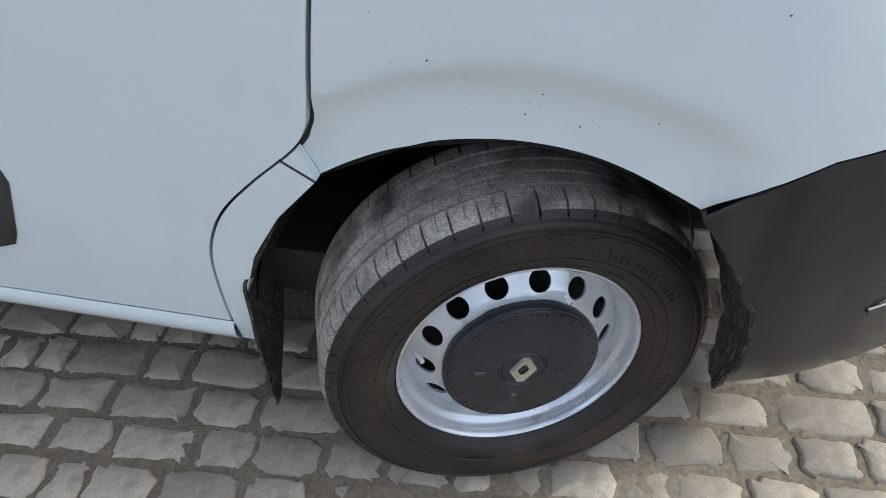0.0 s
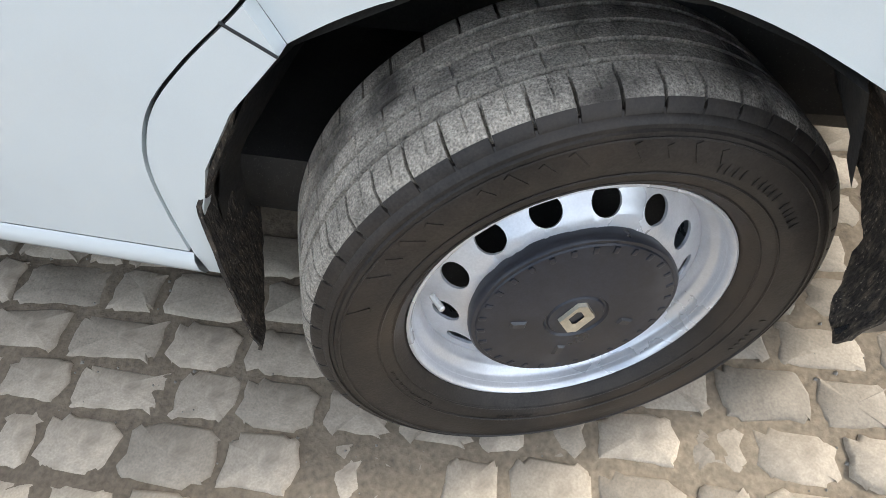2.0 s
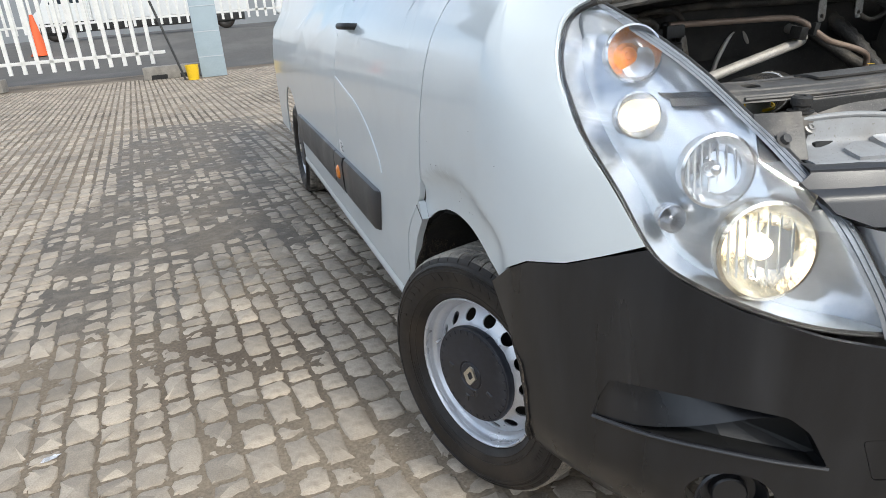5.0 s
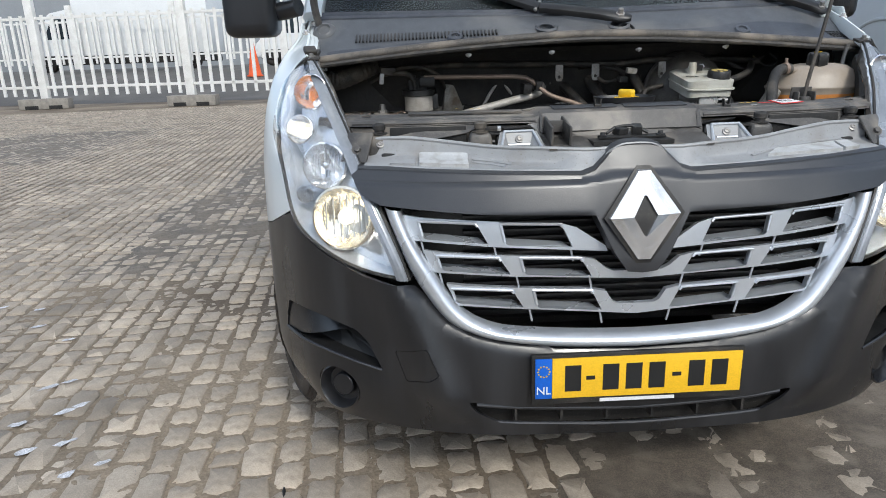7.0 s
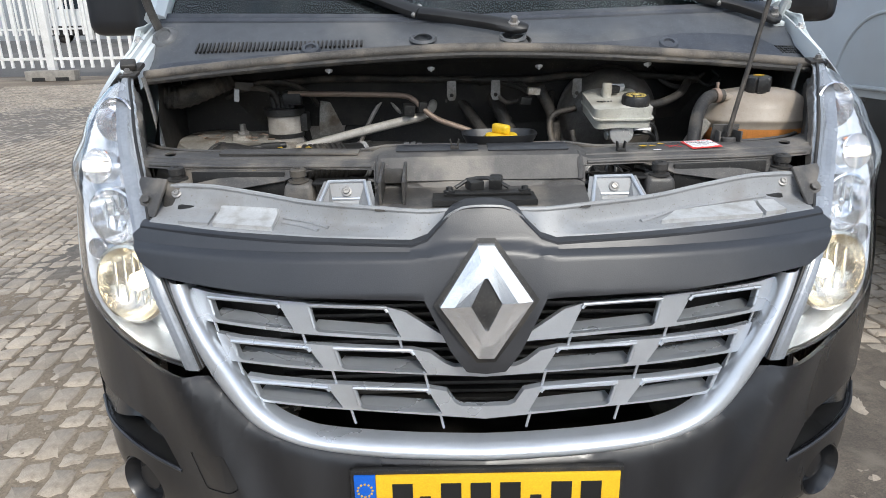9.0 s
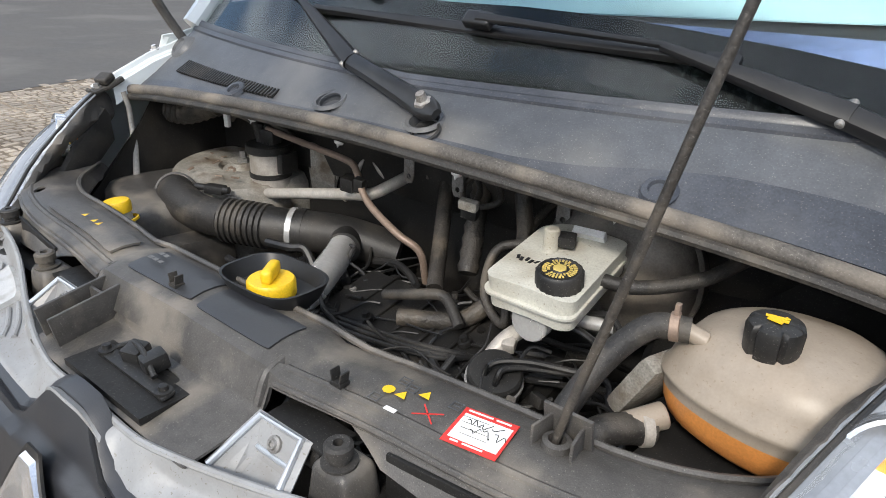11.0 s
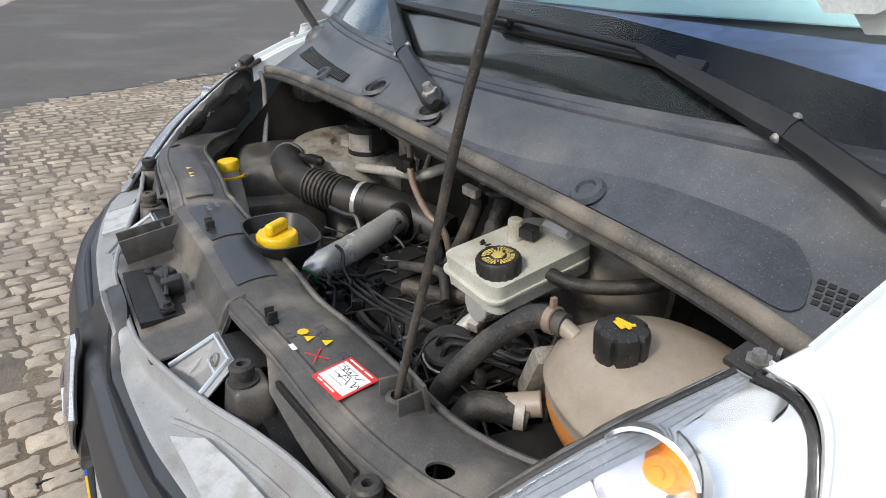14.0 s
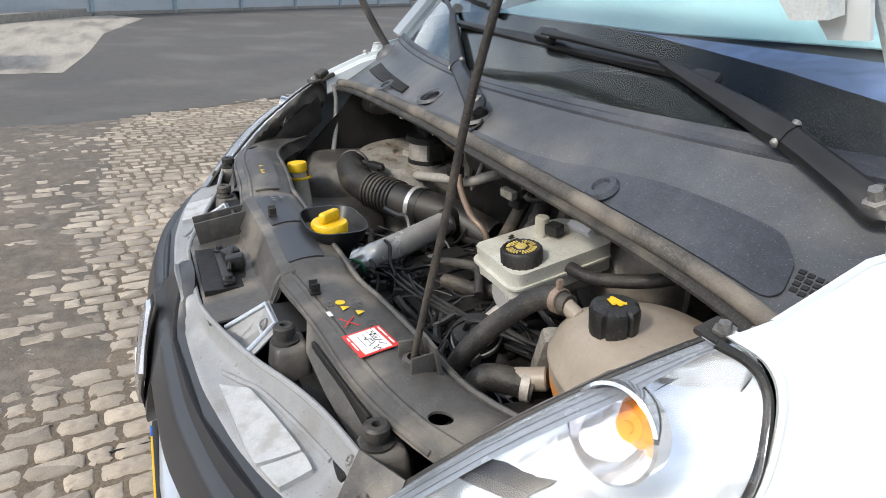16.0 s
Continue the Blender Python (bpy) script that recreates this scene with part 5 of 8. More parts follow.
wheel((-0.927, 0.906, 0.338), 22.86, -1)
wheel((0.927, 0.906, 0.338), 22.86, 1)
wheel((-0.905, 4.54, 0.334), 0, -1)
wheel((0.905, 4.54, 0.334), 0, 1)

# wheel-house liners and mud flaps
for sg in (-1, 1):
    bm = bmesh.new()
    arc = [(1.355, 0.30), (1.335, 0.44), (1.30, 0.53), (1.24, 0.622), (1.17, 0.69), (1.05, 0.747), (0.925, 0.772), (0.806, 0.762), (0.73, 0.733), (0.668, 0.695), (0.655, 0.65), (0.64, 0.59)]
    rows = [[bm.verts.new((sg * x, y + dy, z + dz)) for y, z in arc] for x, dy, dz in ((1.004, 0, 0.004), (0.975, 0.004, 0.014), (0.95, 0.0, 0.02), (0.62, 0, 0.02))]
    for a, b in zip(rows, rows[1:]):
        for k in range(len(arc) - 1):
            bm.faces.new((a[k], a[k + 1], b[k + 1], b[k]))
    bm.faces.new(rows[-1])
    bmesh.ops.recalc_face_normals(bm, faces=bm.faces)
    part("wheel_liner", bm, ARCH, van, "muddy black wheel liner")
    flap = [(-1.036, 0.47), (-1.046, 0.37), (-1.050, 0.25), (-1.046, 0.131), (-1.015, 0.145), (-0.985, 0.19), (-0.93, 0.27), (-0.88, 0.36), (-0.83, 0.46), (-0.78, 0.66), (-1.0, 0.66)]
    bm = sheet([(sg * -x, z) for x, z in flap], lambda x, z: (x, 1.335 + 0.03 * max(0, (0.45 - z)) + 0.02 * max(0.0, 1.05 - abs(x)) / 0.2 - 0.55 * max(0, z - 0.46) + 0.007 * noise.noise((x * 45, z * 30, 4.0)), z), 0.011, 0.014, 0.006, (), (0, -1, 0))
    part("mud_flap", bm, LINER, van, "ragged muddy mud flap")
    edge_y = cubic([0.25, 0.345, 0.385, 0.44, 0.505, 0.568, 0.645, 0.70], [0.552, 0.549, 0.540, 0.533, 0.540, 0.566, 0.611, 0.650])
    fo = [(1.022, 0.70), (1.022, 0.60), (1.016, 0.45), (1.010, 0.36), (1.000, 0.333), (0.975, 0.345), (0.945, 0.38), (0.925, 0.42), (0.92, 0.45), (0.88, 0.49), (0.80, 0.55), (0.74, 0.70)]
    bm = sheet([(sg * x, z) for x, z in fo], lambda x, z: (x, edge_y(z) + 0.004 + 0.22 * max(0.0, 1.015 - abs(x)) + 0.006 * noise.noise((x * 40, z * 40, 2.0)), z), 0.012, 0.012, 0.006, (), (0, 1, 0))
    part("front_flap", bm, LINER, van, "muddy deflector ahead of the wheel")
bm = bmesh.new()
cyl(bm, (-0.60, 0.95, 0.33), (0.60, 0.95, 0.33), 0.05)
tube(bm, [(-0.72, 0.98, 0.62), (-0.72, 0.95, 0.9)], 0.05, 12, curve=False)
tube(bm, [(0.72, 0.98, 0.62), (0.72, 0.95, 0.9)], 0.05, 12, curve=False)
part("front_axle", bm, DARK, van)

# ---- cowl, windscreen, wipers ----
def cowl(x, v):
    """The plastic cowl: v 0 at the seal, 1 at the glass."""
    u = min(1.1, abs(x) / 0.85)
    a = Vector((x, 0.598 + 0.085 * u * u - 0.05 * u ** 6, 1.319 - 0.055 * u ** 1.6))
    b = Vector((x, 0.630 + 0.13 * u * u, 1.342 - 0.004 * u * u))
    c = Vector((x, 0.715 + 0.13 * u ** 2.0, 1.390 + 0.022 * u))
    if v < 0.4:
        return a.lerp(b, v / 0.4)
    return b.lerp(c, (v - 0.4) / 0.6)


part("cowl", sheet([(-0.86, 0), (0.86, 0), (0.85, 1), (-0.85, 1)], cowl, 0.05, 0.1, 0.004, [circle(-0.118, 0.36, 0.024, 20, 0.16), circle(0.106, 0.34, 0.030, 20, 0.2)], (0, -1, 1)), COWL, van, "weathered grey plastic cowl under the windscreen")
dark_o = [(-0.80, 0.02), (0.79, 0.02), (0.802, 0.07), (0.785, 0.20), (0.745, 0.315), (0.665, 0.352), (0.565, 0.372), (0.47, 0.31), (0.39, 0.20), (0.28, 0.11), (0.0, 0.09), (-0.80, 0.10)]
part("cowl_cover", sheet(rounded(dark_o, 0.03, 4), lambda x, v: cowl(x, v) + Vector((0, -0.002, 0.004)), 0.05, 0.08, 0.003, (), (0, -1, 1)), COWL_DARK, van, "smooth blue black cover strip on the cowl")
for x in (0.50, -0.40):
    bm = bmesh.new()
    lathe(bm, [(0.026, 0.0), (0.022, 0.007), (0.014, 0.008), (0.012, 0.003), (0, 0.003)], axis_at(cowl(x, 0.13) + Vector((0, -0.003, 0.004)), (0, -0.5, 0.8)), 24)
    part("cowl_boss", bm, COWL_DARK, van)
for x in (-0.118, 0.106):
    bm = bmesh.new()
    lathe(bm, [(0.036, 0.0), (0.032, 0.006), (0.026, 0.004), (0.024, -0.012), (0, -0.013)], axis_at(cowl(x, 0.35) + Vector((0, 0.004, 0.002)), (0, -0.35, 0.9)), 24)
    part("cowl_boss", bm, COWL, van)
bm = bmesh.new()
lathe(bm, [(0.050, -0.03), (0.046, 0.0), (0.030, 0.022), (0.022, 0.026), (0.018, 0.020), (0, 0.018)], axis_at((-0.815, 0.775, 1.345), (-0.1, -0.75, 0.65)), 28)
part("cowl_cap", bm, COWL, van, "round cap on the cowl")
for k in range(40):
    bm = bmesh.new()
    c = cowl(-0.71 + k * 0.0112, 0.30 - 0.0015 * k)
    box(bm, (c.x, c.y, c.z + 0.003), (0.0050, 0.044 - 0.0005 * k, 0.006), (30, 0, 0), bev=0.001)
    part("cowl_louvre", bm, BLACK, van)
for i in range(5):
    for j in range(4):
        bm = bmesh.new()
        c = cowl(0.796 + 0.0105 * i + 0.003 * (3 - j), 0.112 + 0.026 * j)
        box(bm, (c.x, c.y, c.z + 0.0005), (0.0075, 0.0055, 0.003), (31, 0, 12))
        part("vent_slot", bm, DARK, van)
bm = bmesh.new()
tube(bm, [cowl(x, 0.0) + Vector((0, -0.012, -0.002)) for x in [-0.865 + 1.73 * k / 16 for k in range(17)]], 0.0125, 10, 3)
part("bay_seal", bm, SEAL, van, "dusty rubber seal along the cowl edge")
bm = bmesh.new()
tube(bm, [cowl(x, 0.0) + Vector((0, -0.022, -0.018)) for x in [-0.85 + 1.7 * k / 16 for k in range(17)]], 0.008, 8, 3)
part("seal_lip", bm, RUBBER, van)


def screen(x, v):
    """The windscreen, v metres up its slope."""
    c = cowl(x, 1.0)
    return c + Vector((0, 0.66, 0.75)) * v


part("screen_frit", sheet([(-0.84, -0.03), (0.84, -0.03), (0.83, 0.065), (0.714, 0.086), (0.582, 0.114), (0.441, 0.137), (0.306, 0.156), (0.15, 0.167), (0.0, 0.170), (-0.15, 0.167), (-0.306, 0.156), (-0.441, 0.137), (-0.582, 0.114), (-0.83, 0.065)], lambda x, v: screen(x, v) + Vector((0, 0.007, -0.007)), 0.06, 0.05, 0.003, (), (0, -1, 1)), FRIT, van, "black band along the windscreen foot")
for sg in (-1, 1):
    part("screen_frit", sheet([(sg * 0.85, -0.03), (sg * 0.70, 1.12), (sg * 0.64, 1.12), (sg * 0.775, 0.08)], lambda x, v: screen(x, v) + Vector((0, 0.011, -0.011)), 0.06, 0.08, 0.003, (), (0, -1, 1)), FRIT, van, "black band along the windscreen side")
ws = part("windscreen", sheet([(-0.85, 0.0), (0.85, 0.0), (0.70, 1.12), (-0.70, 1.12)], screen, 0.08, 0.12, 0.005, (), (0, -1, 1)), SCREEN, van, "clear greenish windscreen with a black edge band")
ws.visible_shadow = False
bm = bmesh.new()
rows = [[bm.verts.new(cowl(x, v) + Vector((0, -0.3 * h, h))) for v, h in ((0.835, 0.0), (0.845, 0.004), (0.905, 0.005), (0.915, 0.002), (0.925, 0.005), (0.99, 0.007), (1.0, 0.003))] for x in [-0.85 + 1.7 * k / 40 for k in range(41)]]
for p, q in zip(rows, rows[1:]):
    for k in range(6):
        bm.faces.new((p[k], q[k], q[k + 1], p[k + 1]))
bmesh.ops.recalc_face_normals(bm, faces=bm.faces)
part("screen_trim", bm, COWL_DARK, van, "dark rubber strip under the glass")


def dash_top(x, y):
    return (x, y, 1.392 + 0.24 * (y - 0.80))


dash = part("dashboard", sheet(rounded([(-0.84, 0.86), (-0.55, 0.79), (0.55, 0.79), (0.84, 0.86), (0.86, 1.55), (-0.86, 1.55)], 0.05), dash_top, 0.1, 0.1, 0.30, (), (0, 0, 1)), BLACK, van, "black dashboard behind the windscreen")
# added blue and cyan sheets that give the windscreen its two bright bands
part("dash_mat", sheet(rounded([(-0.80, 0.93), (0.80, 0.93), (0.82, 1.17), (-0.82, 1.135)], 0.03), lambda x, y: Vector(dash_top(x, y)) + Vector((0, 0, 0.004)), 0.1, 0.1, 0.003, (), (0, 0, 1)), DASH_BLUE, dash, "blue sheet added for the band in the windscreen")
part("dash_sheet", sheet(rounded([(-0.80, 1.140), (0.0, 1.153), (0.516, 1.222), (0.80, 1.262), (0.80, 1.53), (-0.80, 1.53)], 0.01), lambda x, y: Vector(dash_top(x, y)) + Vector((0, 0, 0.010)), 0.1, 0.1, 0.003, (), (0, 0, 1)), DASH_CYAN, dash, "pale cyan sheet added for the upper band in the windscreen")
bm = bmesh.new()
box(bm, (0, 2.4, 1.45), (1.6, 0.03, 1.7))
part("bulkhead", bm, BLACK, van)
for sg in (-1, 1):
    bm = bmesh.new()
    tube(bm, [screen(sg * 0.86, -0.02), screen(sg * 0.81, 0.5), screen(sg * 0.72, 1.15)], 0.035, 8)
    part("screen_pillar", bm, PAINT, van)


def wiper(pivot, joint, bend, end, blade_a, blade_b):
    """Arm from its nut over the knuckle to the hook, and the flat blade that the hook holds."""
    w = new("wiper")
    w.parent = van
    w["label"] = "black windscreen wiper arm and blade"
    n_ = Vector((0, -0.72, 0.69))
    P, J, B, E = (Vector(q) for q in (pivot, joint, bend, end))
    part("arm_foot", flat_bar([(P - (J - P) * 0.14, 0.018, 0.012), (P - (J - P) * 0.08, 0.036, 0.014), (P, 0.042, 0.016), (P.lerp(J, 0.25), 0.036, 0.020), (P.lerp(J, 0.7), 0.033, 0.020), (P.lerp(J, 0.97), 0.034, 0.017)], n_), WIPER, w)
    bm = bmesh.new()
    lathe(bm, [(0, 0.030), (0.008, 0.030), (0.009, 0.022), (0.010, 0.018), (0.015, 0.016), (0.016, 0.010)], axis_at(P, (0, -0.5, 0.85)), 6)
    part("nut", bm, STEEL, w)
    bm = bmesh.new()
    side = (B - J).normalized().cross(n_).normalized()
    cyl(bm, J - side * 0.021 + n_ * 0.010, J + side * 0.021 + n_ * 0.010, 0.006, 12)
    part("knuckle_pin", bm, STEEL, w)
    part("arm", flat_bar([(J.lerp(B, -0.02), 0.036, 0.019), (J.lerp(B, 0.10), 0.037, 0.018), (J.lerp(B, 0.45), 0.029, 0.016), (J.lerp(B, 0.8), 0.019, 0.013), (B, 0.013, 0.010)], n_), WIPER, w)
    part("hook_arm", flat_bar([(B.lerp(E, -0.03) + n_ * 0.003, 0.009, 0.007), (B.lerp(E, 0.3) + n_ * 0.006, 0.010, 0.006), (B.lerp(E, 0.75) + n_ * 0.010, 0.014, 0.007), (E + n_ * 0.010, 0.018, 0.008)], n_), WIPER, w)
    A, C = Vector(blade_a), Vector(blade_b)
    part("blade", flat_bar([(A.lerp(C, f), 0.010 + 0.014 * math.sin(math.pi * min(1.0, max(0.08, f))), 0.011) for f in (0.0, 0.03, 0.15, 0.35, 0.5, 0.65, 0.85, 0.97, 1.0)], n_), WIPER, w)
    bm = bmesh.new()
    tube(bm, [A.lerp(C, f) - n_ * 0.006 for f in (0.0, 0.5, 1.0)], 0.0045, 8)
    part("blade_rubber", bm, RUBBER, w)
    bm = bmesh.new()
    d = (C - A).normalized()
    m_ = Matrix((d, n_.cross(d), n_)).transposed().to_4x4()
    m_.translation = E + n_ * 0.004
    box(bm, (0, 0, 0), (0.055, 0.028, 0.020), bev=0.006, seg=3)
    part("blade_clip", bm, WIPER, w, m=m_)
    bm = bmesh.new()
    m2 = m_.copy()
    m2.translation = C + n_ * 0.004
    box(bm, (-0.012, 0, 0.002), (0.050, 0.024, 0.012), bev=0.004)
    part("blade_cap", bm, WIPER, w, m=m2)
    return w


SN = Vector((0, -0.75, 0.66))
wiper((0.108, 0.630, 1.362), screen(-0.135, -0.004) + SN * 0.016, screen(-0.41, 0.118) + SN * 0.018, screen(-0.55, 0.150) + SN * 0.018, screen(-0.74, 0.185) + SN * 0.010, screen(-0.20, 0.165) + SN * 0.010)
wiper((0.811, 0.762, 1.372), screen(0.668, -0.003) + SN * 0.018, screen(0.415, 0.085) + SN * 0.018, screen(0.098, 0.112) + SN * 0.016, screen(-0.33, 0.098) + SN * 0.010, screen(0.513, 0.067) + SN * 0.012)
bm = bmesh.new()
lathe(bm, [(0.026, 0.003), (0.022, 0.0045), (0.019, 0.0), (0.018, -0.014), (0, -0.014)], axis_at(cowl(0.125, 0.16) + Vector((0, -0.001, 0.003)), (0, -0.55, 0.85)), 24)
part("spindle_hole", bm, DARK, van, "dark hole in the cowl beside the wiper nut")

# ---- bonnet, propped open ----
HB, UB = Vector((0, 0.670, 1.610)), Vector((0, -0.28, 0.96))
NB = Vector((0, -0.96, -0.28))


def bonnet_pt(x, v, h=0.0):
    """v metres from the hinge line to the front edge; h out of the underside."""
    return Vector((x, 0, 0)) + HB + UB * v + NB * (h - 0.05 * (x / 0.8) ** 2 * 0 + 0.05 * (abs(x) / 0.8) ** 2 * 1.0 + 0.09 * max(0, v - 0.35) ** 1.5)


BON = mirror2([(0.0, 0.0), (0.5, 0.0), (0.76, 0.0), (0.80, -0.05), (0.845, -0.045), (0.835, 0.14), (0.80, 0.30), (0.70, 0.52), (0.62, 0.66), (0.40, 0.73), (0.12, 0.75), (0.0, 0.80)])
bonnet = part("bonnet", sheet(BON, lambda x, v: bonnet_pt(x, v, 0.0), 0.06, 0.06, 0.004, (), tuple(-NB)), PAINT, van, "white bonnet propped wide open")
inner = [(x * 0.97, 0.02 + v * 0.965) for x, v in BON]
cut = [rounded([(0.08, 0.14), (0.36, 0.14), (0.30, 0.58), (0.08, 0.62)], 0.04), rounded([(-0.08, 0.14), (-0.36, 0.14), (-0.30, 0.58), (-0.08, 0.62)], 0.04), rounded([(0.44, 0.16), (0.70, 0.18), (0.56, 0.54), (0.38, 0.57)], 0.04), rounded([(-0.44, 0.16), (-0.70, 0.18), (-0.56, 0.54), (-0.38, 0.57)], 0.04)]
part("inner_frame", sheet(inner, lambda x, v: bonnet_pt(x, v, 0.028), 0.06, 0.06, 0.018, cut, tuple(NB)), PAINT_IN, bonnet, "pale inner bonnet frame")
for k in range(18):
    bm = bmesh.new()
    p = bonnet_pt(-0.68 + 0.08 * k, 0.09, 0.028)
    lathe(bm, [(0.006, 0), (0.004, 0.003), (0, 0.004)], axis_at(p, NB), 8)
    part("spot_weld", bm, STEEL, bonnet)
for sg in (-1, 1):
    bm = bmesh.new()
    tube(bm, [(sg * 0.835, 0.78, 1.375), (sg * 0.840, 0.74, 1.44), (sg * 0.835, 0.69, 1.53), (sg * 0.81, 0.655, 1.62)], 0.012, 8)
    box(bm, (sg * 0.835, 0.80, 1.365), (0.03, 0.07, 0.012), (15, 0, 0), bev=0.003)
    part("bonnet_hinge", bm, BAYP if sg < 0 else PAINT_IN, van, "bonnet hinge arm")
# prop rod
bm = bmesh.new()
tube(bm, [(0.548, 0.330, 1.100), (0.549, 0.335, 1.140), (0.592, 0.349, 1.33), (0.634, 0.364, 1.523), (0.690, 0.42, 1.80), (0.70, 0.53, 1.93)], 0.0050, 10)
part("prop_rod", bm, LOOM, van, "dark bonnet prop rod")
bm = bmesh.new()
for dx in (-0.026, 0.026):
    box(bm, (0.548 + dx * 0.8, 0.338, 1.124), (0.004, 0.036, 0.034), (0, 0, dx * 300), bev=0.0015)
lathe(bm, [(0.016, -0.006), (0.016, 0.010), (0.010, 0.012), (0.010, -0.006)], axis_at((0.548, 0.334, 1.116), (0, 0, 1)), 20)
box(bm, (0.548, 0.357, 1.128), (0.058, 0.005, 0.050), (12, 0, 0), bev=0.0015)
part("rod_seat", bm, BAYP, van, "plastic seat of the prop rod")

# ---- wing tops and bay walls ----
for sg in (-1, 1):
    bm = bmesh.new()
    a = [skin(s_, z, 0.0, 1) for s_, z in ((0.972, 1.293), (1.0, 1.316), (1.03, 1.342), (1.10, 1.360), (ys(0.93), 1.42))]
    prof = [(0.004, -0.004), (0.0, 0.002), (-0.006, 0.001), (-0.009, -0.010), (-0.018, -0.012), (-0.020, -0.016), (-0.030, -0.017), (-0.034, -0.06)] if sg < 0 else [(0.004, -0.004), (0.001, 0.001), (-0.003, 0.0), (-0.006, -0.010), (-0.008, -0.020), (-0.010, -0.030), (-0.010, -0.034), (-0.010, -0.040)]
    rows = [[bm.verts.new((sg * (x + dx), y, z + dz)) for dx, dz in prof] for x, y, z in a]
    for p, q in zip(rows, rows[1:]):
        for k in range(len(prof) - 1):
            bm.faces.new((p[k], p[k + 1], q[k + 1], q[k]))
    bmesh.ops.recalc_face_normals(bm, faces=bm.faces)
    wt = part("wing_edge", bm, PAINT, van, "white folded wing edge beside the bonnet gap")
    for y, z in ((0.72, 1.350), (0.84, 1.382)):
        bm = bmesh.new()
        lathe(bm, [(0, 0.010), (0.007, 0.009), (0.008, 0.0), (0.013, 0.0), (0.013, -0.003)], axis_at((sg * (skin(ys(y), z + 0.016)[0] - 0.022), y, z), (0, -0.3, 0.95)), 6)
        part("bolt", bm, ALU, wt)
    # slim inner flange beside the lamp, and a strut of the inner wing
    bm = bmesh.new()
    edge = [(0.822, 0.535, 1.262), (0.784, 0.440, 1.190), (0.732, 0.340, 1.098), (0.690, 0.240, 1.015), (0.655, 0.185, 0.945)]
    rows = [[bm.verts.new((sg * (x + dx), y + dy, z + dz)) for dx, dy, dz in ((0.0, 0.004, -0.030), (-0.008, 0.012, -0.032), (-0.010, 0.020, -0.05), (-0.006, 0.024, -0.11))] for x, y, z in edge]
    for p, q in zip(rows, rows[1:]):
        for k in range(3):
            bm.faces.new((p[k], p[k + 1], q[k + 1], q[k]))
    bmesh.ops.recalc_face_normals(bm, faces=bm.faces)
    part("lamp_mount", bm, BLACK, van, "black plastic edge beside the headlamp")
    part("inner_strut", flat_bar([((sg * 0.822, 0.600, 1.262), 0.012, 0.004), ((sg * 0.817, 0.606, 1.225), 0.012, 0.004), ((sg * 0.802, 0.600, 1.13), 0.014, 0.004), ((sg * 0.787, 0.585, 1.05), 0.016, 0.004)], Vector((-sg, -0.5, 0.2))), STEEL, van, "narrow steel strut of the inner wing")
    # near-black sheet hides the white wing back; the bay's shade is its colour
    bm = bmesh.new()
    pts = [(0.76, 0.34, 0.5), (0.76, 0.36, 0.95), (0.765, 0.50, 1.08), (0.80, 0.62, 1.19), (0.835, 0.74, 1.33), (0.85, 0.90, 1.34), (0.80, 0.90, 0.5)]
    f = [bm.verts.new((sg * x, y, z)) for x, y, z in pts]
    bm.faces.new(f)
    part("bay_wall", bm, DARK, van, "near-black sheet inside the wing, for the bay's shade")
# bulkhead, floor and radiator hold the shade of the depths in their colour
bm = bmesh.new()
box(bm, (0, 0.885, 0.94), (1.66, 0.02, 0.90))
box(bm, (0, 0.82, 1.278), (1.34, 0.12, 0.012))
part("firewall", bm, DARK, van, "bulkhead behind the engine, near-black for the bay's shade")
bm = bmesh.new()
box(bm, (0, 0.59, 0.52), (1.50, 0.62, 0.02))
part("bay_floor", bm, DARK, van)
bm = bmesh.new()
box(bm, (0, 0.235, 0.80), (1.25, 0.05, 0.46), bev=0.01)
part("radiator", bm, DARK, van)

# ---- silver panel behind the grille bar ----
edge_r = cubic([0.0, 0.12, 0.20, 0.33, 0.48, 0.66], [0.096, 0.098, 0.112, 0.149, 0.198, 0.236])
edge_z = cubic([0.0, 0.12, 0.20, 0.33, 0.40, 0.495, 0.57, 0.66], [1.040, 1.036, 1.040, 1.043, 1.050, 1.060, 1.067, 1.064])


bar_top = cubic([0.0, 0.032, 0.058, 0.085, 0.105, 0.135, 0.39, 0.70], [1.052, 1.050, 1.040, 1.012, 0.992, 0.984, 0.990, 0.998])


panel_y = cubic([0.0, 0.06, 0.12, 0.30, 0.55, 0.78, 0.86, 0.93, 1.0], [0.0, 0.05, 0.10, 0.32, 0.62, 0.88, 0.93, 0.965, 1.0])
panel_z = cubic([0.0, 0.06, 0.12, 0.30, 0.55, 0.78, 0.86, 0.93, 1.0], [0.0, 0.10, 0.13, 0.17, 0.25, 0.38, 0.58, 0.80, 1.0])


def carrier_pt(x, v):
    ax = abs(x)
    zf = bar_top(ax)
    f = Vector((x, nose(ax, min(zf, 1.0))[1] + 0.022, zf + 0.004))
    r = Vector((x, edge_r(ax), edge_z(ax)))
    k = min(1.0, max(0.0, (ax - 0.14) / 0.05))
    vy, vz = panel_y(v) * k + v * (1 - k), panel_z(v) * k + v * (1 - k)
    return Vector((x, f.y + (r.y - f.y) * vy, f.z + (r.z - f.z) * vz))


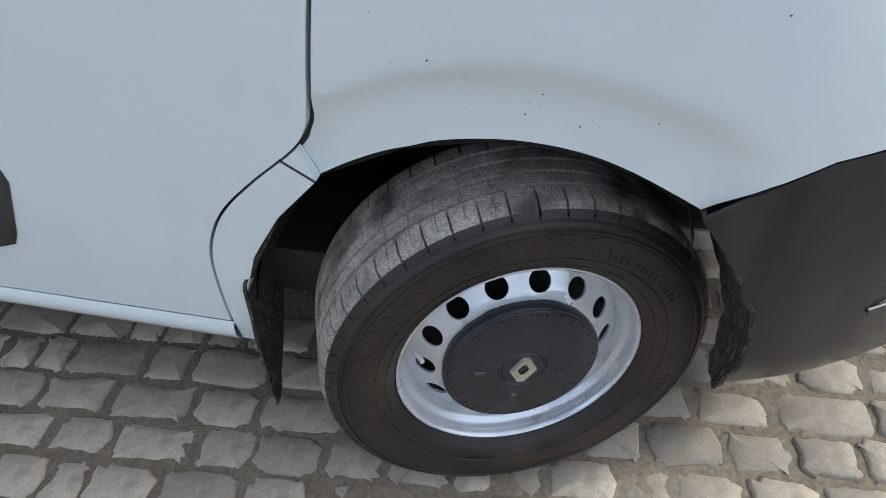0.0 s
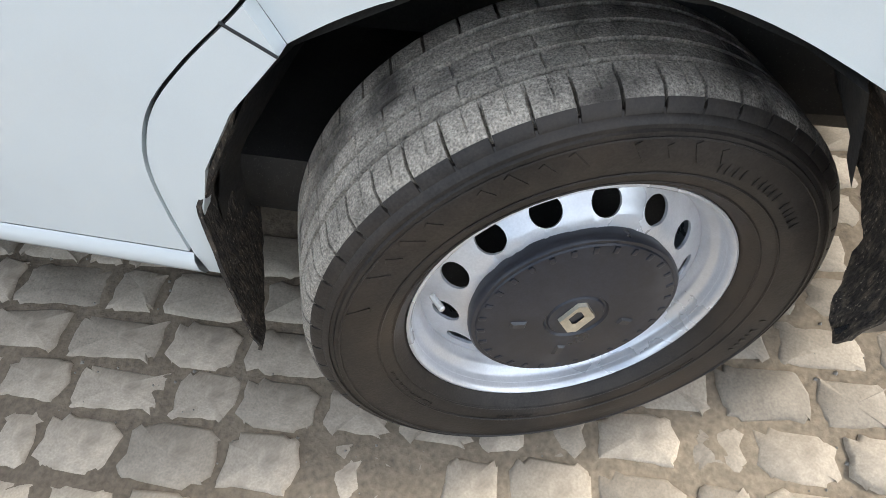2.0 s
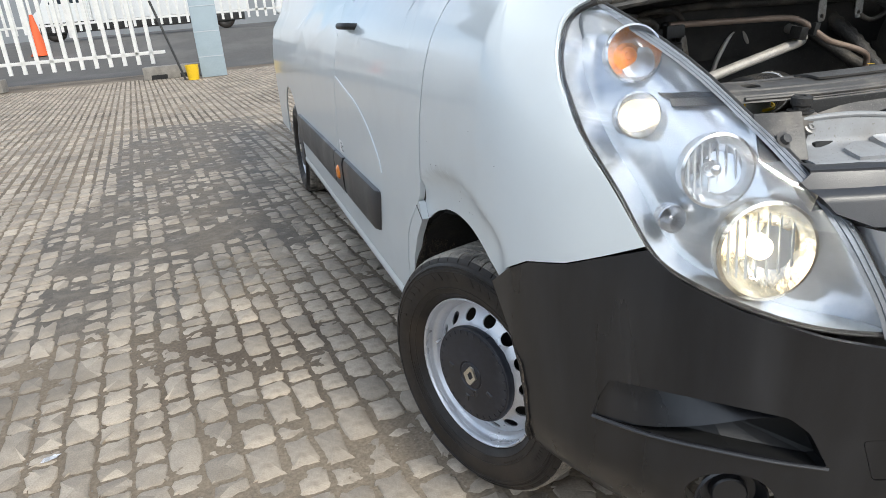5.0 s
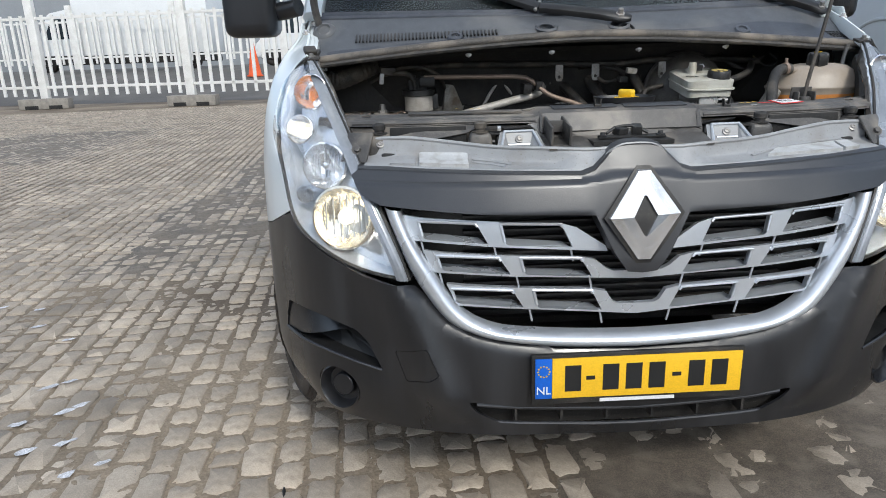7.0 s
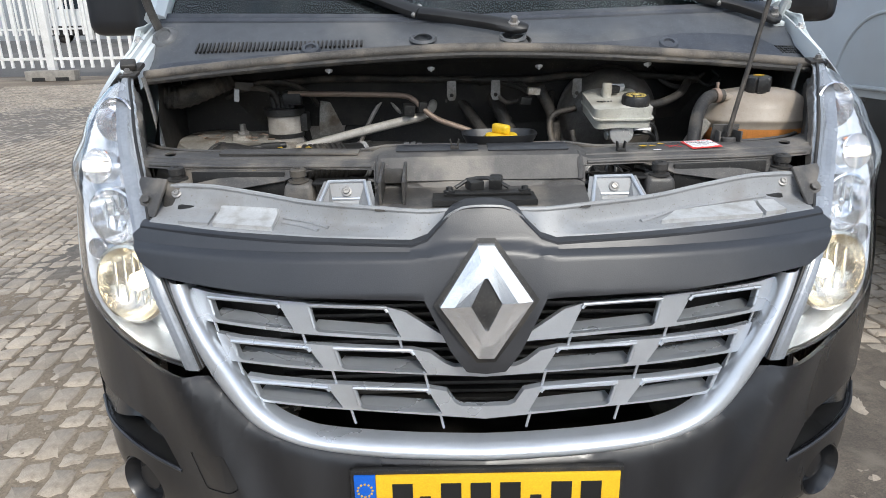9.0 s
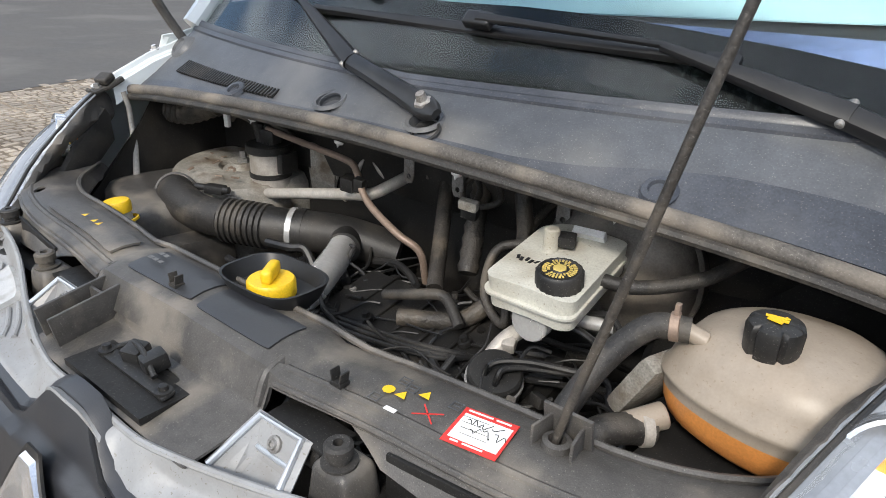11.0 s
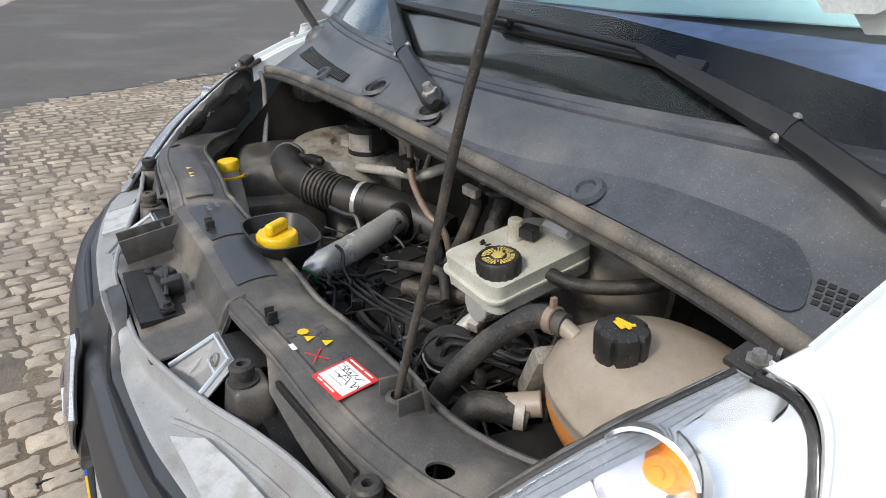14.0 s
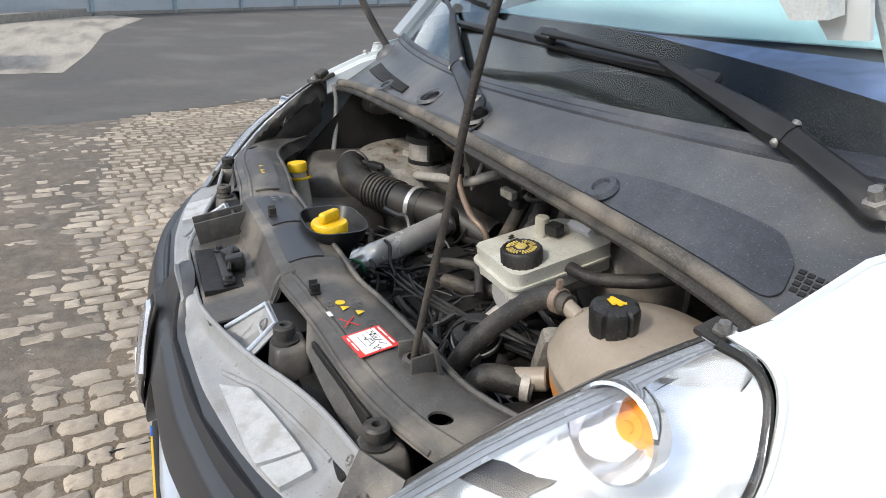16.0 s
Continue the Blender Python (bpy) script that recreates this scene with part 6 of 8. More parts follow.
carrier = part("front_panel", sheet([(-0.665, 0), (0.665, 0), (0.665, 1), (-0.665, 1)], carrier_pt, 0.0125, 0.04, 0.004, (), (0, -0.5, 1)), CARRIER, van, "dusty silver panel behind the grille")
bm = bmesh.new()
tube(bm, [carrier_pt(x, 1.0) + Vector((0, 0.001, 0.001)) for x in [-0.66 + 1.32 * k / 22 for k in range(23)]], 0.005, 8, 2)
part("panel_edge", bm, CARRIER, carrier)
for sg in (-1, 1):
    # hat-shaped bracket: a flanged frame, its sloping cheeks, a recessed plate with a bolt and a ledge
    P = {n: Vector((sg * x, y, z)) for n, (x, y, z) in dict(A=(0.214, 0.131, 1.032), B=(0.232, 0.196, 1.074), C=(0.304, 0.197, 1.074), D=(0.318, 0.150, 1.040), a=(0.240, 0.122, 0.998), b=(0.244, 0.176, 1.034), c=(0.294, 0.176, 1.034), d=(0.298, 0.126, 1.002), A0=(0.202, 0.134, 1.030), B0=(0.221, 0.203, 1.075), C0=(0.315, 0.204, 1.075), D0=(0.330, 0.154, 1.038)).items()}
    bm = bmesh.new()
    V_ = {n: bm.verts.new(p) for n, p in P.items()}
    for quad in ("A0 B0 B A", "B0 C0 C B", "C0 D0 D C", "A B b a", "B C c b", "C D d c", "a b c d"):
        bm.faces.new([V_[n] for n in quad.split()])
    bmesh.ops.recalc_face_normals(bm, faces=bm.faces)
    bm.normal_update()
    if V_["b"].link_faces[0].normal.z < 0:
        bmesh.ops.reverse_faces(bm, faces=bm.faces)
    thicken(bm, 0.003)
    br = part("bracket", bm, CARRIER, carrier, "silver hat-shaped bracket", smooth=0)
    bm = bmesh.new()
    tube(bm, [P[n] + Vector((0, 0, 0.002)) for n in "ABCD"], 0.0042, 8, curve=False)
    tube(bm, [P["b"].lerp(P["B"], 0.25), P["c"].lerp(P["C"], 0.25)], 0.0035, 8, curve=False)
    part("bracket_edge", bm, SILVER, br)
    for q, d in (((sg * 0.268, 0.186, 1.058), (0, -0.85, 0.5)), ((sg * 0.625, 0.226, 1.052), (0, -0.8, 0.6))):
        bm = bmesh.new()
        lathe(bm, [(0, 0.004), (0.003, 0.004), (0.0035, 0.006), (0.0055, 0.006), (0.007, 0.003), (0.0105, 0.002), (0.0105, -0.004)], axis_at(q, d), 14)
        part("bolt", bm, STEEL, br if q[1] < 0.2 else carrier)
    # raised pads and ribs of the pressing
    pads = (([(0.404, 0.22), (0.525, 0.20), (0.525, 0.80), (0.404, 0.84)], 0.010, SILVER_PAD), ([(0.535, 0.20), (0.600, 0.16), (0.592, 0.55), (0.560, 0.72), (0.535, 0.66)], 0.007, CARRIER)) if sg < 0 else (([(0.340, 0.36), (0.543, 0.12), (0.549, 0.62), (0.378, 0.68)], 0.009, SILVER_PAD), ([(0.552, 0.14), (0.598, 0.14), (0.590, 0.58), (0.555, 0.62)], 0.010, SILVER_PAD))
    for o_, dz, m_p in pads:
        o2 = rounded([(sg * x, v) for x, v in o_], 0.014)
        part("pressed_pad", sheet(o2, lambda x, v, d=dz: carrier_pt(x, v) + Vector((0, -0.55 * d, 0.8 * d)), 0.02, 0.08, 0.011, (), (0, -0.5, 1)), m_p, carrier, "flat pressed pad")
    for run in (((0.392, 0.74), (0.34, 0.70), (0.297, 0.52)), ((0.392, 0.58), (0.345, 0.50), (0.315, 0.34)), ((0.560, 0.22), (0.572, 0.62))) if sg < 0 else (((0.305, 0.52), (0.345, 0.66), (0.389, 0.76), (0.49, 0.76), (0.585, 0.78)),):
        bm = bmesh.new()
        tube(bm, [carrier_pt(sg * x, v) + Vector((0, 0, 0.001)) for x, v in run], 0.0042, 8, 5)
        part("pressed_rib", bm, CARRIER, carrier)
    bm = bmesh.new()
    box(bm, (sg * 0.685, 0.225, 1.045), (0.075, 0.006, 0.085), (-35, 0, sg * 25), bev=0.002)
    lathe(bm, [(0, 0.008), (0.008, 0.007), (0.009, 0.0), (0.015, 0.0), (0.015, -0.003)], axis_at((sg * 0.685, 0.215, 1.042), (0, -0.8, 0.55)), 8)
    part("corner_plate", bm, BAYP, van, "dusty corner plate with a bolt")

# ---- black crossmember over the radiator ----
sl_f = cubic([0.0, 0.20, 0.36, 0.50, 0.62, 0.72, 0.80], [0.232, 0.228, 0.246, 0.254, 0.272, 0.305, 0.36])
sl_r = cubic([0.0, 0.20, 0.36, 0.50, 0.60, 0.68, 0.75, 0.81], [0.342, 0.342, 0.360, 0.372, 0.378, 0.405, 0.455, 0.53])


def slam(x, v, dz=0.0):
    ax = abs(x)
    y = sl_f(ax) + (sl_r(ax) - sl_f(ax)) * v
    z = 1.106 + 0.012 * math.sin(math.pi * min(1, max(0, v))) + dz
    if ax < 0.205:
        z += 0.010
    if v < 0:
        z -= 0.045 * min(1.0, -v / 0.18)
    if v > 1:
        z -= 0.03 * min(1.0, (v - 1) / 0.12)
    return Vector((x, y, z))


member = part("crossmember", sheet([(-0.80, -0.05), (-0.215, -0.05), (-0.215, -0.18), (0.215, -0.18), (0.215, -0.05), (0.80, -0.05), (0.80, 1.12), (-0.80, 1.12)], slam, 0.025, 0.09, 0.004, [circle(0.665, 0.32, 0.014, 16, 0.11), circle(-0.665, 0.32, 0.014, 16, 0.11)], (0, 0, 1)), BAYP, van, "dusty black plastic crossmember over the radiator")
bm = bmesh.new()
tube(bm, [slam(x, 1.0, 0.004) for x in [-0.79 + 1.58 * k / 24 for k in range(25)]], 0.005, 6, 2)
part("member_rib", bm, BAYP, member)
for sg in (-1, 1):
    bm = bmesh.new()
    tube(bm, [slam(sg * x, 0.17, -0.0035) for x in (0.22, 0.30, 0.40, 0.50, 0.58, 0.66, 0.72)], 0.0065, 8, 3)
    part("member_rib", bm, BAYP, member)
    bm = bmesh.new()
    tube(bm, [slam(sg * x, -0.03, 0.001) for x in (0.22, 0.30, 0.40, 0.50, 0.60, 0.70)], 0.004, 8, 3)
    part("member_rib", bm, BAYP, member)
    # sloping skirt under the front edge
    part("member_skirt", sheet([(sg * 0.34, 0), (sg * 0.625, 0), (sg * 0.61, 1), (sg * 0.40, 1)], lambda x, v: slam(x, -0.04) + Vector((0, -0.020 * v, -0.004 - v * (0.012 + 0.16 * max(0.0, abs(x) - 0.36)))), 0.04, 0.25, 0.003, (), (0, -1, 0.5)), BAYP, member)
for x in (-0.205, 0.205):
    bm = bmesh.new()
    tube(bm, [slam(x, v, 0.0) for v in (-0.15, 0.0, 0.3, 0.6, 0.9, 1.05)], 0.007, 8, 3)
    part("member_rib", bm, BAYP, member)
for x0, x1, v0, v1, dz, m in ((-0.17, 0.0, 0.18, 0.80, 0.003, TRIM), (0.02, 0.185, 0.15, 0.72, 0.003, TRIM), (-0.55, -0.25, 0.25, 0.75, 0.006, BAYP)):
    part("raised_panel", sheet(rounded([(x0, v0), (x1, v0), (x1, v1), (x0, v1)], 0.02), lambda x, v, d=dz: slam(x, v, d), 0.03, 0.2, 0.004, (), (0, 0, 1)), m, member, "smoother raised panel")
for x, v in ((-0.049, 0.28), (0.297, 0.22)):
    bm = bmesh.new()
    p = slam(x, v)
    for dx in (-0.007, 0.007):
        box(bm, (p.x + dx, p.y, p.z + 0.011), (0.003, 0.014, 0.020), (0, dx * 1500, 0), bev=0.001)
    box(bm, (p.x, p.y, p.z + 0.004), (0.018, 0.016, 0.006), bev=0.001)
    part("clip", bm, BLACK, member, "small black cable clip")
# warning marks and the red service label
for dx, dy, c, w, n_s in ((0.351, 0.39, YELLOW, 0.013, 18), (0.370, 0.385, YELLOW, 0.015, 3), (0.392, 0.52, YELLOW, 0.015, 3)):
    bm = bmesh.new()
    p = slam(dx, dy, 0.0025)
    lathe(bm, [(w * 0.6, 0.0), (0, 0.0005)], Matrix.Translation(p) @ rot(0, 0, 90), n_s)
    part("warning_mark", bm, c, member)
for dx, dy in ((0.346, 0.24), (0.372, 0.53), (0.355, 0.60), (0.430, 0.57)):
    for ox, oy, sx, sy in ((0, 0.0065, 0.014, 0.0012), (0, -0.0065, 0.014, 0.0012), (0.0065, 0, 0.0012, 0.014), (-0.0065, 0, 0.0012, 0.014), (0, 0, 0.008, 0.0012)):
        bm = bmesh.new()
        box(bm, slam(dx, dy, 0.0025) + Vector((ox, oy, 0)), (sx, sy, 0.0006), (0, 0, 6))
        part("outline_mark", bm, COWL, member)
for x0, x1, a in ((-0.42, -0.40, 0), (-0.38, -0.36, 0), (-0.36, -0.345, 0)):
    bm = bmesh.new()
    lathe(bm, [(0.008, 0), (0, 0.0005)], Matrix.Translation(slam(x0, 0.45, 0.012)) @ rot(0, 0, 90), 3)
    part("warning_mark", bm, YELLOW, member)
for a in (38, -38):
    bm = bmesh.new()
    p = slam(0.414, 0.31, 0.003)
    box(bm, p, (0.036, 0.0018, 0.0006), (0, 0, a))
    part("red_cross", bm, RED, member)
bm = bmesh.new()
box(bm, slam(0.374, 0.175, 0.003), (0.016, 0.007, 0.0006), (0, 0, 4), bev=0.0002)
part("white_mark", bm, WHITE, member)
for k in range(5):
    bm = bmesh.new()
    box(bm, slam(-0.15 + 0.014 * (k % 3), 0.45 + 0.16 * (k // 3), 0.0085), (0.010, 0.007, 0.0006))
    part("white_mark", bm, COWL, member)
LAB = Matrix.Translation((0.4765, 0.297, 1.1195)) @ rot(5, -2, 7)
lab = part("service_label", (lambda b: (box(b, (0, 0, 0), (0.066, 0.058, 0.0012), bev=0.0004), b)[1])(bmesh.new()), RED, van, "red and white handwritten service label", m=LAB)
bm = bmesh.new()
box(bm, (0.001, -0.001, 0.001), (0.058, 0.040, 0.0008))
part("label_field", bm, WHITE, lab, m=LAB)
for k, (dx, dy, w) in enumerate(((-0.012, 0.0245, 0.030), (0.016, 0.0245, 0.018), (-0.018, -0.0245, 0.010), (0.004, -0.0245, 0.024))):
    bm = bmesh.new()
    box(bm, (dx, dy, 0.0012), (w, 0.0022, 0.0006))
    part("print_bar", bm, WHITE, lab, m=LAB)
pen = random.Random(3)
for k in range(6):
    bm = bmesh.new()
    x0_, y0_ = -0.020 + 0.007 * k, 0.010 - 0.012 * (k % 2)
    tube(bm, [(x0_ + 0.0035 * j + pen.uniform(-0.002, 0.002), y0_ + pen.uniform(-0.006, 0.006), 0.0016) for j in range(5)], 0.0005, 5, 4)
    part("writing_stroke", bm, INK, lab, m=LAB)
for k in range(4):
    bm = bmesh.new()
    box(bm, (-0.012 + 0.003 * k, 0.014 - 0.0085 * k, 0.0015), (0.032, 0.0005, 0.0004))
    part("ruled_line", bm, BAYP, lab, m=LAB)

# tray with the bonnet lock
def tray(x, v):
    return Vector((x, 0.105 + 0.125 * v, 1.040 + 0.022 * v + (0.045 * max(0, v - 0.85) / 0.15)))


lk = part("lock_tray", sheet(rounded([(-0.205, 0), (0.205, 0), (0.215, 1), (-0.215, 1)], 0.02), tray, 0.05, 0.1, 0.004, [rounded([(-0.045, 0.42), (0.07, 0.42), (0.07, 0.68), (-0.045, 0.68)], 0.04)], (0, 0, 1)), BAYP, van, "dusty tray with the bonnet lock")
bm = bmesh.new()
box(bm, (0.005, 0.160, 1.048), (0.20, 0.10, 0.01))
part("tray_floor", bm, DARK, lk)
bm = bmesh.new()
box(bm, (0.012, 0.155, 1.058), (0.17, 0.020, 0.006), (10, 0, 0), bev=0.002)
box(bm, (-0.012, 0.172, 1.070), (0.030, 0.030, 0.022), (10, 0, 20), bev=0.004)
box(bm, (0.030, 0.175, 1.072), (0.026, 0.034, 0.026), (10, 0, -10), bev=0.005)
tube(bm, [(-0.05, 0.165, 1.066), (-0.02, 0.175, 1.080), (0.02, 0.168, 1.082), (0.055, 0.16, 1.066)], 0.004, 8)
for x in (-0.062, 0.085):
    lathe(bm, [(0, 0.010), (0.006, 0.009), (0.007, 0.003), (0.012, 0.002), (0.012, -0.003)], axis_at((x, 0.155, 1.061), (0, 0, 1)), 10)
part("bonnet_lock", bm, BLACK, lk, "black bonnet lock")
bm = bmesh.new()
for x in (-0.195, -0.150):
    box(bm, (x, 0.175, 1.075), (0.006, 0.11, 0.05), (10, 0, 0), bev=0.002)
box(bm, (-0.172, 0.200, 1.085), (0.045, 0.006, 0.03), bev=0.002)
box(bm, (-0.172, 0.165, 1.040), (0.042, 0.07, 0.012))
part("duct_frame", bm, BAYP, lk)
# rubber stops on their towers, and near-black boxes standing for the shaded gaps
for x, y in ((0.361, 0.202), (0.632, 0.255), (-0.366, 0.205), (-0.627, 0.247)):
    bm = bmesh.new()
    vs = box(bm, (x, y + 0.006, 1.045), (0.066, 0.060, 0.062), (0, 0, 0), bev=0.012, seg=3)
    for v_ in vs:
        k_ = max(0.0, (v_.co.z - 1.045) / 0.031)
        v_.co.x, v_.co.y = x + (v_.co.x - x) * (1 - 0.25 * k_), y + 0.006 + (v_.co.y - y - 0.006) * (1 - 0.2 * k_)
    tw = part("stop_tower", bm, BAYP, van, "plastic tower with a rubber stop")
    bm = bmesh.new()
    lathe(bm, [(0.021, 0.0), (0.021, 0.003), (0.013, 0.004), (0.013, 0.010), (0.0165, 0.012), (0.0165, 0.024), (0.013, 0.027), (0.006, 0.027), (0.005, 0.018), (0, 0.018)], axis_at((x, y, 1.076), (0, -0.05, 1)), 24)
    part("rubber_stop", bm, RUBBER, tw, "black rubber stop")
for sg in (-1, 1):
    bm = bmesh.new()
    box(bm, (sg * 0.50, 0.245, 1.060), (0.20, 0.006, 0.06), (0, 0, sg * 6), bev=0.002)
    box(bm, (sg * 0.50, 0.235, 0.985), (0.28, 0.10, 0.006))
    box(bm, (sg * 0.285, 0.225, 1.070), (0.11, 0.05, 0.006), (0, 0, 0), bev=0.002)
    cyl(bm, (sg * 0.255, 0.215, 1.05), (sg * 0.325, 0.215, 1.05), 0.018)
    part("front_baffle", bm, DARK, van, "plastic baffle, near-black for the shaded gaps")

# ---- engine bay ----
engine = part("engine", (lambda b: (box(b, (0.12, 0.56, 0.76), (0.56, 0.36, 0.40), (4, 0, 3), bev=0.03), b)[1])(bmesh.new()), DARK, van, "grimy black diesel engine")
part("engine_cover", (lambda b: (box(b, (0.10, 0.60, 0.965), (0.34, 0.22, 0.05), (6, 0, 4), bev=0.015), b)[1])(bmesh.new()), BLACK, engine)
for k in range(5):
    bm = bmesh.new()
    box(bm, (0.0 + 0.055 * k, 0.60, 0.993), (0.006, 0.19, 0.006), (6, 0, 4), bev=0.002)
    part("cover_rib", bm, BLACK, engine)
for k in range(3):
    bm = bmesh.new()
    tube(bm, [(-0.03 + 0.012 * k, 0.50 + 0.012 * k, 0.985), (0.06, 0.485 + 0.014 * k, 1.000), (0.16, 0.495 + 0.014 * k, 1.005), (0.24, 0.53 + 0.012 * k, 1.000), (0.27, 0.58, 0.99)], 0.0045, 8, 5)
    part("fuel_line", bm, CLEAN_RUB, engine)
rnd = random.Random(7)
for k in range(190):
    x, y, z = rnd.uniform(-0.2, 0.48), rnd.uniform(0.40, 0.74), rnd.uniform(0.945, 1.01)
    d = Vector((rnd.uniform(-1, 1), rnd.uniform(-0.6, 0.6), rnd.uniform(-0.25, 0.2))).normalized()
    pts, p = [], Vector((x, y, z))
    for j in range(5):
        pts.append(p.copy())
        p += d * rnd.uniform(0.025, 0.055)
        d = (d + Vector((rnd.uniform(-0.7, 0.7), rnd.uniform(-0.7, 0.7), rnd.uniform(-0.45, 0.3)))).normalized()
        p.z = max(0.94, min(p.z, 1.04))
    bm = bmesh.new()
    tube(bm, pts, rnd.choice((0.002, 0.003, 0.004, 0.006, 0.008)), 7, 4)
    part("cable", bm, rnd.choice((BLACK, CLEAN_RUB, CLEAN_RUB, CLEAN_RUB, CLEAN_RUB, DARK, CLEAN_RUB, BLACK)), engine)
for k in range(60):
    bm = bmesh.new()
    c = (rnd.uniform(-0.15, 0.46), rnd.uniform(0.42, 0.72), rnd.uniform(0.95, 1.0))
    if k % 3:
        box(bm, c, (rnd.uniform(0.012, 0.04), rnd.uniform(0.012, 0.03), rnd.uniform(0.012, 0.03)), (rnd.uniform(-20, 20), rnd.uniform(-20, 20), rnd.uniform(0, 90)), bev=0.004)
    else:
        lathe(bm, [(0, 0.012), (0.007, 0.011), (0.008, 0.003), (0.013, 0.002), (0.013, -0.006)], axis_at(c, (rnd.uniform(-0.4, 0.4), -0.2, 1)), 8)
    part("fitting", bm, rnd.choice((BLACK, DARK, BLACK, DARK, CLEAN_RUB, STEEL)), engine)
# air filter housing, intake hose
bm = bmesh.new()
box(bm, (-0.69, 0.60, 0.99), (0.26, 0.24, 0.14), (0, 4, -12), bev=0.045, seg=3)
box(bm, (-0.66, 0.56, 0.93), (0.30, 0.26, 0.10), (0, 2, -12), bev=0.02)
part("air_filter", bm, BAYP, van, "black air filter housing")
bm = bmesh.new()
tube(bm, [(-0.67, 0.625, 1.02), (-0.635, 0.60, 1.05), (-0.58, 0.585, 1.045), (-0.51, 0.585, 1.035), (-0.43, 0.60, 1.036)], lambda f: 0.044 - 0.002 * f, 20, 6)
hose = part("intake_hose", bm, RUBBER, van, "black intake hose with bellows")
bm = bmesh.new()
tube(bm, [(-0.435, 0.597, 1.036), (-0.335, 0.645, 1.033)], lambda f: 0.045, 20, curve=False)
part("hose_core", bm, RUBBER, hose)
for k in range(8):
    bm = bmesh.new()
    p = Vector((-0.43, 0.60, 1.036)).lerp(Vector((-0.345, 0.640, 1.033)), k / 7)
    dd = Vector((0.10, 0.048, -0.003))
    lathe(bm, [(0.044, -0.005), (0.050, -0.003), (0.050, 0.003), (0.044, 0.005)], axis_at(p, dd), 28)
    part("bellow", bm, RUBBER, hose)
bm = bmesh.new()
tube(bm, [(-0.34, 0.64, 1.033), (-0.27, 0.685, 1.03), (-0.20, 0.74, 1.02), (-0.10, 0.80, 0.99)], 0.046, 20)
part("hose_end", bm, BLACK, hose)
for q, m in (((-0.292, 0.672, 1.030), ALU), ((-0.275, 0.685, 1.029), BLACK), ((-0.645, 0.607, 1.046), BLACK)):
    bm = bmesh.new()
    lathe(bm, [(0.045, -0.007), (0.0495, -0.006), (0.0495, 0.006), (0.045, 0.007)], axis_at(q, (0.10, 0.062, -0.003) if q[0] > -0.5 else (0.6, -0.5, 0.3)), 28)
    part("hose_clamp", bm, m, hose, "metal hose clamp")
bm = bmesh.new()
box(bm, (-0.53, 0.64, 1.075), (0.05, 0.025, 0.02), (0, 0, 20), bev=0.004)
cyl(bm, (-0.58, 0.62, 1.075), (-0.49, 0.65, 1.078), 0.008)
part("sensor", bm, BLACK, hose, "air flow sensor plug")
# strut tower, dusty white, with its nut
bm = bmesh.new()
lathe(bm, [(0.20, -0.25), (0.185, -0.02), (0.17, 0.0), (0.11, 0.008), (0.06, 0.004), (0.05, -0.006), (0.03, -0.006), (0.026, 0.010), (0, 0.010)], axis_at((-0.65, 0.80, 1.075), (0.03, -0.06, 1)), 40)
tower = part("strut_tower", bm, TOWER, van, "dirty white suspension tower")
bm = bmesh.new()
lathe(bm, [(0, 0.03), (0.009, 0.03), (0.010, 0.012), (0.016, 0.010), (0.016, 0.0)], axis_at((-0.645, 0.80, 1.085), (0, 0, 1)), 6)
part("nut", bm, STEEL, tower)
for k in range(22):
    a, r = rnd.uniform(0, 6.28), rnd.uniform(0.05, 0.14)
    bm = bmesh.new()
    box(bm, (-0.65 + r * math.cos(a), 0.79 + r * math.sin(a), 1.086), (rnd.uniform(0.008, 0.02), rnd.uniform(0.004, 0.009), 0.002), (rnd.uniform(-20, 20), rnd.uniform(-20, 20), rnd.uniform(0, 180)))
    part("dry_leaf", bm, COPPER, tower)
bm = bmesh.new()
lathe(bm, [(0.20, -0.25), (0.185, -0.02), (0.17, 0.0), (0.11, 0.008), (0, 0.004)], axis_at((0.65, 0.82, 1.02), (-0.03, -0.06, 1)), 40)
part("strut_tower", bm, DARK, van, "dark suspension tower")
# fuel filter
filt = part("fuel_filter", (lambda b: (cyl(b, (-0.520, 0.79, 0.98), (-0.520, 0.79, 1.145), 0.048, 28), b)[1])(bmesh.new()), PIPE, van, "pale round fuel filter")
bm = bmesh.new()
cyl(bm, (-0.520, 0.79, 1.140), (-0.520, 0.79, 1.160), 0.056, 28)
for a in range(5):
    cyl(bm, (-0.545 + 0.012 * a, 0.785, 1.155), (-0.55 + 0.014 * a, 0.78, 1.195 + 0.012 * (a % 2)), 0.009, 10)
box(bm, (-0.49, 0.775, 1.185), (0.05, 0.03, 0.03), bev=0.004)
box(bm, (-0.465, 0.80, 1.12), (0.02, 0.05, 0.05), bev=0.004)
part("filter_head", bm, BLACK, filt)
bm = bmesh.new()
lathe(bm, [(0.045, -0.006), (0.0475, -0.005), (0.0475, 0.005), (0.045, 0.006)], axis_at((-0.520, 0.79, 1.085), (0, 0, 1)) @ Matrix.Scale(1.07, 4), 28)
part("filter_band", bm, BLACK, filt)
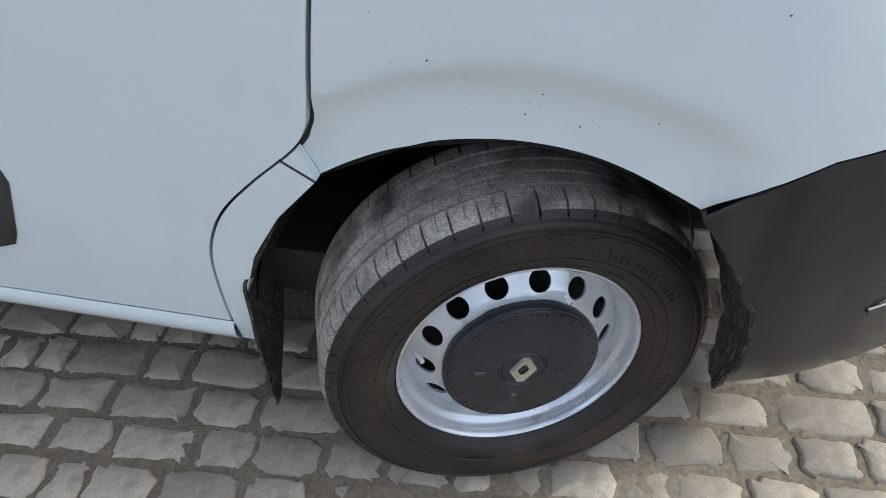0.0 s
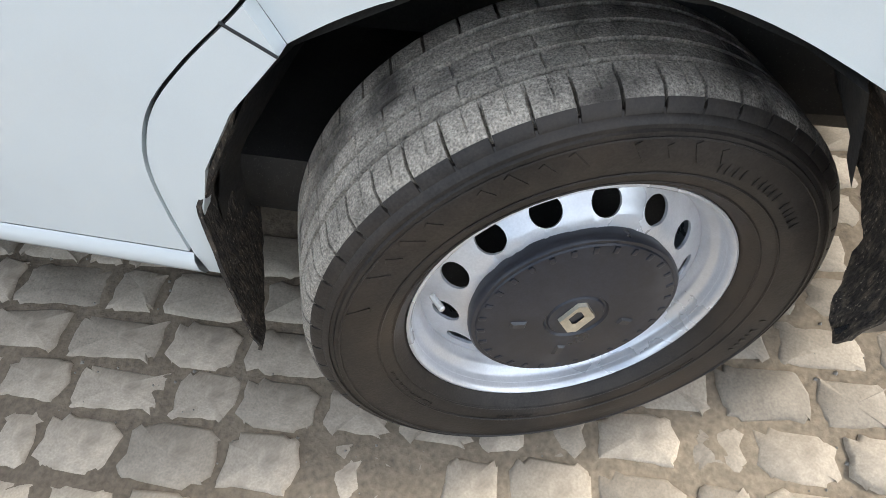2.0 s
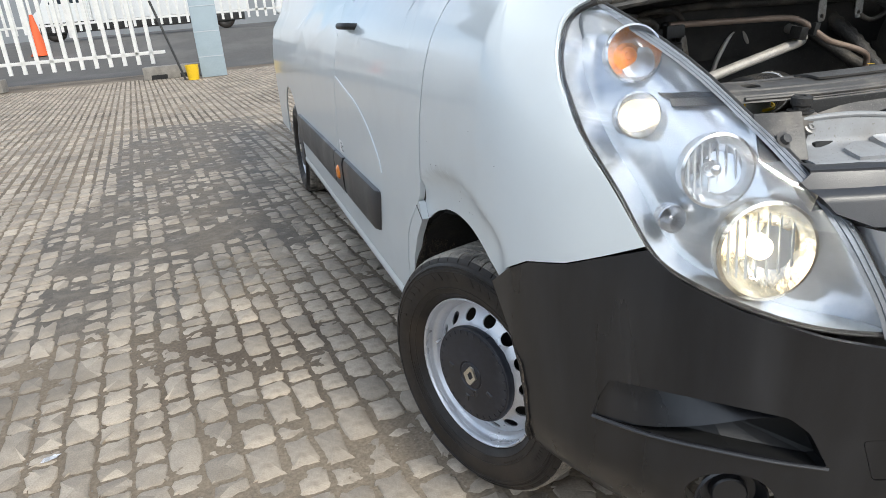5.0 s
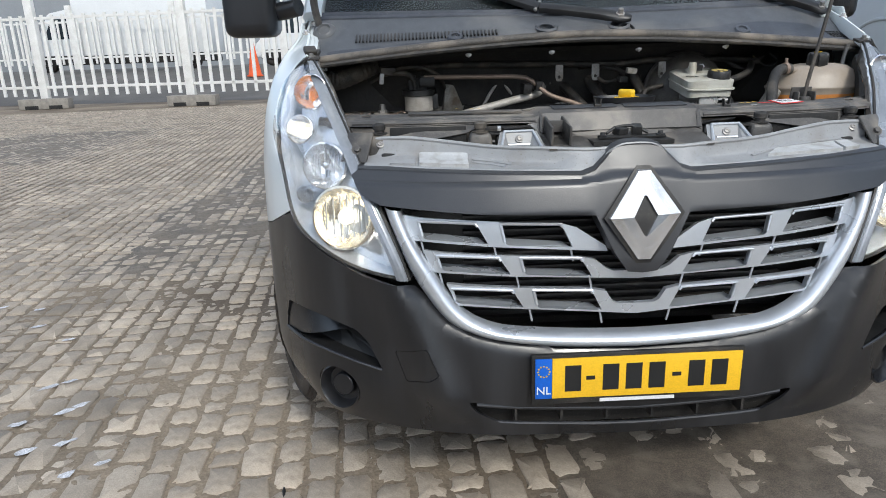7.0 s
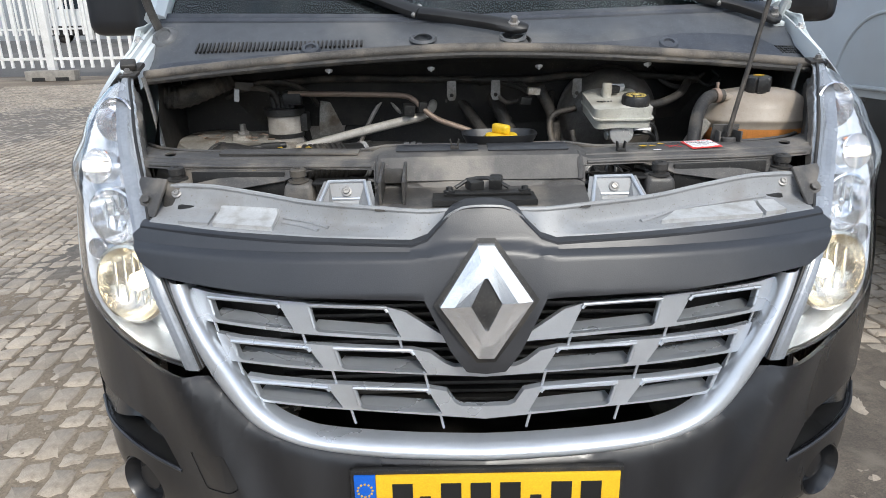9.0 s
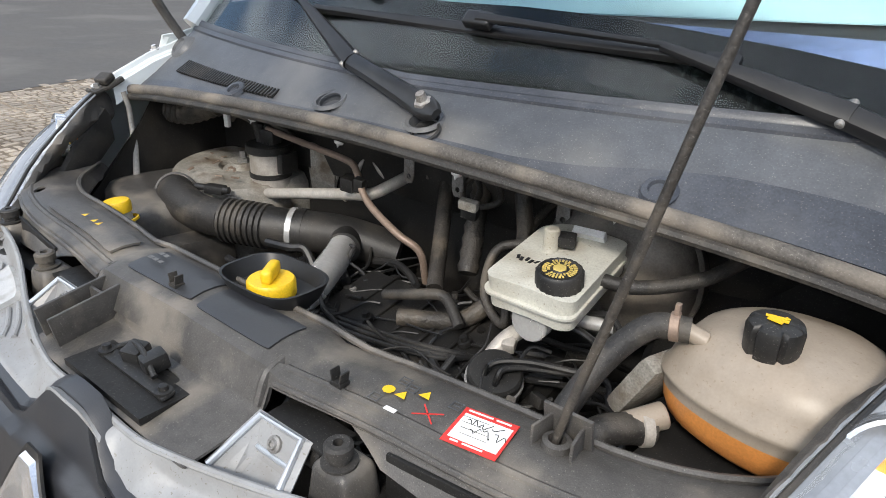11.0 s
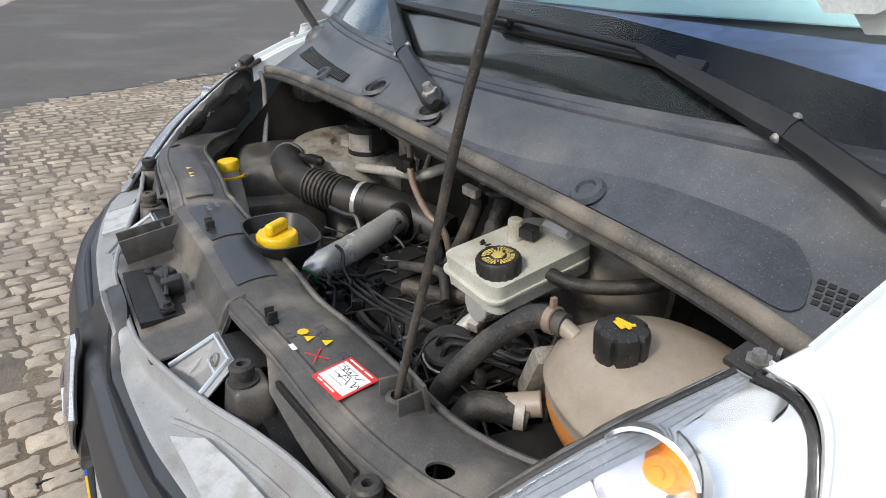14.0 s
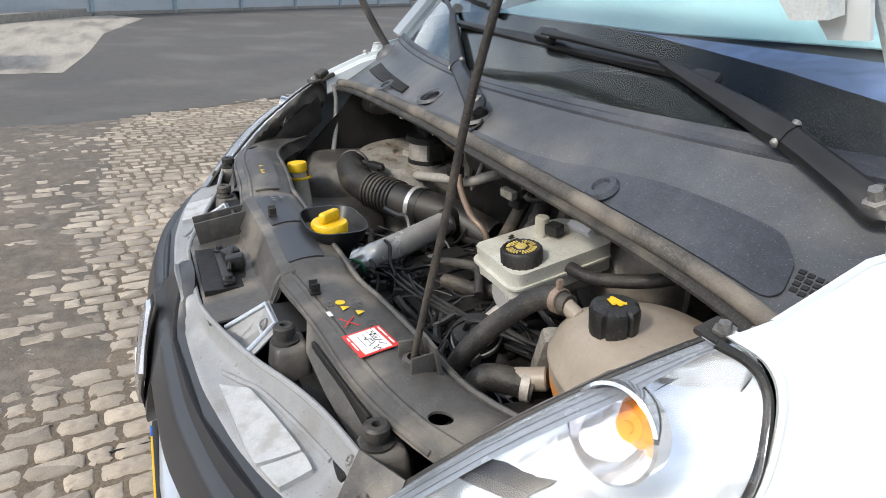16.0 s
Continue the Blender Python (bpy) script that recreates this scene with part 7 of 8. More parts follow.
# pipes and wires along the bulkhead
for name, pts, r, m, lb in (
        ("air_con_pipe", ((-0.56, 0.745, 1.030), (-0.50, 0.750, 1.046), (-0.30, 0.742, 1.095), (-0.19, 0.737, 1.121), (-0.13, 0.745, 1.134), (-0.105, 0.775, 1.150), (-0.10, 0.82, 1.160)), 0.0125, PIPE, "pale metal air conditioning pipe"),
        ("air_con_pipe", ((-0.315, 0.845, 1.05), (-0.292, 0.85, 1.10), (-0.262, 0.85, 1.150), (-0.245, 0.85, 1.166), (-0.225, 0.85, 1.166), (-0.205, 0.852, 1.142), (-0.19, 0.862, 1.125)), 0.006, PIPE, "thin pale pipe"),
        ("brake_pipe", ((-0.50, 0.775, 1.200), (-0.453, 0.769, 1.199), (-0.32, 0.755, 1.196), (-0.19, 0.741, 1.192), (-0.150, 0.726, 1.180), (-0.125, 0.712, 1.158), (-0.085, 0.700, 1.130), (0.0, 0.685, 1.10), (0.045, 0.70, 1.07), (0.045, 0.72, 1.0)), 0.0075, COPPER, "coppery pipe"),
        ("wire_loom", ((-0.58, 0.79, 1.225), (-0.40, 0.80, 1.236), (-0.20, 0.805, 1.231), (0.0, 0.805, 1.226), (0.15, 0.80, 1.222), (0.30, 0.80, 1.232), (0.50, 0.80, 1.228), (0.64, 0.79, 1.215)), 0.010, LOOM, "dark wiring loom"),
        ("wire_loom", ((-0.68, 0.80, 1.19), (-0.62, 0.775, 1.215), (-0.55, 0.77, 1.21), (-0.53, 0.78, 1.17)), 0.008, LOOM, "dark wiring loom"),
        ("wire_loom", ((0.10, 0.80, 1.22), (0.08, 0.78, 1.19), (0.11, 0.76, 1.165), (0.17, 0.77, 1.185), (0.14, 0.80, 1.22)), 0.006, LOOM, "dark wiring loom"),
        ("coolant_hose", ((0.20, 0.80, 1.20), (0.235, 0.76, 1.12), (0.23, 0.70, 1.06), (0.20, 0.64, 1.01), (0.10, 0.58, 1.0)), 0.016, LOOM, "black coolant hose"),
        ("vacuum_hose", ((0.29, 0.73, 1.15), (0.22, 0.70, 1.13), (0.225, 0.66, 1.06), (0.28, 0.64, 1.03), (0.27, 0.66, 1.10)), 0.008, LOOM, "thin black vacuum hose"),
        ("vacuum_hose", ((0.05, 0.60, 1.02), (0.12, 0.60, 1.045), (0.17, 0.62, 1.05), (0.22, 0.60, 1.02)), 0.010, RUBBER, "thin black vacuum hose"),
        ("heater_hose", ((0.07, 0.86, 1.18), (0.10, 0.80, 1.12), (0.13, 0.74, 1.04)), 0.020, LOOM, "grey ribbed heater hose"),
        ("vent_hose", ((-0.835, 0.71, 1.205), (-0.78, 0.735, 1.20), (-0.71, 0.77, 1.225), (-0.66, 0.80, 1.245)), 0.030, LOOM, "ribbed vent hose"),
        ("washer_wire", ((0.62, 0.80, 1.235), (0.66, 0.78, 1.20), (0.70, 0.79, 1.215), (0.68, 0.80, 1.24)), 0.004, BLACK, "thin black wire")):
    bm = bmesh.new()
    tube(bm, pts, r, 10, 8, ripple=0.0018 if name in ("vent_hose", "heater_hose") else 0.0)
    part(name, bm, m, van, lb)
for c, s, m in (((0.168, 0.679, 1.202), (0.034, 0.016, 0.018), TOWER), ((-0.127, 0.712, 1.162), (0.022, 0.018, 0.030), BLACK), ((-0.64, 0.76, 1.20), (0.014, 0.012, 0.035), WHITE), ((0.15, 0.71, 1.175), (0.03, 0.02, 0.02), BLACK), ((-0.165, 0.72, 1.155), (0.03, 0.03, 0.03), BLACK), ((-0.02, 0.86, 1.19), (0.09, 0.02, 0.07), BAYP), ((0.10, 0.86, 1.21), (0.06, 0.02, 0.06), BAYP), ((-0.62, 0.775, 1.225), (0.05, 0.03, 0.022), BAYP), ((-0.40, 0.86, 1.12), (0.07, 0.02, 0.10), TOWER)):
    bm = bmesh.new()
    box(bm, c, s, (8, 6, 14), bev=0.003)
    part("connector", bm, m, van)
# bracket plate beside the filter, blanking ring and second pale pipe on the bulkhead
plate_o = rounded([(-0.455, 1.02), (-0.375, 1.05), (-0.345, 1.16), (-0.37, 1.22), (-0.46, 1.20), (-0.475, 1.12)], 0.02)
part("bulkhead_plate", sheet(plate_o, lambda x, z: (x, 0.868, z), 0.05, 0.05, 0.004, [circle(-0.36, 1.13, 0.008, 12), circle(-0.42, 1.17, 0.014, 14)], (0, -1, 0)), TOWER, van, "pale bracket plate on the bulkhead")
bm = bmesh.new()
tube(bm, [(-0.09 + 0.052 * math.cos(a), 0.866, 1.185 + 0.036 * math.sin(a)) for a in [2 * math.pi * k / 24 for k in range(25)]], 0.008, 8, 1)
part("grommet_ring", bm, LOOM, van, "rubber grommet on the bulkhead")
for x in (-0.047, 0.075, 0.30):
    bm = sheet(rounded([(x - 0.012, 1.225), (x + 0.012, 1.225), (x + 0.013, 1.185), (x + 0.008, 1.172), (x - 0.008, 1.172), (x - 0.013, 1.185)], 0.004), lambda u, v: (u, 0.768, v), 0.02, 0.02, 0.003, [circle(x, 1.186, 0.0055, 12)], (0, -1, 0))
    part("hanging_tab", bm, STEEL, van, "small steel tab with a hole")
for x, z in ((0.0, 1.235), (0.05, 1.21), (-0.24, 1.215), (0.22, 1.225), (0.56, 1.22)):
    bm = bmesh.new()
    lathe(bm, [(0.006, 0.0), (0.006, 0.014), (0.014, 0.016), (0.014, 0.0)], axis_at((x, 0.872, z), (0, -1, 0)), 14)
    part("bulkhead_stud", bm, STEEL, van)
for pts, r in ((((0.02, 0.86, 1.20), (0.05, 0.82, 1.215), (0.10, 0.79, 1.215), (0.14, 0.75, 1.205), (0.16, 0.71, 1.195)), 0.006), (((0.245, 0.86, 1.19), (0.235, 0.80, 1.16), (0.225, 0.76, 1.11), (0.235, 0.72, 1.04)), 0.008), (((0.52, 0.83, 1.245), (0.54, 0.80, 1.215), (0.58, 0.79, 1.195), (0.62, 0.80, 1.205), (0.66, 0.80, 1.23)), 0.007), (((-0.60, 0.79, 1.225), (-0.56, 0.76, 1.235), (-0.50, 0.76, 1.23), (-0.45, 0.79, 1.20), (-0.43, 0.83, 1.16)), 0.007), (((-0.02, 0.86, 1.16), (0.02, 0.80, 1.11), (0.06, 0.74, 1.06), (0.10, 0.68, 1.02)), 0.016)):
    bm = bmesh.new()
    tube(bm, pts, r, 10, 8)
    part("wire_loom", bm, LOOM, van, "dark wiring loom")
for x in (-0.70, -0.36, -0.10, 0.174, 0.45):
    bm = bmesh.new()
    lathe(bm, [(0.010, 0.0), (0.008, 0.004), (0.003, 0.006), (0, 0.012)], axis_at((x, 0.634, 1.268), (0, -0.4, -0.8)), 12)
    part("trim_clip", bm, WHITE, van)
# silver charge pipe
bm = bmesh.new()
tube(bm, [(-0.06, 0.43, 0.99), (-0.055, 0.47, 1.005), (-0.075, 0.54, 1.015), (-0.115, 0.62, 1.020), (-0.165, 0.70, 1.022)], 0.030, 20)
cp = part("charge_pipe", bm, ALU, van, "bare aluminium charge air pipe")
bm = bmesh.new()
tube(bm, [(-0.155, 0.690, 1.022), (-0.19, 0.735, 1.02), (-0.22, 0.79, 1.0)], 0.035, 20)
part("pipe_boot", bm, BLACK, cp)
bm = bmesh.new()
tube(bm, [(-0.06, 0.445, 0.985), (-0.01, 0.40, 0.975), (0.03, 0.385, 0.955)], 0.028, 16)
part("pipe_boot", bm, BLACK, cp)
bm = bmesh.new()
lathe(bm, [(0.028, -0.006), (0.032, -0.005), (0.032, 0.005), (0.028, 0.006)], axis_at((-0.045, 0.43, 0.983), (0.05, -0.05, -0.01)), 20)
part("pipe_band", bm, GREEN, cp, "green hose band")
# oil filler in its black tray
oc = Vector((0.055, 0.352, 1.122))
bm = bmesh.new()
ring = lambda r, h, n=28: [bm.verts.new((oc.x + r * 1.12 * math.copysign(abs(math.cos(2 * math.pi * k / n)) ** 0.6, math.cos(2 * math.pi * k / n)) - 0.004, oc.y + 0.008 + r * 0.80 * math.copysign(abs(math.sin(2 * math.pi * k / n)) ** 0.6, math.sin(2 * math.pi * k / n)), oc.z + h)) for k in range(n)]
rings = [ring(0.030, -0.06), ring(0.042, -0.030), ring(0.062, -0.006), ring(0.073, 0.018), ring(0.074, 0.022), ring(0.070, 0.022), ring(0.058, -0.002), ring(0.02, -0.008)]
for a, b in zip(rings, rings[1:]):
    for k in range(28):
        bm.faces.new((a[k], a[(k + 1) % 28], b[(k + 1) % 28], b[k]))
bm.faces.new(rings[-1])
bmesh.ops.recalc_face_normals(bm, faces=bm.faces)
oil = part("oil_tray", bm, WIPER, van, "glossy black oil filler tray")
bm = bmesh.new()
lathe(bm, [(0.034, -0.01), (0.036, -0.004), (0.036, 0.016), (0.033, 0.020), (0.024, 0.020), (0, 0.021)], axis_at(oc, (0, 0, 1)), 36)
cap = part("oil_cap", bm, YELLOW, oil, "yellow oil filler cap")
bm = bmesh.new()
box(bm, (oc.x, oc.y, oc.z + 0.030), (0.018, 0.050, 0.022), (0, 0, 35), bev=0.008, seg=3)
part("cap_grip", bm, YELLOW, cap)
# washer filler neck
bm = bmesh.new()
tube(bm, [(-0.535, 0.44, 0.92), (-0.545, 0.43, 1.02), (-0.55, 0.42, 1.08)], 0.022, 16)
wf = part("washer_neck", bm, RESV, van, "pale washer filler neck")
bm = bmesh.new()
lathe(bm, [(0.027, -0.018), (0.028, 0.0), (0.025, 0.006), (0.012, 0.009), (0, 0.009)], axis_at((-0.551, 0.42, 1.09), (-0.05, -0.05, 1)), 28)
lathe(bm, [(0.025, -0.004), (0.028, -0.003), (0.028, 0.002), (0.025, 0.003)], axis_at((-0.541, 0.428, 1.055), (-0.1, -0.1, 1)), 28)
part("washer_cap", bm, YELLOW, wf, "yellow washer cap")
# brake servo, cylinder and reservoir
bm = bmesh.new()
lathe(bm, [(0.0, 0.095), (0.05, 0.095), (0.06, 0.085), (0.10, 0.075), (0.128, 0.050), (0.135, 0.025), (0.142, 0.020), (0.142, 0.006), (0.135, 0.0), (0.135, -0.05)], axis_at((0.395, 0.83, 1.115), (0, -1, 0.04)), 56)
servo = part("brake_servo", bm, SERVO, van, "round black brake servo")
bm = bmesh.new()
box(bm, (0.385, 0.70, 1.20), (0.05, 0.012, 0.028), (40, 0, 8))
part("servo_label", bm, WHITE, servo)
bm = bmesh.new()
cyl(bm, (0.375, 0.80, 1.115), (0.375, 0.57, 1.105), 0.024)
cyl(bm, (0.375, 0.575, 1.105), (0.375, 0.555, 1.105), 0.030)
cyl(bm, (0.35, 0.62, 1.09), (0.47, 0.64, 1.10), 0.012)
part("master_cylinder", bm, ALU, van, "dull metal brake master cylinder")
for pts in (((0.40, 0.60, 1.10), (0.45, 0.59, 1.10), (0.475, 0.60, 1.075), (0.47, 0.58, 1.05), (0.38, 0.55, 1.045), (0.335, 0.52, 1.03), (0.335, 0.51, 0.96)), ((0.40, 0.64, 1.095), (0.46, 0.63, 1.12), (0.485, 0.63, 1.09), (0.47, 0.60, 1.04), (0.37, 0.54, 1.035), (0.355, 0.515, 1.02), (0.355, 0.51, 0.95))):
    bm = bmesh.new()
    tube(bm, pts, 0.005, 8)
    part("brake_line", bm, CLEAN_RUB, van, "steel brake line")
rc = [(0.302, 0.548), (0.300, 0.705), (0.335, 0.725), (0.440, 0.722), (0.448, 0.545), (0.43, 0.535), (0.315, 0.536)]
bm = sheet(rounded(rc, 0.012), lambda x, y: (x, y, 1.166 + 0.17 * (y - 0.54) + 0.005 * math.sin((x - 0.3) * 20)), 0.04, 0.04, 0.050, (), (0, 0, 1))
res = part("brake_reservoir", bm, RESV, van, "yellowed white brake fluid reservoir")
m_ = res.modifiers.new("bevel", "BEVEL")
m_.width, m_.segments, m_.limit_method = 0.006, 3, "ANGLE"
bm = sheet(rounded([(0.372 + (x - 0.372) * 1.03, 0.63 + (y - 0.63) * 1.03) for x, y in rc], 0.012), lambda x, y: (x, y, 1.144 + 0.17 * (y - 0.54)), 0.04, 0.04, 0.004, (), (0, 0, 1))
part("reservoir_seam", bm, RESV, res)
bm = bmesh.new()
lathe(bm, [(0.034, -0.002), (0.034, 0.022), (0.031, 0.026), (0.027, 0.026), (0.025, 0.024)], axis_at((0.408, 0.572, 1.172), (0, -0.14, 1)), 40, lambda j, k, r, h: (r - (0.0015 if k % 2 and j < 3 else 0), h))
bc = part("brake_cap", bm, BLACK, res, "black brake reservoir cap")
bm = bmesh.new()
lathe(bm, [(0.0255, 0.0245), (0.012, 0.025), (0.010, 0.027), (0, 0.027)], axis_at((0.408, 0.572, 1.172), (0, -0.14, 1)), 32)
part("cap_face", bm, BLACK, bc)
for r0, n_p, ln in ((0.0215, 30, 0.0055), (0.0155, 20, 0.0045)):
    for k in range(n_p):
        if k % 7 == 6:
            continue
        bm = bmesh.new()
        box(bm, (r0, 0, 0.0258), (ln, 0.0022 + 0.001 * (k % 2), 0.0008))
        part("cap_print", bm, GOLD, bc, m=axis_at((0.408, 0.572, 1.172), (0, -0.14, 1)) @ rot(0, 0, 360 * k / n_p))
bm = bmesh.new()
lathe(bm, [(0.0105, 0.0268), (0.0095, 0.0282), (0, 0.0282)], axis_at((0.408, 0.572, 1.172), (0, -0.14, 1)), 6)
part("cap_print", bm, GOLD, bc, "gold printed cap face")
bm = bmesh.new()
cyl(bm, (0.352, 0.640, 1.18), (0.352, 0.640, 1.222), 0.012, 16)
box(bm, (0.352, 0.655, 1.195), (0.020, 0.04, 0.020), bev=0.004)
part("level_sensor", bm, RESV, res)
bm = bmesh.new()
box(bm, (0.372, 0.652, 1.205), (0.026, 0.022, 0.018), (10, 0, 20), bev=0.003)
part("sensor_plug", bm, BLACK, res)
for k in range(5):
    bm = bmesh.new()
    box(bm, (0.322 + 0.008 * k, 0.60 - 0.004 * (k % 2), 1.180), (0.005, 0.010, 0.0008), (9, 0, 25 - 12 * k))
    part("pen_mark", bm, INK, res)
bm = bmesh.new()
tube(bm, [(0.435, 0.64, 1.165), (0.49, 0.655, 1.165), (0.56, 0.70, 1.185), (0.60, 0.76, 1.21)], 0.011, 10)
part("clutch_hose", bm, RUBBER, van, "black clutch fluid hose")
# vacuum pump
bm = bmesh.new()
cyl(bm, (0.325, 0.553, 0.955), (0.342, 0.530, 1.022), 0.042, 32, 0.004)
vp = part("vacuum_pump", bm, BLACK, van, "round black pump")
bm = bmesh.new()
tube(bm, [(0.30, 0.57, 1.0), (0.31, 0.60, 1.03), (0.33, 0.64, 1.05)], 0.014, 12)
box(bm, (0.32, 0.60, 1.030), (0.022, 0.030, 0.022), (20, 0, 20), bev=0.005)
cyl(bm, (0.322, 0.605, 1.035), (0.330, 0.640, 1.060), 0.009)
part("pump_fitting", bm, PIPE, vp)
bm = bmesh.new()
lathe(bm, [(0.0425, -0.005), (0.0455, -0.004), (0.0455, 0.004), (0.0425, 0.005)], axis_at((0.336, 0.538, 1.000), (0.017, -0.023, 0.067)), 32)
part("pump_band", bm, STEEL, vp)
# expansion tank
tc_ = (0.715, 0.565)
TK = [(0.577, 0.55), (0.584, 0.62), (0.62, 0.675), (0.69, 0.70), (0.77, 0.69), (0.82, 0.64), (0.835, 0.57), (0.82, 0.515), (0.77, 0.475), (0.70, 0.468), (0.63, 0.488), (0.588, 0.52)]


def tank_ring(bm, k, z, dz=0.0):
    loop = smooth_path([(x, y, 0) for x, y in TK + TK[:1]], 4)[:-1]
    return [bm.verts.new((tc_[0] + (p.x - tc_[0]) * k, tc_[1] + (p.y - tc_[1]) * k, z + dz * (p.x - tc_[0]))) for p in loop]


def tank_shell(levels):
    bm = bmesh.new()
    rs = [tank_ring(bm, k, z) for k, z in levels]
    n = len(rs[0])
    for a, b in zip(rs, rs[1:]):
        for i in range(n):
            bm.faces.new((a[i], a[(i + 1) % n], b[(i + 1) % n], b[i]))
    bm.faces.new(rs[-1])
    bm.faces.new(list(reversed(rs[0])))
    bmesh.ops.recalc_face_normals(bm, faces=bm.faces)
    return bm


tank = part("coolant_tank", tank_shell([(0.99, 1.120), (1.0, 1.133), (1.025, 1.136), (1.025, 1.141), (0.99, 1.145), (0.94, 1.166), (0.83, 1.187), (0.66, 1.201), (0.4, 1.208), (0.1, 1.209)]), TANK, van, "cloudy coolant expansion tank", smooth=60)
part("coolant_band", tank_shell([(0.55, 1.070), (0.80, 1.075), (0.92, 1.086), (0.97, 1.102), (0.99, 1.120)]), COOLANT, tank, "orange lower half showing coolant", smooth=60)
bm = bmesh.new()
lathe(bm, [(0.026, -0.006), (0.029, 0.0), (0.0302, 0.028), (0.028, 0.035), (0.022, 0.038), (0, 0.038)], axis_at((0.689, 0.532, 1.203), (0.0, -0.08, 1)), 48, lambda j, k, r, h: (r - (0.005 if k % 8 in (0,) and 0 < j < 4 else 0), h))
tcap = part("tank_cap", bm, BLACK, tank, "black ribbed tank cap")
for dx, dy, w, a in ((-0.006, 0.006, 0.022, 10), (0.002, 0.0, 0.024, 0), (-0.002, -0.007, 0.020, -12), (0.010, 0.010, 0.008, 60)):
    bm = bmesh.new()
    box(bm, (0.689 + dx * 0.7, 0.529 + dy * 0.7, 1.2425), (w * 0.8, 0.0045, 0.001), (5, 0, a))
    part("cap_mark", bm, YELLOW, tcap)
bm = bmesh.new()
cyl(bm, (0.625, 0.53, 1.188), (0.585, 0.522, 1.200), 0.011)
part("tank_spigot", bm, TANK, tank)
bm = bmesh.new()
cyl(bm, (0.60, 0.51, 1.085), (0.565, 0.47, 1.072), 0.017)
part("tank_spigot", bm, TANK, tank)
bm = bmesh.new()
tube(bm, [(0.605, 0.527, 1.196), (0.565, 0.515, 1.192), (0.535, 0.485, 1.160), (0.515, 0.445, 1.115), (0.50, 0.415, 1.06), (0.49, 0.41, 0.98)], 0.0155, 14)
h1 = part("tank_hose", bm, RUBBER, van, "dusty rubber coolant hose")
bm = bmesh.new()
lathe(bm, [(0.0155, -0.006), (0.018, -0.005), (0.018, 0.005), (0.0155, 0.006)], axis_at((0.588, 0.522, 1.197), (0.9, 0.2, 0.1)), 20)
box(bm, (0.588, 0.520, 1.220), (0.006, 0.008, 0.016), bev=0.001)
part("hose_clip", bm, COPPER, h1, "rusty spring clip")
bm = bmesh.new()
tube(bm, [(0.592, 0.495, 1.068), (0.56, 0.460, 1.072), (0.545, 0.435, 1.065), (0.55, 0.415, 1.02), (0.55, 0.41, 0.95)], 0.020, 14)
h2 = part("tank_hose", bm, RUBBER, van, "dusty rubber coolant hose")
bm = bmesh.new()
lathe(bm, [(0.020, -0.007), (0.023, -0.006), (0.023, 0.006), (0.020, 0.007)], axis_at((0.585, 0.488, 1.070), (0.7, 0.7, 0.0)), 20)
part("hose_clip", bm, PIPE, h2, "pale spring clip")
bm = bmesh.new()
box(bm, (0.562, 0.57, 1.09), (0.03, 0.10, 0.11), (0, 28, -20), bev=0.012)
part("tank_bracket", bm, TOWER, van, "pale tank bracket")
bm = bmesh.new()
box(bm, (0.70, 0.50, 1.035), (0.22, 0.16, 0.03), (0, 0, -10), bev=0.01)
lathe(bm, [(0, 0.010), (0.009, 0.009), (0.010, 0.0), (0.016, 0.0), (0.016, -0.003)], axis_at((0.655, 0.425, 1.055), (0, -0.1, 1)), 6)
part("tank_tray", bm, BLACK, van, "black tray under the tank")
# lamp bolts by the wings
for sg in (-1, 1):
    bm = bmesh.new()
    box(bm, (sg * 0.826, 0.545, 1.272), (0.036, 0.034, 0.008), (15, 0, 0), bev=0.003)
    lb_ = part("lamp_bracket", bm, BLACK, van, "black bracket with a bolt over the lamp")
    bm = bmesh.new()
    lathe(bm, [(0, 0.008), (0.0065, 0.0075), (0.0075, 0.0), (0.012, 0.0), (0.012, -0.003)], axis_at((sg * 0.832, 0.545, 1.279), (0, -0.2, 1)), 6)
    part("lamp_bolt", bm, STEEL, lb_)
# rubber corner piece where wing, lamp and bonnet meet
bm = bmesh.new()
box(bm, (-0.838, 0.568, 1.294), (0.036, 0.034, 0.018), (28, 0, 20), bev=0.006, seg=3)
box(bm, (-0.824, 0.585, 1.284), (0.020, 0.045, 0.012), (28, 0, -10), bev=0.005)
part("corner_rubber", bm, BLACK, van, "black rubber corner piece by the lamp")
# door mirrors
for sg in (-1, 1):
    mir = new("door_mirror")
    mir.parent = van
    mir["label"] = "large black door mirror"
    bm = bmesh.new()
    box(bm, (sg * 1.175, 1.35, 1.56), (0.21, 0.16, 0.40), bev=0.05, seg=4)
    part("mirror_shell", bm, BUMPER, mir)
    bm = bmesh.new()
    box(bm, (sg * 1.175, 1.435, 1.57), (0.17, 0.004, 0.33), bev=0.001)
    part("mirror_glass", bm, CHROME, mir)
    bm = bmesh.new()
    tube(bm, [(sg * 0.98, 1.30, 1.47), (sg * 1.04, 1.33, 1.46), (sg * 1.12, 1.35, 1.45)], 0.035, 12)
    part("mirror_arm", bm, BUMPER, mir)

# ---- yard fence with its concrete feet ----
FDIR = Vector((5.0, -0.85, 0)).normalized()
FORG = Vector((-7.62, 20.1, 0))


fence = thing("fence", "white painted steel bar fence on concrete feet", "fence")
back_fence = thing("fence", "second white steel bar fence before the trucks", "fence")


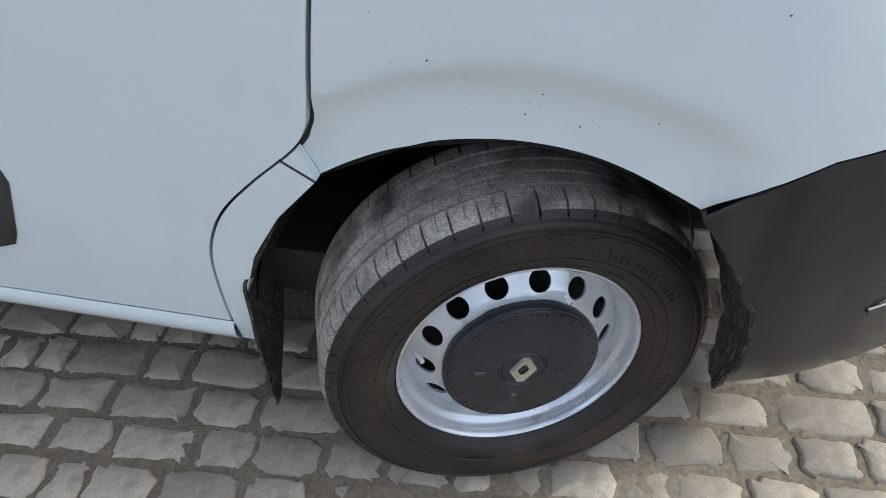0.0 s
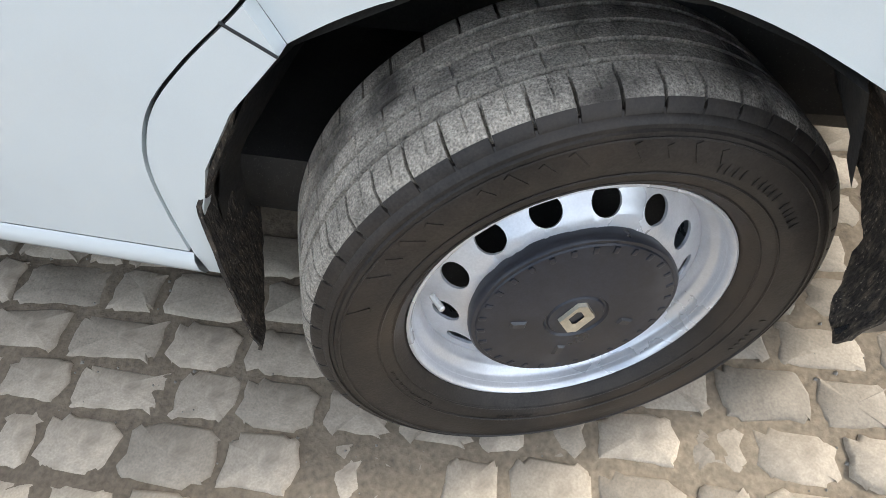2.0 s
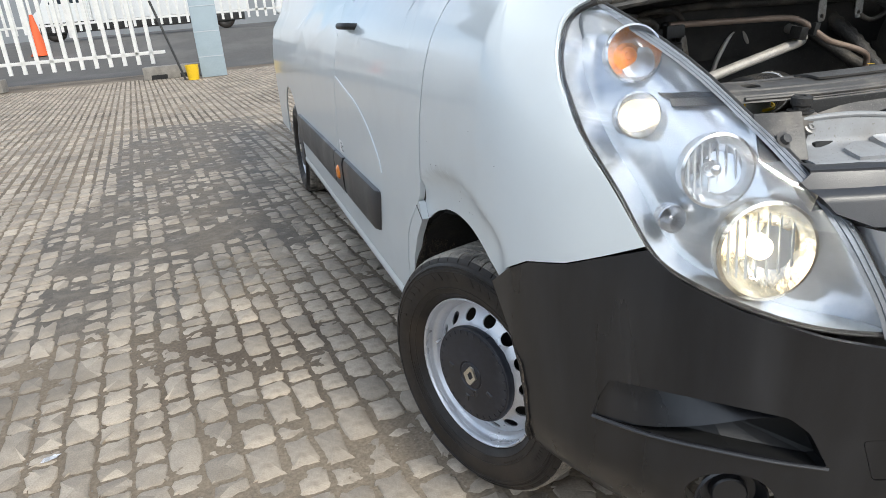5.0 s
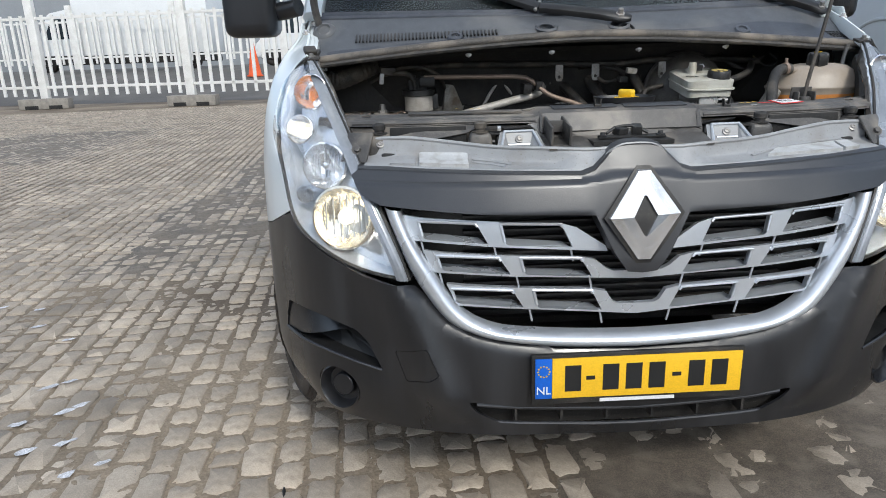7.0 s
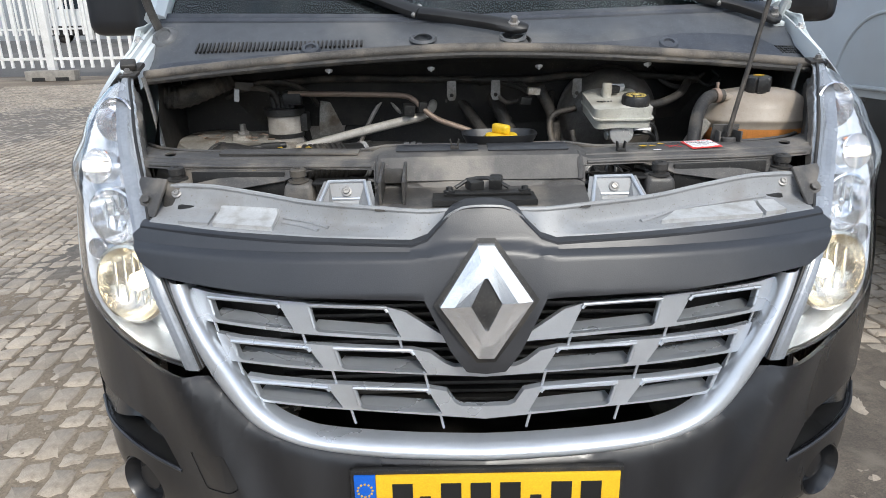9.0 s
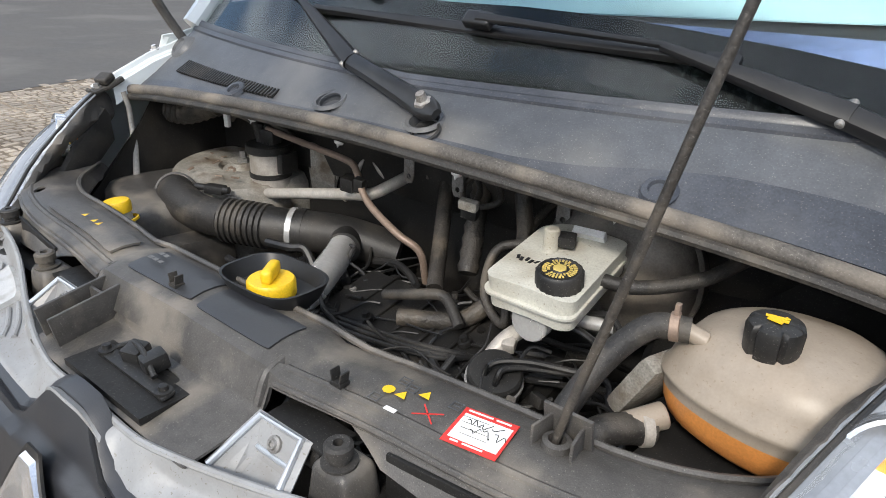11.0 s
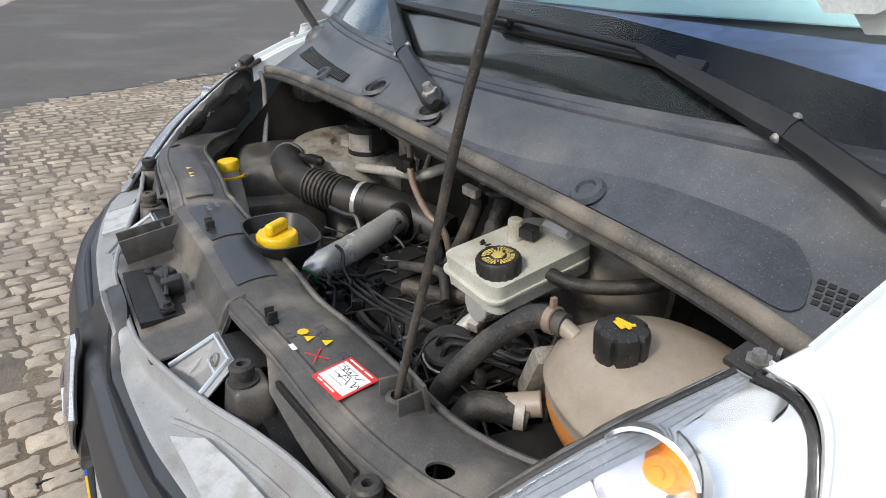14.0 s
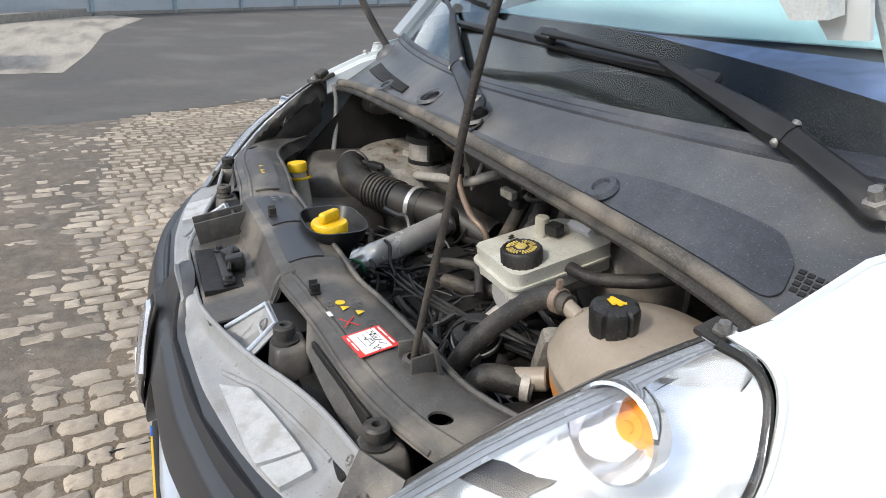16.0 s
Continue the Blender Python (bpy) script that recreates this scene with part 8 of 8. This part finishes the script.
def fence_panel(at, length, h=2.85, gap=0.345, parent=None):
    f = new("fence_panel")
    f.matrix_world = at
    f.parent = parent or fence
    bm = bmesh.new()
    box(bm, (0, 0, (h + 0.5) / 2 + 0.14), (0.27, 0.16, h + 0.5), bev=0.006)
    part("post", bm, FENCE, f)
    for z in (0.66, h - 0.10):
        bm = bmesh.new()
        box(bm, (length / 2, 0, z), (length, 0.05, 0.085), bev=0.004)
        part("rail", bm, FENCE, f)
    me = None
    n = int(length / gap)
    for k in range(1, n):
        if me is None:
            bm = bmesh.new()
            box(bm, (0, 0, 0), (0.095, 0.05, h - 0.38))
            ob = part("bar", bm, FENCE, f, smooth=0)
            me = ob.data
        else:
            ob = new("bar", me)
            ob.parent = f
        ob.location = (k * length / n, 0, 0.38 + (h - 0.38) / 2)
    return f


def concrete_foot(at):
    bm = bmesh.new()
    box(bm, (0, 0, 0.16), (1.5, 0.42, 0.32), bev=0.02)
    f = part("fence_foot", bm, CONCRETE)
    # near-black slabs on the face paint the shade of two recesses
    for x in (-0.36, 0.36):
        bm2 = bmesh.new()
        box(bm2, (x, -0.20, 0.06), (0.40, 0.03, 0.11))
        part("foot_recess", bm2, DARK, f)
    f.parent = fence
    f.matrix_basis = at
    f["label"] = "grey concrete block foot"
    return f


ang = math.degrees(math.atan2(FDIR.y, FDIR.x))
panel = None
for k in range(-3, 2):
    p = FORG + FDIR * (k * 5.0)
    at = Matrix.Translation(p) @ rot(0, 0, ang)
    if k < 1:
        if panel is None:
            panel = fence_panel(at, 5.0)
        else:
            copy_thing(panel, at)
    concrete_foot(Matrix.Translation(p + Vector((0.15, -0.35, 0))) @ rot(0, 0, ang + (14 if k < 0 else 5)))
panel = None
for k in range(-3, 2):
    at = Matrix.Translation(FORG + Vector((1.0, 10.5, 1.0)) + FDIR * (k * 5.2)) @ rot(0, 0, ang)
    if panel is None:
        panel = fence_panel(at, 5.2, 2.4, 0.33, back_fence)
    else:
        copy_thing(panel, at)
bm = bmesh.new()
prof = ((22.0, -0.004), (23.5, 0.08), (26.0, 0.52), (29.0, 0.92), (31.0, 1.0), (58.0, 1.0))
rows = [[bm.verts.new((x, y - x * 0.17 - 1.2, z)) for x in (-60, -40, -20, 0, 20, 40)] for y, z in prof]
for p, q in zip(rows, rows[1:]):
    for k in range(5):
        bm.faces.new((p[k], p[k + 1], q[k + 1], q[k]))
tagged(part("yard_rise", bm, ASPHALT), "grey asphalt yard rising behind the fence", "road", kind="structure")
# grey cabinet, bucket and leaning bar at the fence end
bm = bmesh.new()
box(bm, (-1.55, 18.0, 1.1), (0.62, 0.5, 2.2), bev=0.02)
cab = tagged(part("cabinet", bm, GREYBOX), "grey blue steel cabinet by the fence", "cabinet")
for z in (0.5, 1.1, 1.7):
    bm = bmesh.new()
    box(bm, (-1.55, 17.745, z), (0.60, 0.008, 0.02))
    part("cabinet_rib", bm, WALLP, cab)
bm = bmesh.new()
lathe(bm, [(0, 0), (0.13, 0), (0.16, 0.36), (0.14, 0.36), (0.12, 0.03), (0, 0.03)], Matrix.Translation((-2.05, 17.4, 0)), 24)
tagged(part("bucket", bm, YELLOW), "worn yellow bucket by the fence", "bucket")
bm = bmesh.new()
tube(bm, [(-2.25, 17.5, 0.02), (-2.75, 18.2, 1.9)], 0.03, 8, curve=False)
tagged(part("pole", bm, BLACK), "dark pole leaning on the fence", "pole")
bm = bmesh.new()
lathe(bm, [(0.17, 0.0), (0.17, 0.03), (0.14, 0.03), (0.03, 0.72), (0, 0.72)], Matrix.Translation((-7.2, 27.0, 0.655)) @ Matrix.Scale(1.9, 4), 20)
tagged(part("traffic_cone", bm, mat("cone orange", (0.75, 0.12, 0.03), 0.5)), "orange traffic cone behind the fence", "traffic cone")


# ---- parked vehicles ----
def far_wheel(parent, x, y, r=0.42, w=0.28):
    bm = bmesh.new()
    lathe(bm, [(0, 0.10), (r * 0.5, 0.12), (r * 0.58, w / 2), (r * 0.9, w / 2), (r, w / 2 - 0.03), (r, -w / 2)], axis_at((x, y, r), (0, -1, 0)), 28)
    part("wheel", bm, TYRE, parent)


def box_truck(at, length, cab_len, h, body=DISTW):
    t = thing("box_truck", "white parked truck behind the yard fence", "truck", group="parked trucks", at=at)
    bm = bmesh.new()
    box(bm, (cab_len + (length - cab_len) / 2, 0, h / 2 + 0.55), (length - cab_len - 0.1, 2.2, h - 0.4), bev=0.04)
    part("load_box", bm, body, t)
    bm = bmesh.new()
    box(bm, (length / 2, -0.1, 0.56), (length - 0.6, 1.9, 0.46), bev=0.02)
    part("chassis", bm, BLACK, t)
    cabp = [(0.0, 0.45), (0.0, 1.05), (0.45, 1.45), (1.25, 2.75), (cab_len, 2.95), (cab_len, 0.45)]
    bm = bmesh.new()
    a = [bm.verts.new((x, -1.0, z)) for x, z in cabp]
    b = [bm.verts.new((x, 1.0, z)) for x, z in cabp]
    bm.faces.new(a)
    bm.faces.new(list(reversed(b)))
    for k in range(len(cabp)):
        bm.faces.new((a[k], b[k], b[(k + 1) % len(cabp)], a[(k + 1) % len(cabp)]))
    bmesh.ops.recalc_face_normals(bm, faces=bm.faces)
    bmesh.ops.bevel(bm, geom=list(bm.edges), offset=0.06, segments=2, affect="EDGES")
    c = part("cab", bm, body, t)
    bm = sheet([(0.85, 1.55), (1.45, 2.55), (cab_len - 0.15, 2.6), (cab_len - 0.15, 1.55)], lambda x, z: (x, -1.008, z), 0.5, 0.5, 0.004, (), (0, -1, 0))
    part("side_window", bm, WINDOWG, c)
    for x in (0.85, length - 1.1):
        far_wheel(t, x, -0.85)
    return t


tr = box_truck(Matrix.Translation((-19.3, 34.0, 1.0)) @ rot(0, 0, -6), 9.2, 2.5, 3.6)
copy_thing(tr, Matrix.Translation((-8.6, 35.0, 1.0)) @ rot(0, 0, -6))
copy_thing(tr, Matrix.Translation((2.0, 36.5, 1.0)) @ rot(0, 0, -4))


def minibus(at):
    b_ = thing("minibus", "white minibus with blue tinted windows behind the fence", "minibus", group="parked minibuses", at=at)
    bm = bmesh.new()
    box(bm, (0, 0, 1.45), (5.6, 2.0, 2.1), bev=0.22, seg=4)
    body = part("body", bm, DISTW, b_)
    for k in range(4):
        bm = bmesh.new()
        box(bm, (-2.0 + 1.25 * k, -1.0, 1.85), (1.05, 0.03, 0.75), bev=0.01)
        part("window", bm, BLUEGLASS, body, "blue tinted side window")
    bm = bmesh.new()
    box(bm, (0, -0.99, 0.75), (5.2, 0.04, 0.22), bev=0.01)
    part("side_moulding", bm, BLACK, b_)
    for x in (-1.8, 1.7):
        far_wheel(b_, x, -0.86, 0.40)
    return b_


mb = minibus(Matrix.Translation((-27.2, 37.0, 1.0)) @ rot(0, 0, -4))
copy_thing(mb, Matrix.Translation((-33.4, 38.0, 1.0)) @ rot(0, 0, -4))


def side_van(at):
    """The van parked alongside: pale upper body over dark lower cladding."""
    v = thing("parked_van", "pale grey van with dark lower cladding parked alongside", "van", at=at)
    L, H = 5.4, 2.4
    bm = bmesh.new()
    f = lambda y, z: (0.10 * max(0, z - 1.35) ** 1.3 - 0.0, y, z)
    fl = sheet(rounded([(0.0, 0.95), (L, 0.88), (L, H), (1.2, H), (0.3, 1.35), (0.0, 1.2)], 0.08), f, 0.3, 0.15, 0.02, (), (-1, 0, 0))
    part("body_side", fl, WALLP, v)
    part("lower_cladding", sheet([(0.02, 0.28), (L, 0.28), (L, 0.88), (0.02, 0.95)], lambda y, z: (0.02, y, z), 0.4, 0.3, 0.03, (), (-1, 0, 0)), BUMPER, v)
    bm = bmesh.new()
    tube(bm, [(-0.002, 0.05, 1.02), (-0.012, 1.0, 1.00), (-0.012, 2.6, 0.97), (-0.002, L, 0.95)], 0.014, 8)
    part("swage_line", bm, WALLP, v)
    bm = bmesh.new()
    tube(bm, [(0.0, 1.92 + 0.42 * math.cos(a), 0.98 + 0.42 * math.sin(a)) for a in [math.pi * k / 12 for k in range(13)]], 0.012, 8)
    part("arch_line", bm, WALLP, v)
    bm = bmesh.new()
    box(bm, (0.0, 2.75, 1.52), (0.02, 0.9, 0.05), bev=0.006)
    part("side_rail", bm, TRIM, v)
    bm = bmesh.new()
    box(bm, (-0.001, 1.35, 1.3), (0.006, 0.010, 0.7))
    box(bm, (-0.001, 3.2, 1.4), (0.006, 0.010, 0.9))
    part("door_gap", bm, INK, v)
    bm = bmesh.new()
    box(bm, (1.0, L / 2, 1.4), (1.9, L - 0.1, 1.9), bev=0.1)
    part("shell", bm, WALLP, v)
    for y in (1.0, 4.5):
        bm = bmesh.new()
        lathe(bm, [(0, 0.06), (0.16, 0.06), (0.20, 0.11), (0.30, 0.11), (0.335, 0.08), (0.335, -0.11)], axis_at((0.13, y, 0.335), (-1, 0, 0)), 32)
        part("wheel", bm, TYRE, v)
    return v


side_van(Matrix.Translation((2.42, 0.9, 0)))

# red-tailed car edge and the long pale wall across the road

def wall_panel(at, w=3.2, h=2.6):
    p = thing("wall_panel", "pale grey corrugated wall panel across the road", "wall panel", group="wall across the road", at=at)
    bm = bmesh.new()
    box(bm, (0, 0, h / 2 + 0.12), (0.06, w - 0.12, h), bev=0.01)
    part("panel_sheet", bm, WALLP, p)
    bm = bmesh.new()
    box(bm, (0.05, w / 2, h / 2 + 0.1), (0.14, 0.12, h + 0.2), bev=0.01)
    part("panel_post", bm, GREYBOX, p)
    for z in (0.9, 1.8):
        bm = bmesh.new()
        box(bm, (0.045, 0, z), (0.03, w - 0.12, 0.05))
        part("panel_rib", bm, WALLP, p)
    bm = bmesh.new()
    box(bm, (0.02, 0, 0.06), (0.2, w, 0.12), bev=0.01)
    part("plinth", bm, CONCRETE, p)
    return p


WALL_D = Vector((-0.61, 0.79, 0)).normalized()
WALL_A = math.degrees(math.atan2(WALL_D.y, WALL_D.x)) - 90
wp_ = wall_panel(Matrix.Translation(Vector((-24.3, 0.2, 0))) @ rot(0, 0, WALL_A))
for k in (-3, -2, -1, 1, 2, 3, 4, 5):
    copy_thing(wp_, Matrix.Translation(Vector((-24.3, 0.2, 0)) + WALL_D * (3.2 * k)) @ rot(0, 0, WALL_A))
bm = bmesh.new()
box(bm, (-20.9, -2.6, 0.10), (0.35, 5.5, 0.24), (0, 0, 62), bev=0.02)
tagged(part("kerb", bm, CONCRETE), "grey concrete kerb across the road", "kerb", kind="structure")
bm = bmesh.new()
bm.faces.new([bm.verts.new((x, y, 0.003)) for x, y in ((-10.5, -1.0), (-13.2, -0.75), (-17.0, -0.6), (-22.4, 0.4), (-24.2, -1.0), (-19.5, -3.4), (-10.2, -9.0))])
tagged(part("pale_paving", bm, PALE), "pale concrete paving across the road", "paving", kind="structure")
car = thing("dark_car", "dark car with a red tail lamp across the road", "car", at=Matrix.Translation((-11.6, -3.35, 0)))
bm = bmesh.new()
box(bm, (0, -0.6, 0.62), (1.75, 3.2, 0.72), bev=0.16, seg=4)
part("car_body", bm, BUMPER, car)
bm = bmesh.new()
box(bm, (0, -0.8, 1.15), (1.5, 1.9, 0.5), bev=0.18, seg=4)
part("car_cabin", bm, WINDOWG, car)
bm = bmesh.new()
box(bm, (0.62, 0.97, 0.78), (0.28, 0.08, 0.16), bev=0.03)
part("tail_lamp", bm, RED, car)
for x in (-0.72, 0.72):
    for y in (-1.6, 0.35):
        bm = bmesh.new()
        lathe(bm, [(0, 0.1), (0.3, 0.1), (0.31, -0.1), (0, -0.1)], axis_at((x, y, 0.31), (1, 0, 0)), 24)
        part("wheel", bm, TYRE, car)

# distant sheds that close the yard
for i, (x, y, sx, sy, h) in enumerate(((-20, 60, 60, 10, 7), (45, 20, 12, 70, 7), (0, -45, 90, 10, 6), (-48, -5, 12, 80, 8))):
    shed = thing("warehouse", "plain grey panelled warehouse beyond the yard", "warehouse", group="distant sheds")
    bm = bmesh.new()
    box(bm, (x, y, h / 2), (sx, sy, h), bev=0.05)
    part("shed_wall", bm, GREYP, shed)
    bm = bmesh.new()
    box(bm, (x, y, h + 0.15), (sx + 0.5, sy + 0.5, 0.3), bev=0.05)
    part("shed_roof", bm, WALLP, shed)

# ---- granite setts, laid in courses ----
CD = Vector((-0.095, 1.0)).normalized()
CN = Vector((CD.y, -CD.x))


def sett_rows(x0, x1, y0, y1, rng):
    """Centres, half lengths and half widths of the stones, course by course."""
    out, u = [], x0
    while u < x1:
        w = rng.uniform(0.098, 0.118)
        v = y0 + rng.uniform(0, 0.1)
        while v < y1:
            l = rng.choice((0.085, 0.11, 0.13, 0.15, 0.17, 0.20)) * rng.uniform(0.94, 1.06)
            out.append((u + w / 2, v + l / 2, w / 2, l / 2))
            v += l
        u += w
    return out


def sett_geo(hw, hl, rng):
    """Vertices and faces of one worn stone: flat top, ragged rounded edges."""
    g = rng.uniform(0.005, 0.012)
    hw, hl = hw - g * 0.9, hl - g
    n = 22
    base, mid, top = [], [], []
    pw = rng.uniform(0.24, 0.44)
    for k in range(n):
        a = 2 * math.pi * (k + 0.5) / n
        cx, cy = math.cos(a), math.sin(a)
        cx, cy = math.copysign(abs(cx) ** pw, cx), math.copysign(abs(cy) ** pw, cy)
        m_x = max(abs(cx), abs(cy))
        cx, cy = cx / max(1.0, m_x), cy / max(1.0, m_x)
        jx, jy = rng.uniform(-0.0075, 0.0075), rng.uniform(-0.0075, 0.0075)
        base.append((cx * (hw + 0.003) + jx, cy * (hl + 0.003) + jy, -0.03))
        mid.append((cx * hw + jx, cy * hl + jy, -0.0045))
        top.append((cx * (hw - 0.006) + jx, cy * (hl - 0.006) + jy, rng.uniform(-0.001, 0.001)))
    vs = base + mid + top + [(rng.uniform(-0.01, 0.01), rng.uniform(-0.01, 0.01), 0.0012)]
    fs = []
    for k in range(n):
        q = (k + 1) % n
        fs += [(k, q, n + q, n + k), (n + k, n + q, 2 * n + q, 2 * n + k), (2 * n + k, 2 * n + q, 3 * n)]
    return vs, fs


road_x = cubic([-6, -1.3, -0.6, 0.2, 1.0, 1.7, 4.0, 8.0, 14.0, 20.0], [-5.95, -5.95, -6.4, -7.05, -7.4, -7.8, -8.45, -9.35, -10.7, -13.5])
rng = random.Random(11)
keep = [r for r in sett_rows(-14.0, 6.0, -3.2, 19.5, rng)]
near, verts, faces = [], [], []
for u, v, hw, hl in keep:
    px, py = CN.x * u + CD.x * v, CN.y * u + CD.y * v
    if px < road_x(py) + rng.uniform(-0.25, 0.25) or px > 5.5:
        continue
    if -0.75 < px < 0.9 and 1.2 < py < 5.2:
        continue
    tilt = rng.uniform(-0.035, 0.035), rng.uniform(-0.035, 0.035), rng.uniform(-0.005, 0.003)
    if -1.62 < px < -0.92 and 0.35 < py < 2.55 and len(near) < 150 or -1.35 < px < -0.2 and -0.32 < py < 0.35 and len(near) < 290:
        near.append((px, py, hw, hl, tilt))
        continue
    far = py > 6 or px < -4.5
    rot_ = rng.uniform(-0.05, 0.05)
    if far:
        g = rng.uniform(0.010, 0.018)
        a, b = hw - g, hl - g
        vs = [(-a, -b, -0.02), (a, -b, -0.02), (a, b, -0.02), (-a, b, -0.02), (-a + 0.006, -b + 0.006, 0.0), (a - 0.006, -b + 0.006, 0.0), (a - 0.006, b - 0.006, 0.0), (-a + 0.006, b - 0.006, 0.0)]
        fs = [(4, 5, 6, 7), (0, 1, 5, 4), (1, 2, 6, 5), (2, 3, 7, 6), (3, 0, 4, 7)]
    else:
        vs, fs = sett_geo(hw, hl, rng)
    o = len(verts)
    for x, y, z in vs:
        wx, wy = px + CN.x * x + CD.x * y, py + CN.y * x + CD.y * y
        verts.append((wx, wy, z + x * tilt[0] + y * tilt[1] + tilt[2]))
    faces += [tuple(i + o for i in f) for f in fs]
me = bpy.data.meshes.new("paving_setts")
me.from_pydata(verts, [], faces)
me.materials.append(SETT)
me.polygons.foreach_set("use_smooth", [True] * len(me.polygons))
me.set_sharp_from_angle(angle=radians(50))
tagged(new("paving_setts", me), "worn grey brown granite setts in straight courses", "paving", kind="stuff")
pavement = thing("pavement", "granite setts with sandy joints beside the van", "pavement", kind="structure")
variants = []
for k in range(12):
    hw, hl = 0.054, (0.0425, 0.055, 0.065, 0.075, 0.085, 0.10)[k % 6]
    vs, fs = sett_geo(hw, hl, rng)
    mv = bpy.data.meshes.new("sett")
    mv.from_pydata(vs, [], fs)
    mv.materials.append(SETT_ONE)
    mv.polygons.foreach_set("use_smooth", [True] * len(mv.polygons))
    mv.set_sharp_from_angle(angle=radians(50))
    variants.append((hl, mv))
crs = math.degrees(math.atan2(CD.y, CD.x)) - 90
for px, py, hw, hl, tilt in near:
    i = min(range(12), key=lambda q: abs(variants[q][0] - hl) + rng.uniform(0, 0.004))
    ob = new("sett", variants[i][1])
    ob.parent = pavement
    ob.matrix_local = Matrix.Translation((px, py, tilt[2])) @ rot(math.degrees(tilt[1]), -math.degrees(tilt[0]), crs) @ Matrix.Diagonal((hw / 0.054, hl / variants[i][0], 1, 1))
# loose grit in the joints
verts, faces = [], []
for k in range(5200):
    x, y = rng.uniform(-2.4, 0.6), rng.uniform(-0.6, 2.6)
    r = rng.choice((0.0015, 0.002, 0.003, 0.004, 0.0065))
    o = len(verts)
    for a in range(4):
        verts.append((x + r * math.cos(a * 1.57 + k), y + r * math.sin(a * 1.57 + k), -0.011))
    verts.append((x, y, -0.0075 + r * 1.0))
    faces += [(o + a, o + (a + 1) % 4, o + 4) for a in range(4)]
me = bpy.data.meshes.new("loose_grit")
me.from_pydata(verts, [], faces)
me.materials.append(CONCRETE)
tagged(new("loose_grit", me), "small loose stones in the joints", "grit", kind="stuff")


# ---- sand lying in the joints and over the stones' edges ----
def sand_patch(name, x0, x1, y0, y1, step, base, amp, material=GROUND, fade=0.0, label="sandy brown grit filling the joints of the setts"):
    nx, ny = int((x1 - x0) / step) + 1, int((y1 - y0) / step) + 1
    vs = []
    for j in range(ny):
        for i in range(nx):
            x, y = x0 + i * step, y0 + j * step
            h = noise.noise((x * 9, y * 9, 3.1)) * 0.55 + noise.noise((x * 34, y * 34, 9.7)) * 0.45 + noise.noise((x * 1.6, y * 1.6, 5.0)) * 0.6
            e = min(i, j, nx - 1 - i, ny - 1 - j) / 6.0
            vs.append((x, y, min(base + amp * h, 0.003) - (0.006 if e < 1 else 0.0) * (1 - min(1.0, e)) - (0.014 * (1 - min(1.0, e * 6 * step / fade + 0.5 * noise.noise((x * 2.3, y * 2.3, 1.0)))) ** 2 if fade else 0.0)))
    fs = [(j * nx + i, j * nx + i + 1, (j + 1) * nx + i + 1, (j + 1) * nx + i) for j in range(ny - 1) for i in range(nx - 1)]
    me_ = bpy.data.meshes.new(name)
    me_.from_pydata(vs, [], fs)
    me_.materials.append(material)
    me_.polygons.foreach_set("use_smooth", [True] * len(me_.polygons))
    return tagged(new(name, me_), label, "sand", kind="stuff")


sand_patch("joint_sand", -2.7, 1.0, -0.9, 3.1, 0.011, -0.0052, 0.0072)
sand_patch("joint_sand", -8.0, -2.7, -1.5, 9.0, 0.04, -0.0082, 0.0062)
sand_patch("joint_sand", -2.7, 5.0, 3.1, 9.0, 0.04, -0.0082, 0.0062)
sand_patch("joint_sand", 1.0, 5.0, -1.5, 3.1, 0.03, -0.0082, 0.0062)
for x0, x1, y0, y1, st, fd in ((-0.25, 2.5, -1.6, 1.7, 0.018, 0.45), (-3.0, -0.9, 3.1, 9.6, 0.035, 0.55), (-9.0, -5.2, 7.4, 12.8, 0.05, 1.1), (-2.9, -1.7, 2.3, 3.5, 0.025, 0.45), (-6.9, -1.2, -2.9, -0.10, 0.03, 0.40)):
    sand_patch("trodden_dirt", x0, x1, y0, y1, st, {2.5: 0.0026, -1.2: 0.0012}.get(x1, -0.0005), 0.0060, DIRT, fd, "damp brown dirt trodden over the setts")

# flecks of dried white paint and one open joint
verts, faces = [], []
for k, (x, y) in enumerate(((-1.93, 0.81), (-1.89, 0.86), (-2.06, 0.73), (-1.81, 0.59), (-1.93, 0.54), (-1.71, 0.39), (-1.62, 0.45), (-2.10, 1.02), (-2.03, 1.07), (-2.87, 2.02), (-2.64, 1.96), (-2.51, 1.71), (-2.21, 0.72), (-2.26, 1.52))):
    o, n = len(verts), 9
    for j in range(n):
        a = 2 * math.pi * j / n
        u, w = 0.040 * math.cos(a) * rng.uniform(0.5, 1.2), 0.020 * math.sin(a) * rng.uniform(0.4, 1.2)
        verts.append((x + 0.80 * u - 0.60 * w, y + 0.60 * u + 0.80 * w, 0.0042))
    faces.append(tuple(range(o, o + n)))
me = bpy.data.meshes.new("dried_paint")
me.from_pydata(verts, [], faces)
me.materials.append(CHALK)
tagged(new("dried_paint", me), "thin flecks of dried white paint on the setts", "paint flecks", kind="stuff")
bm = bmesh.new()
run = [(-1.005, 0.36), (-0.983, 0.25), (-0.967, 0.14), (-0.95, 0.02), (-0.935, -0.12), (-0.93, -0.25)]
tube(bm, [(x + 0.006 * noise.noise((y * 40, 0, 0)), y, -0.0045) for x, y in run], lambda f: 0.003 + 0.004 * math.sin(f * 23) ** 2, 6, 8)
tagged(part("open_joint", bm, DARK), "dark open joint between two courses of setts", "joint", kind="structure")
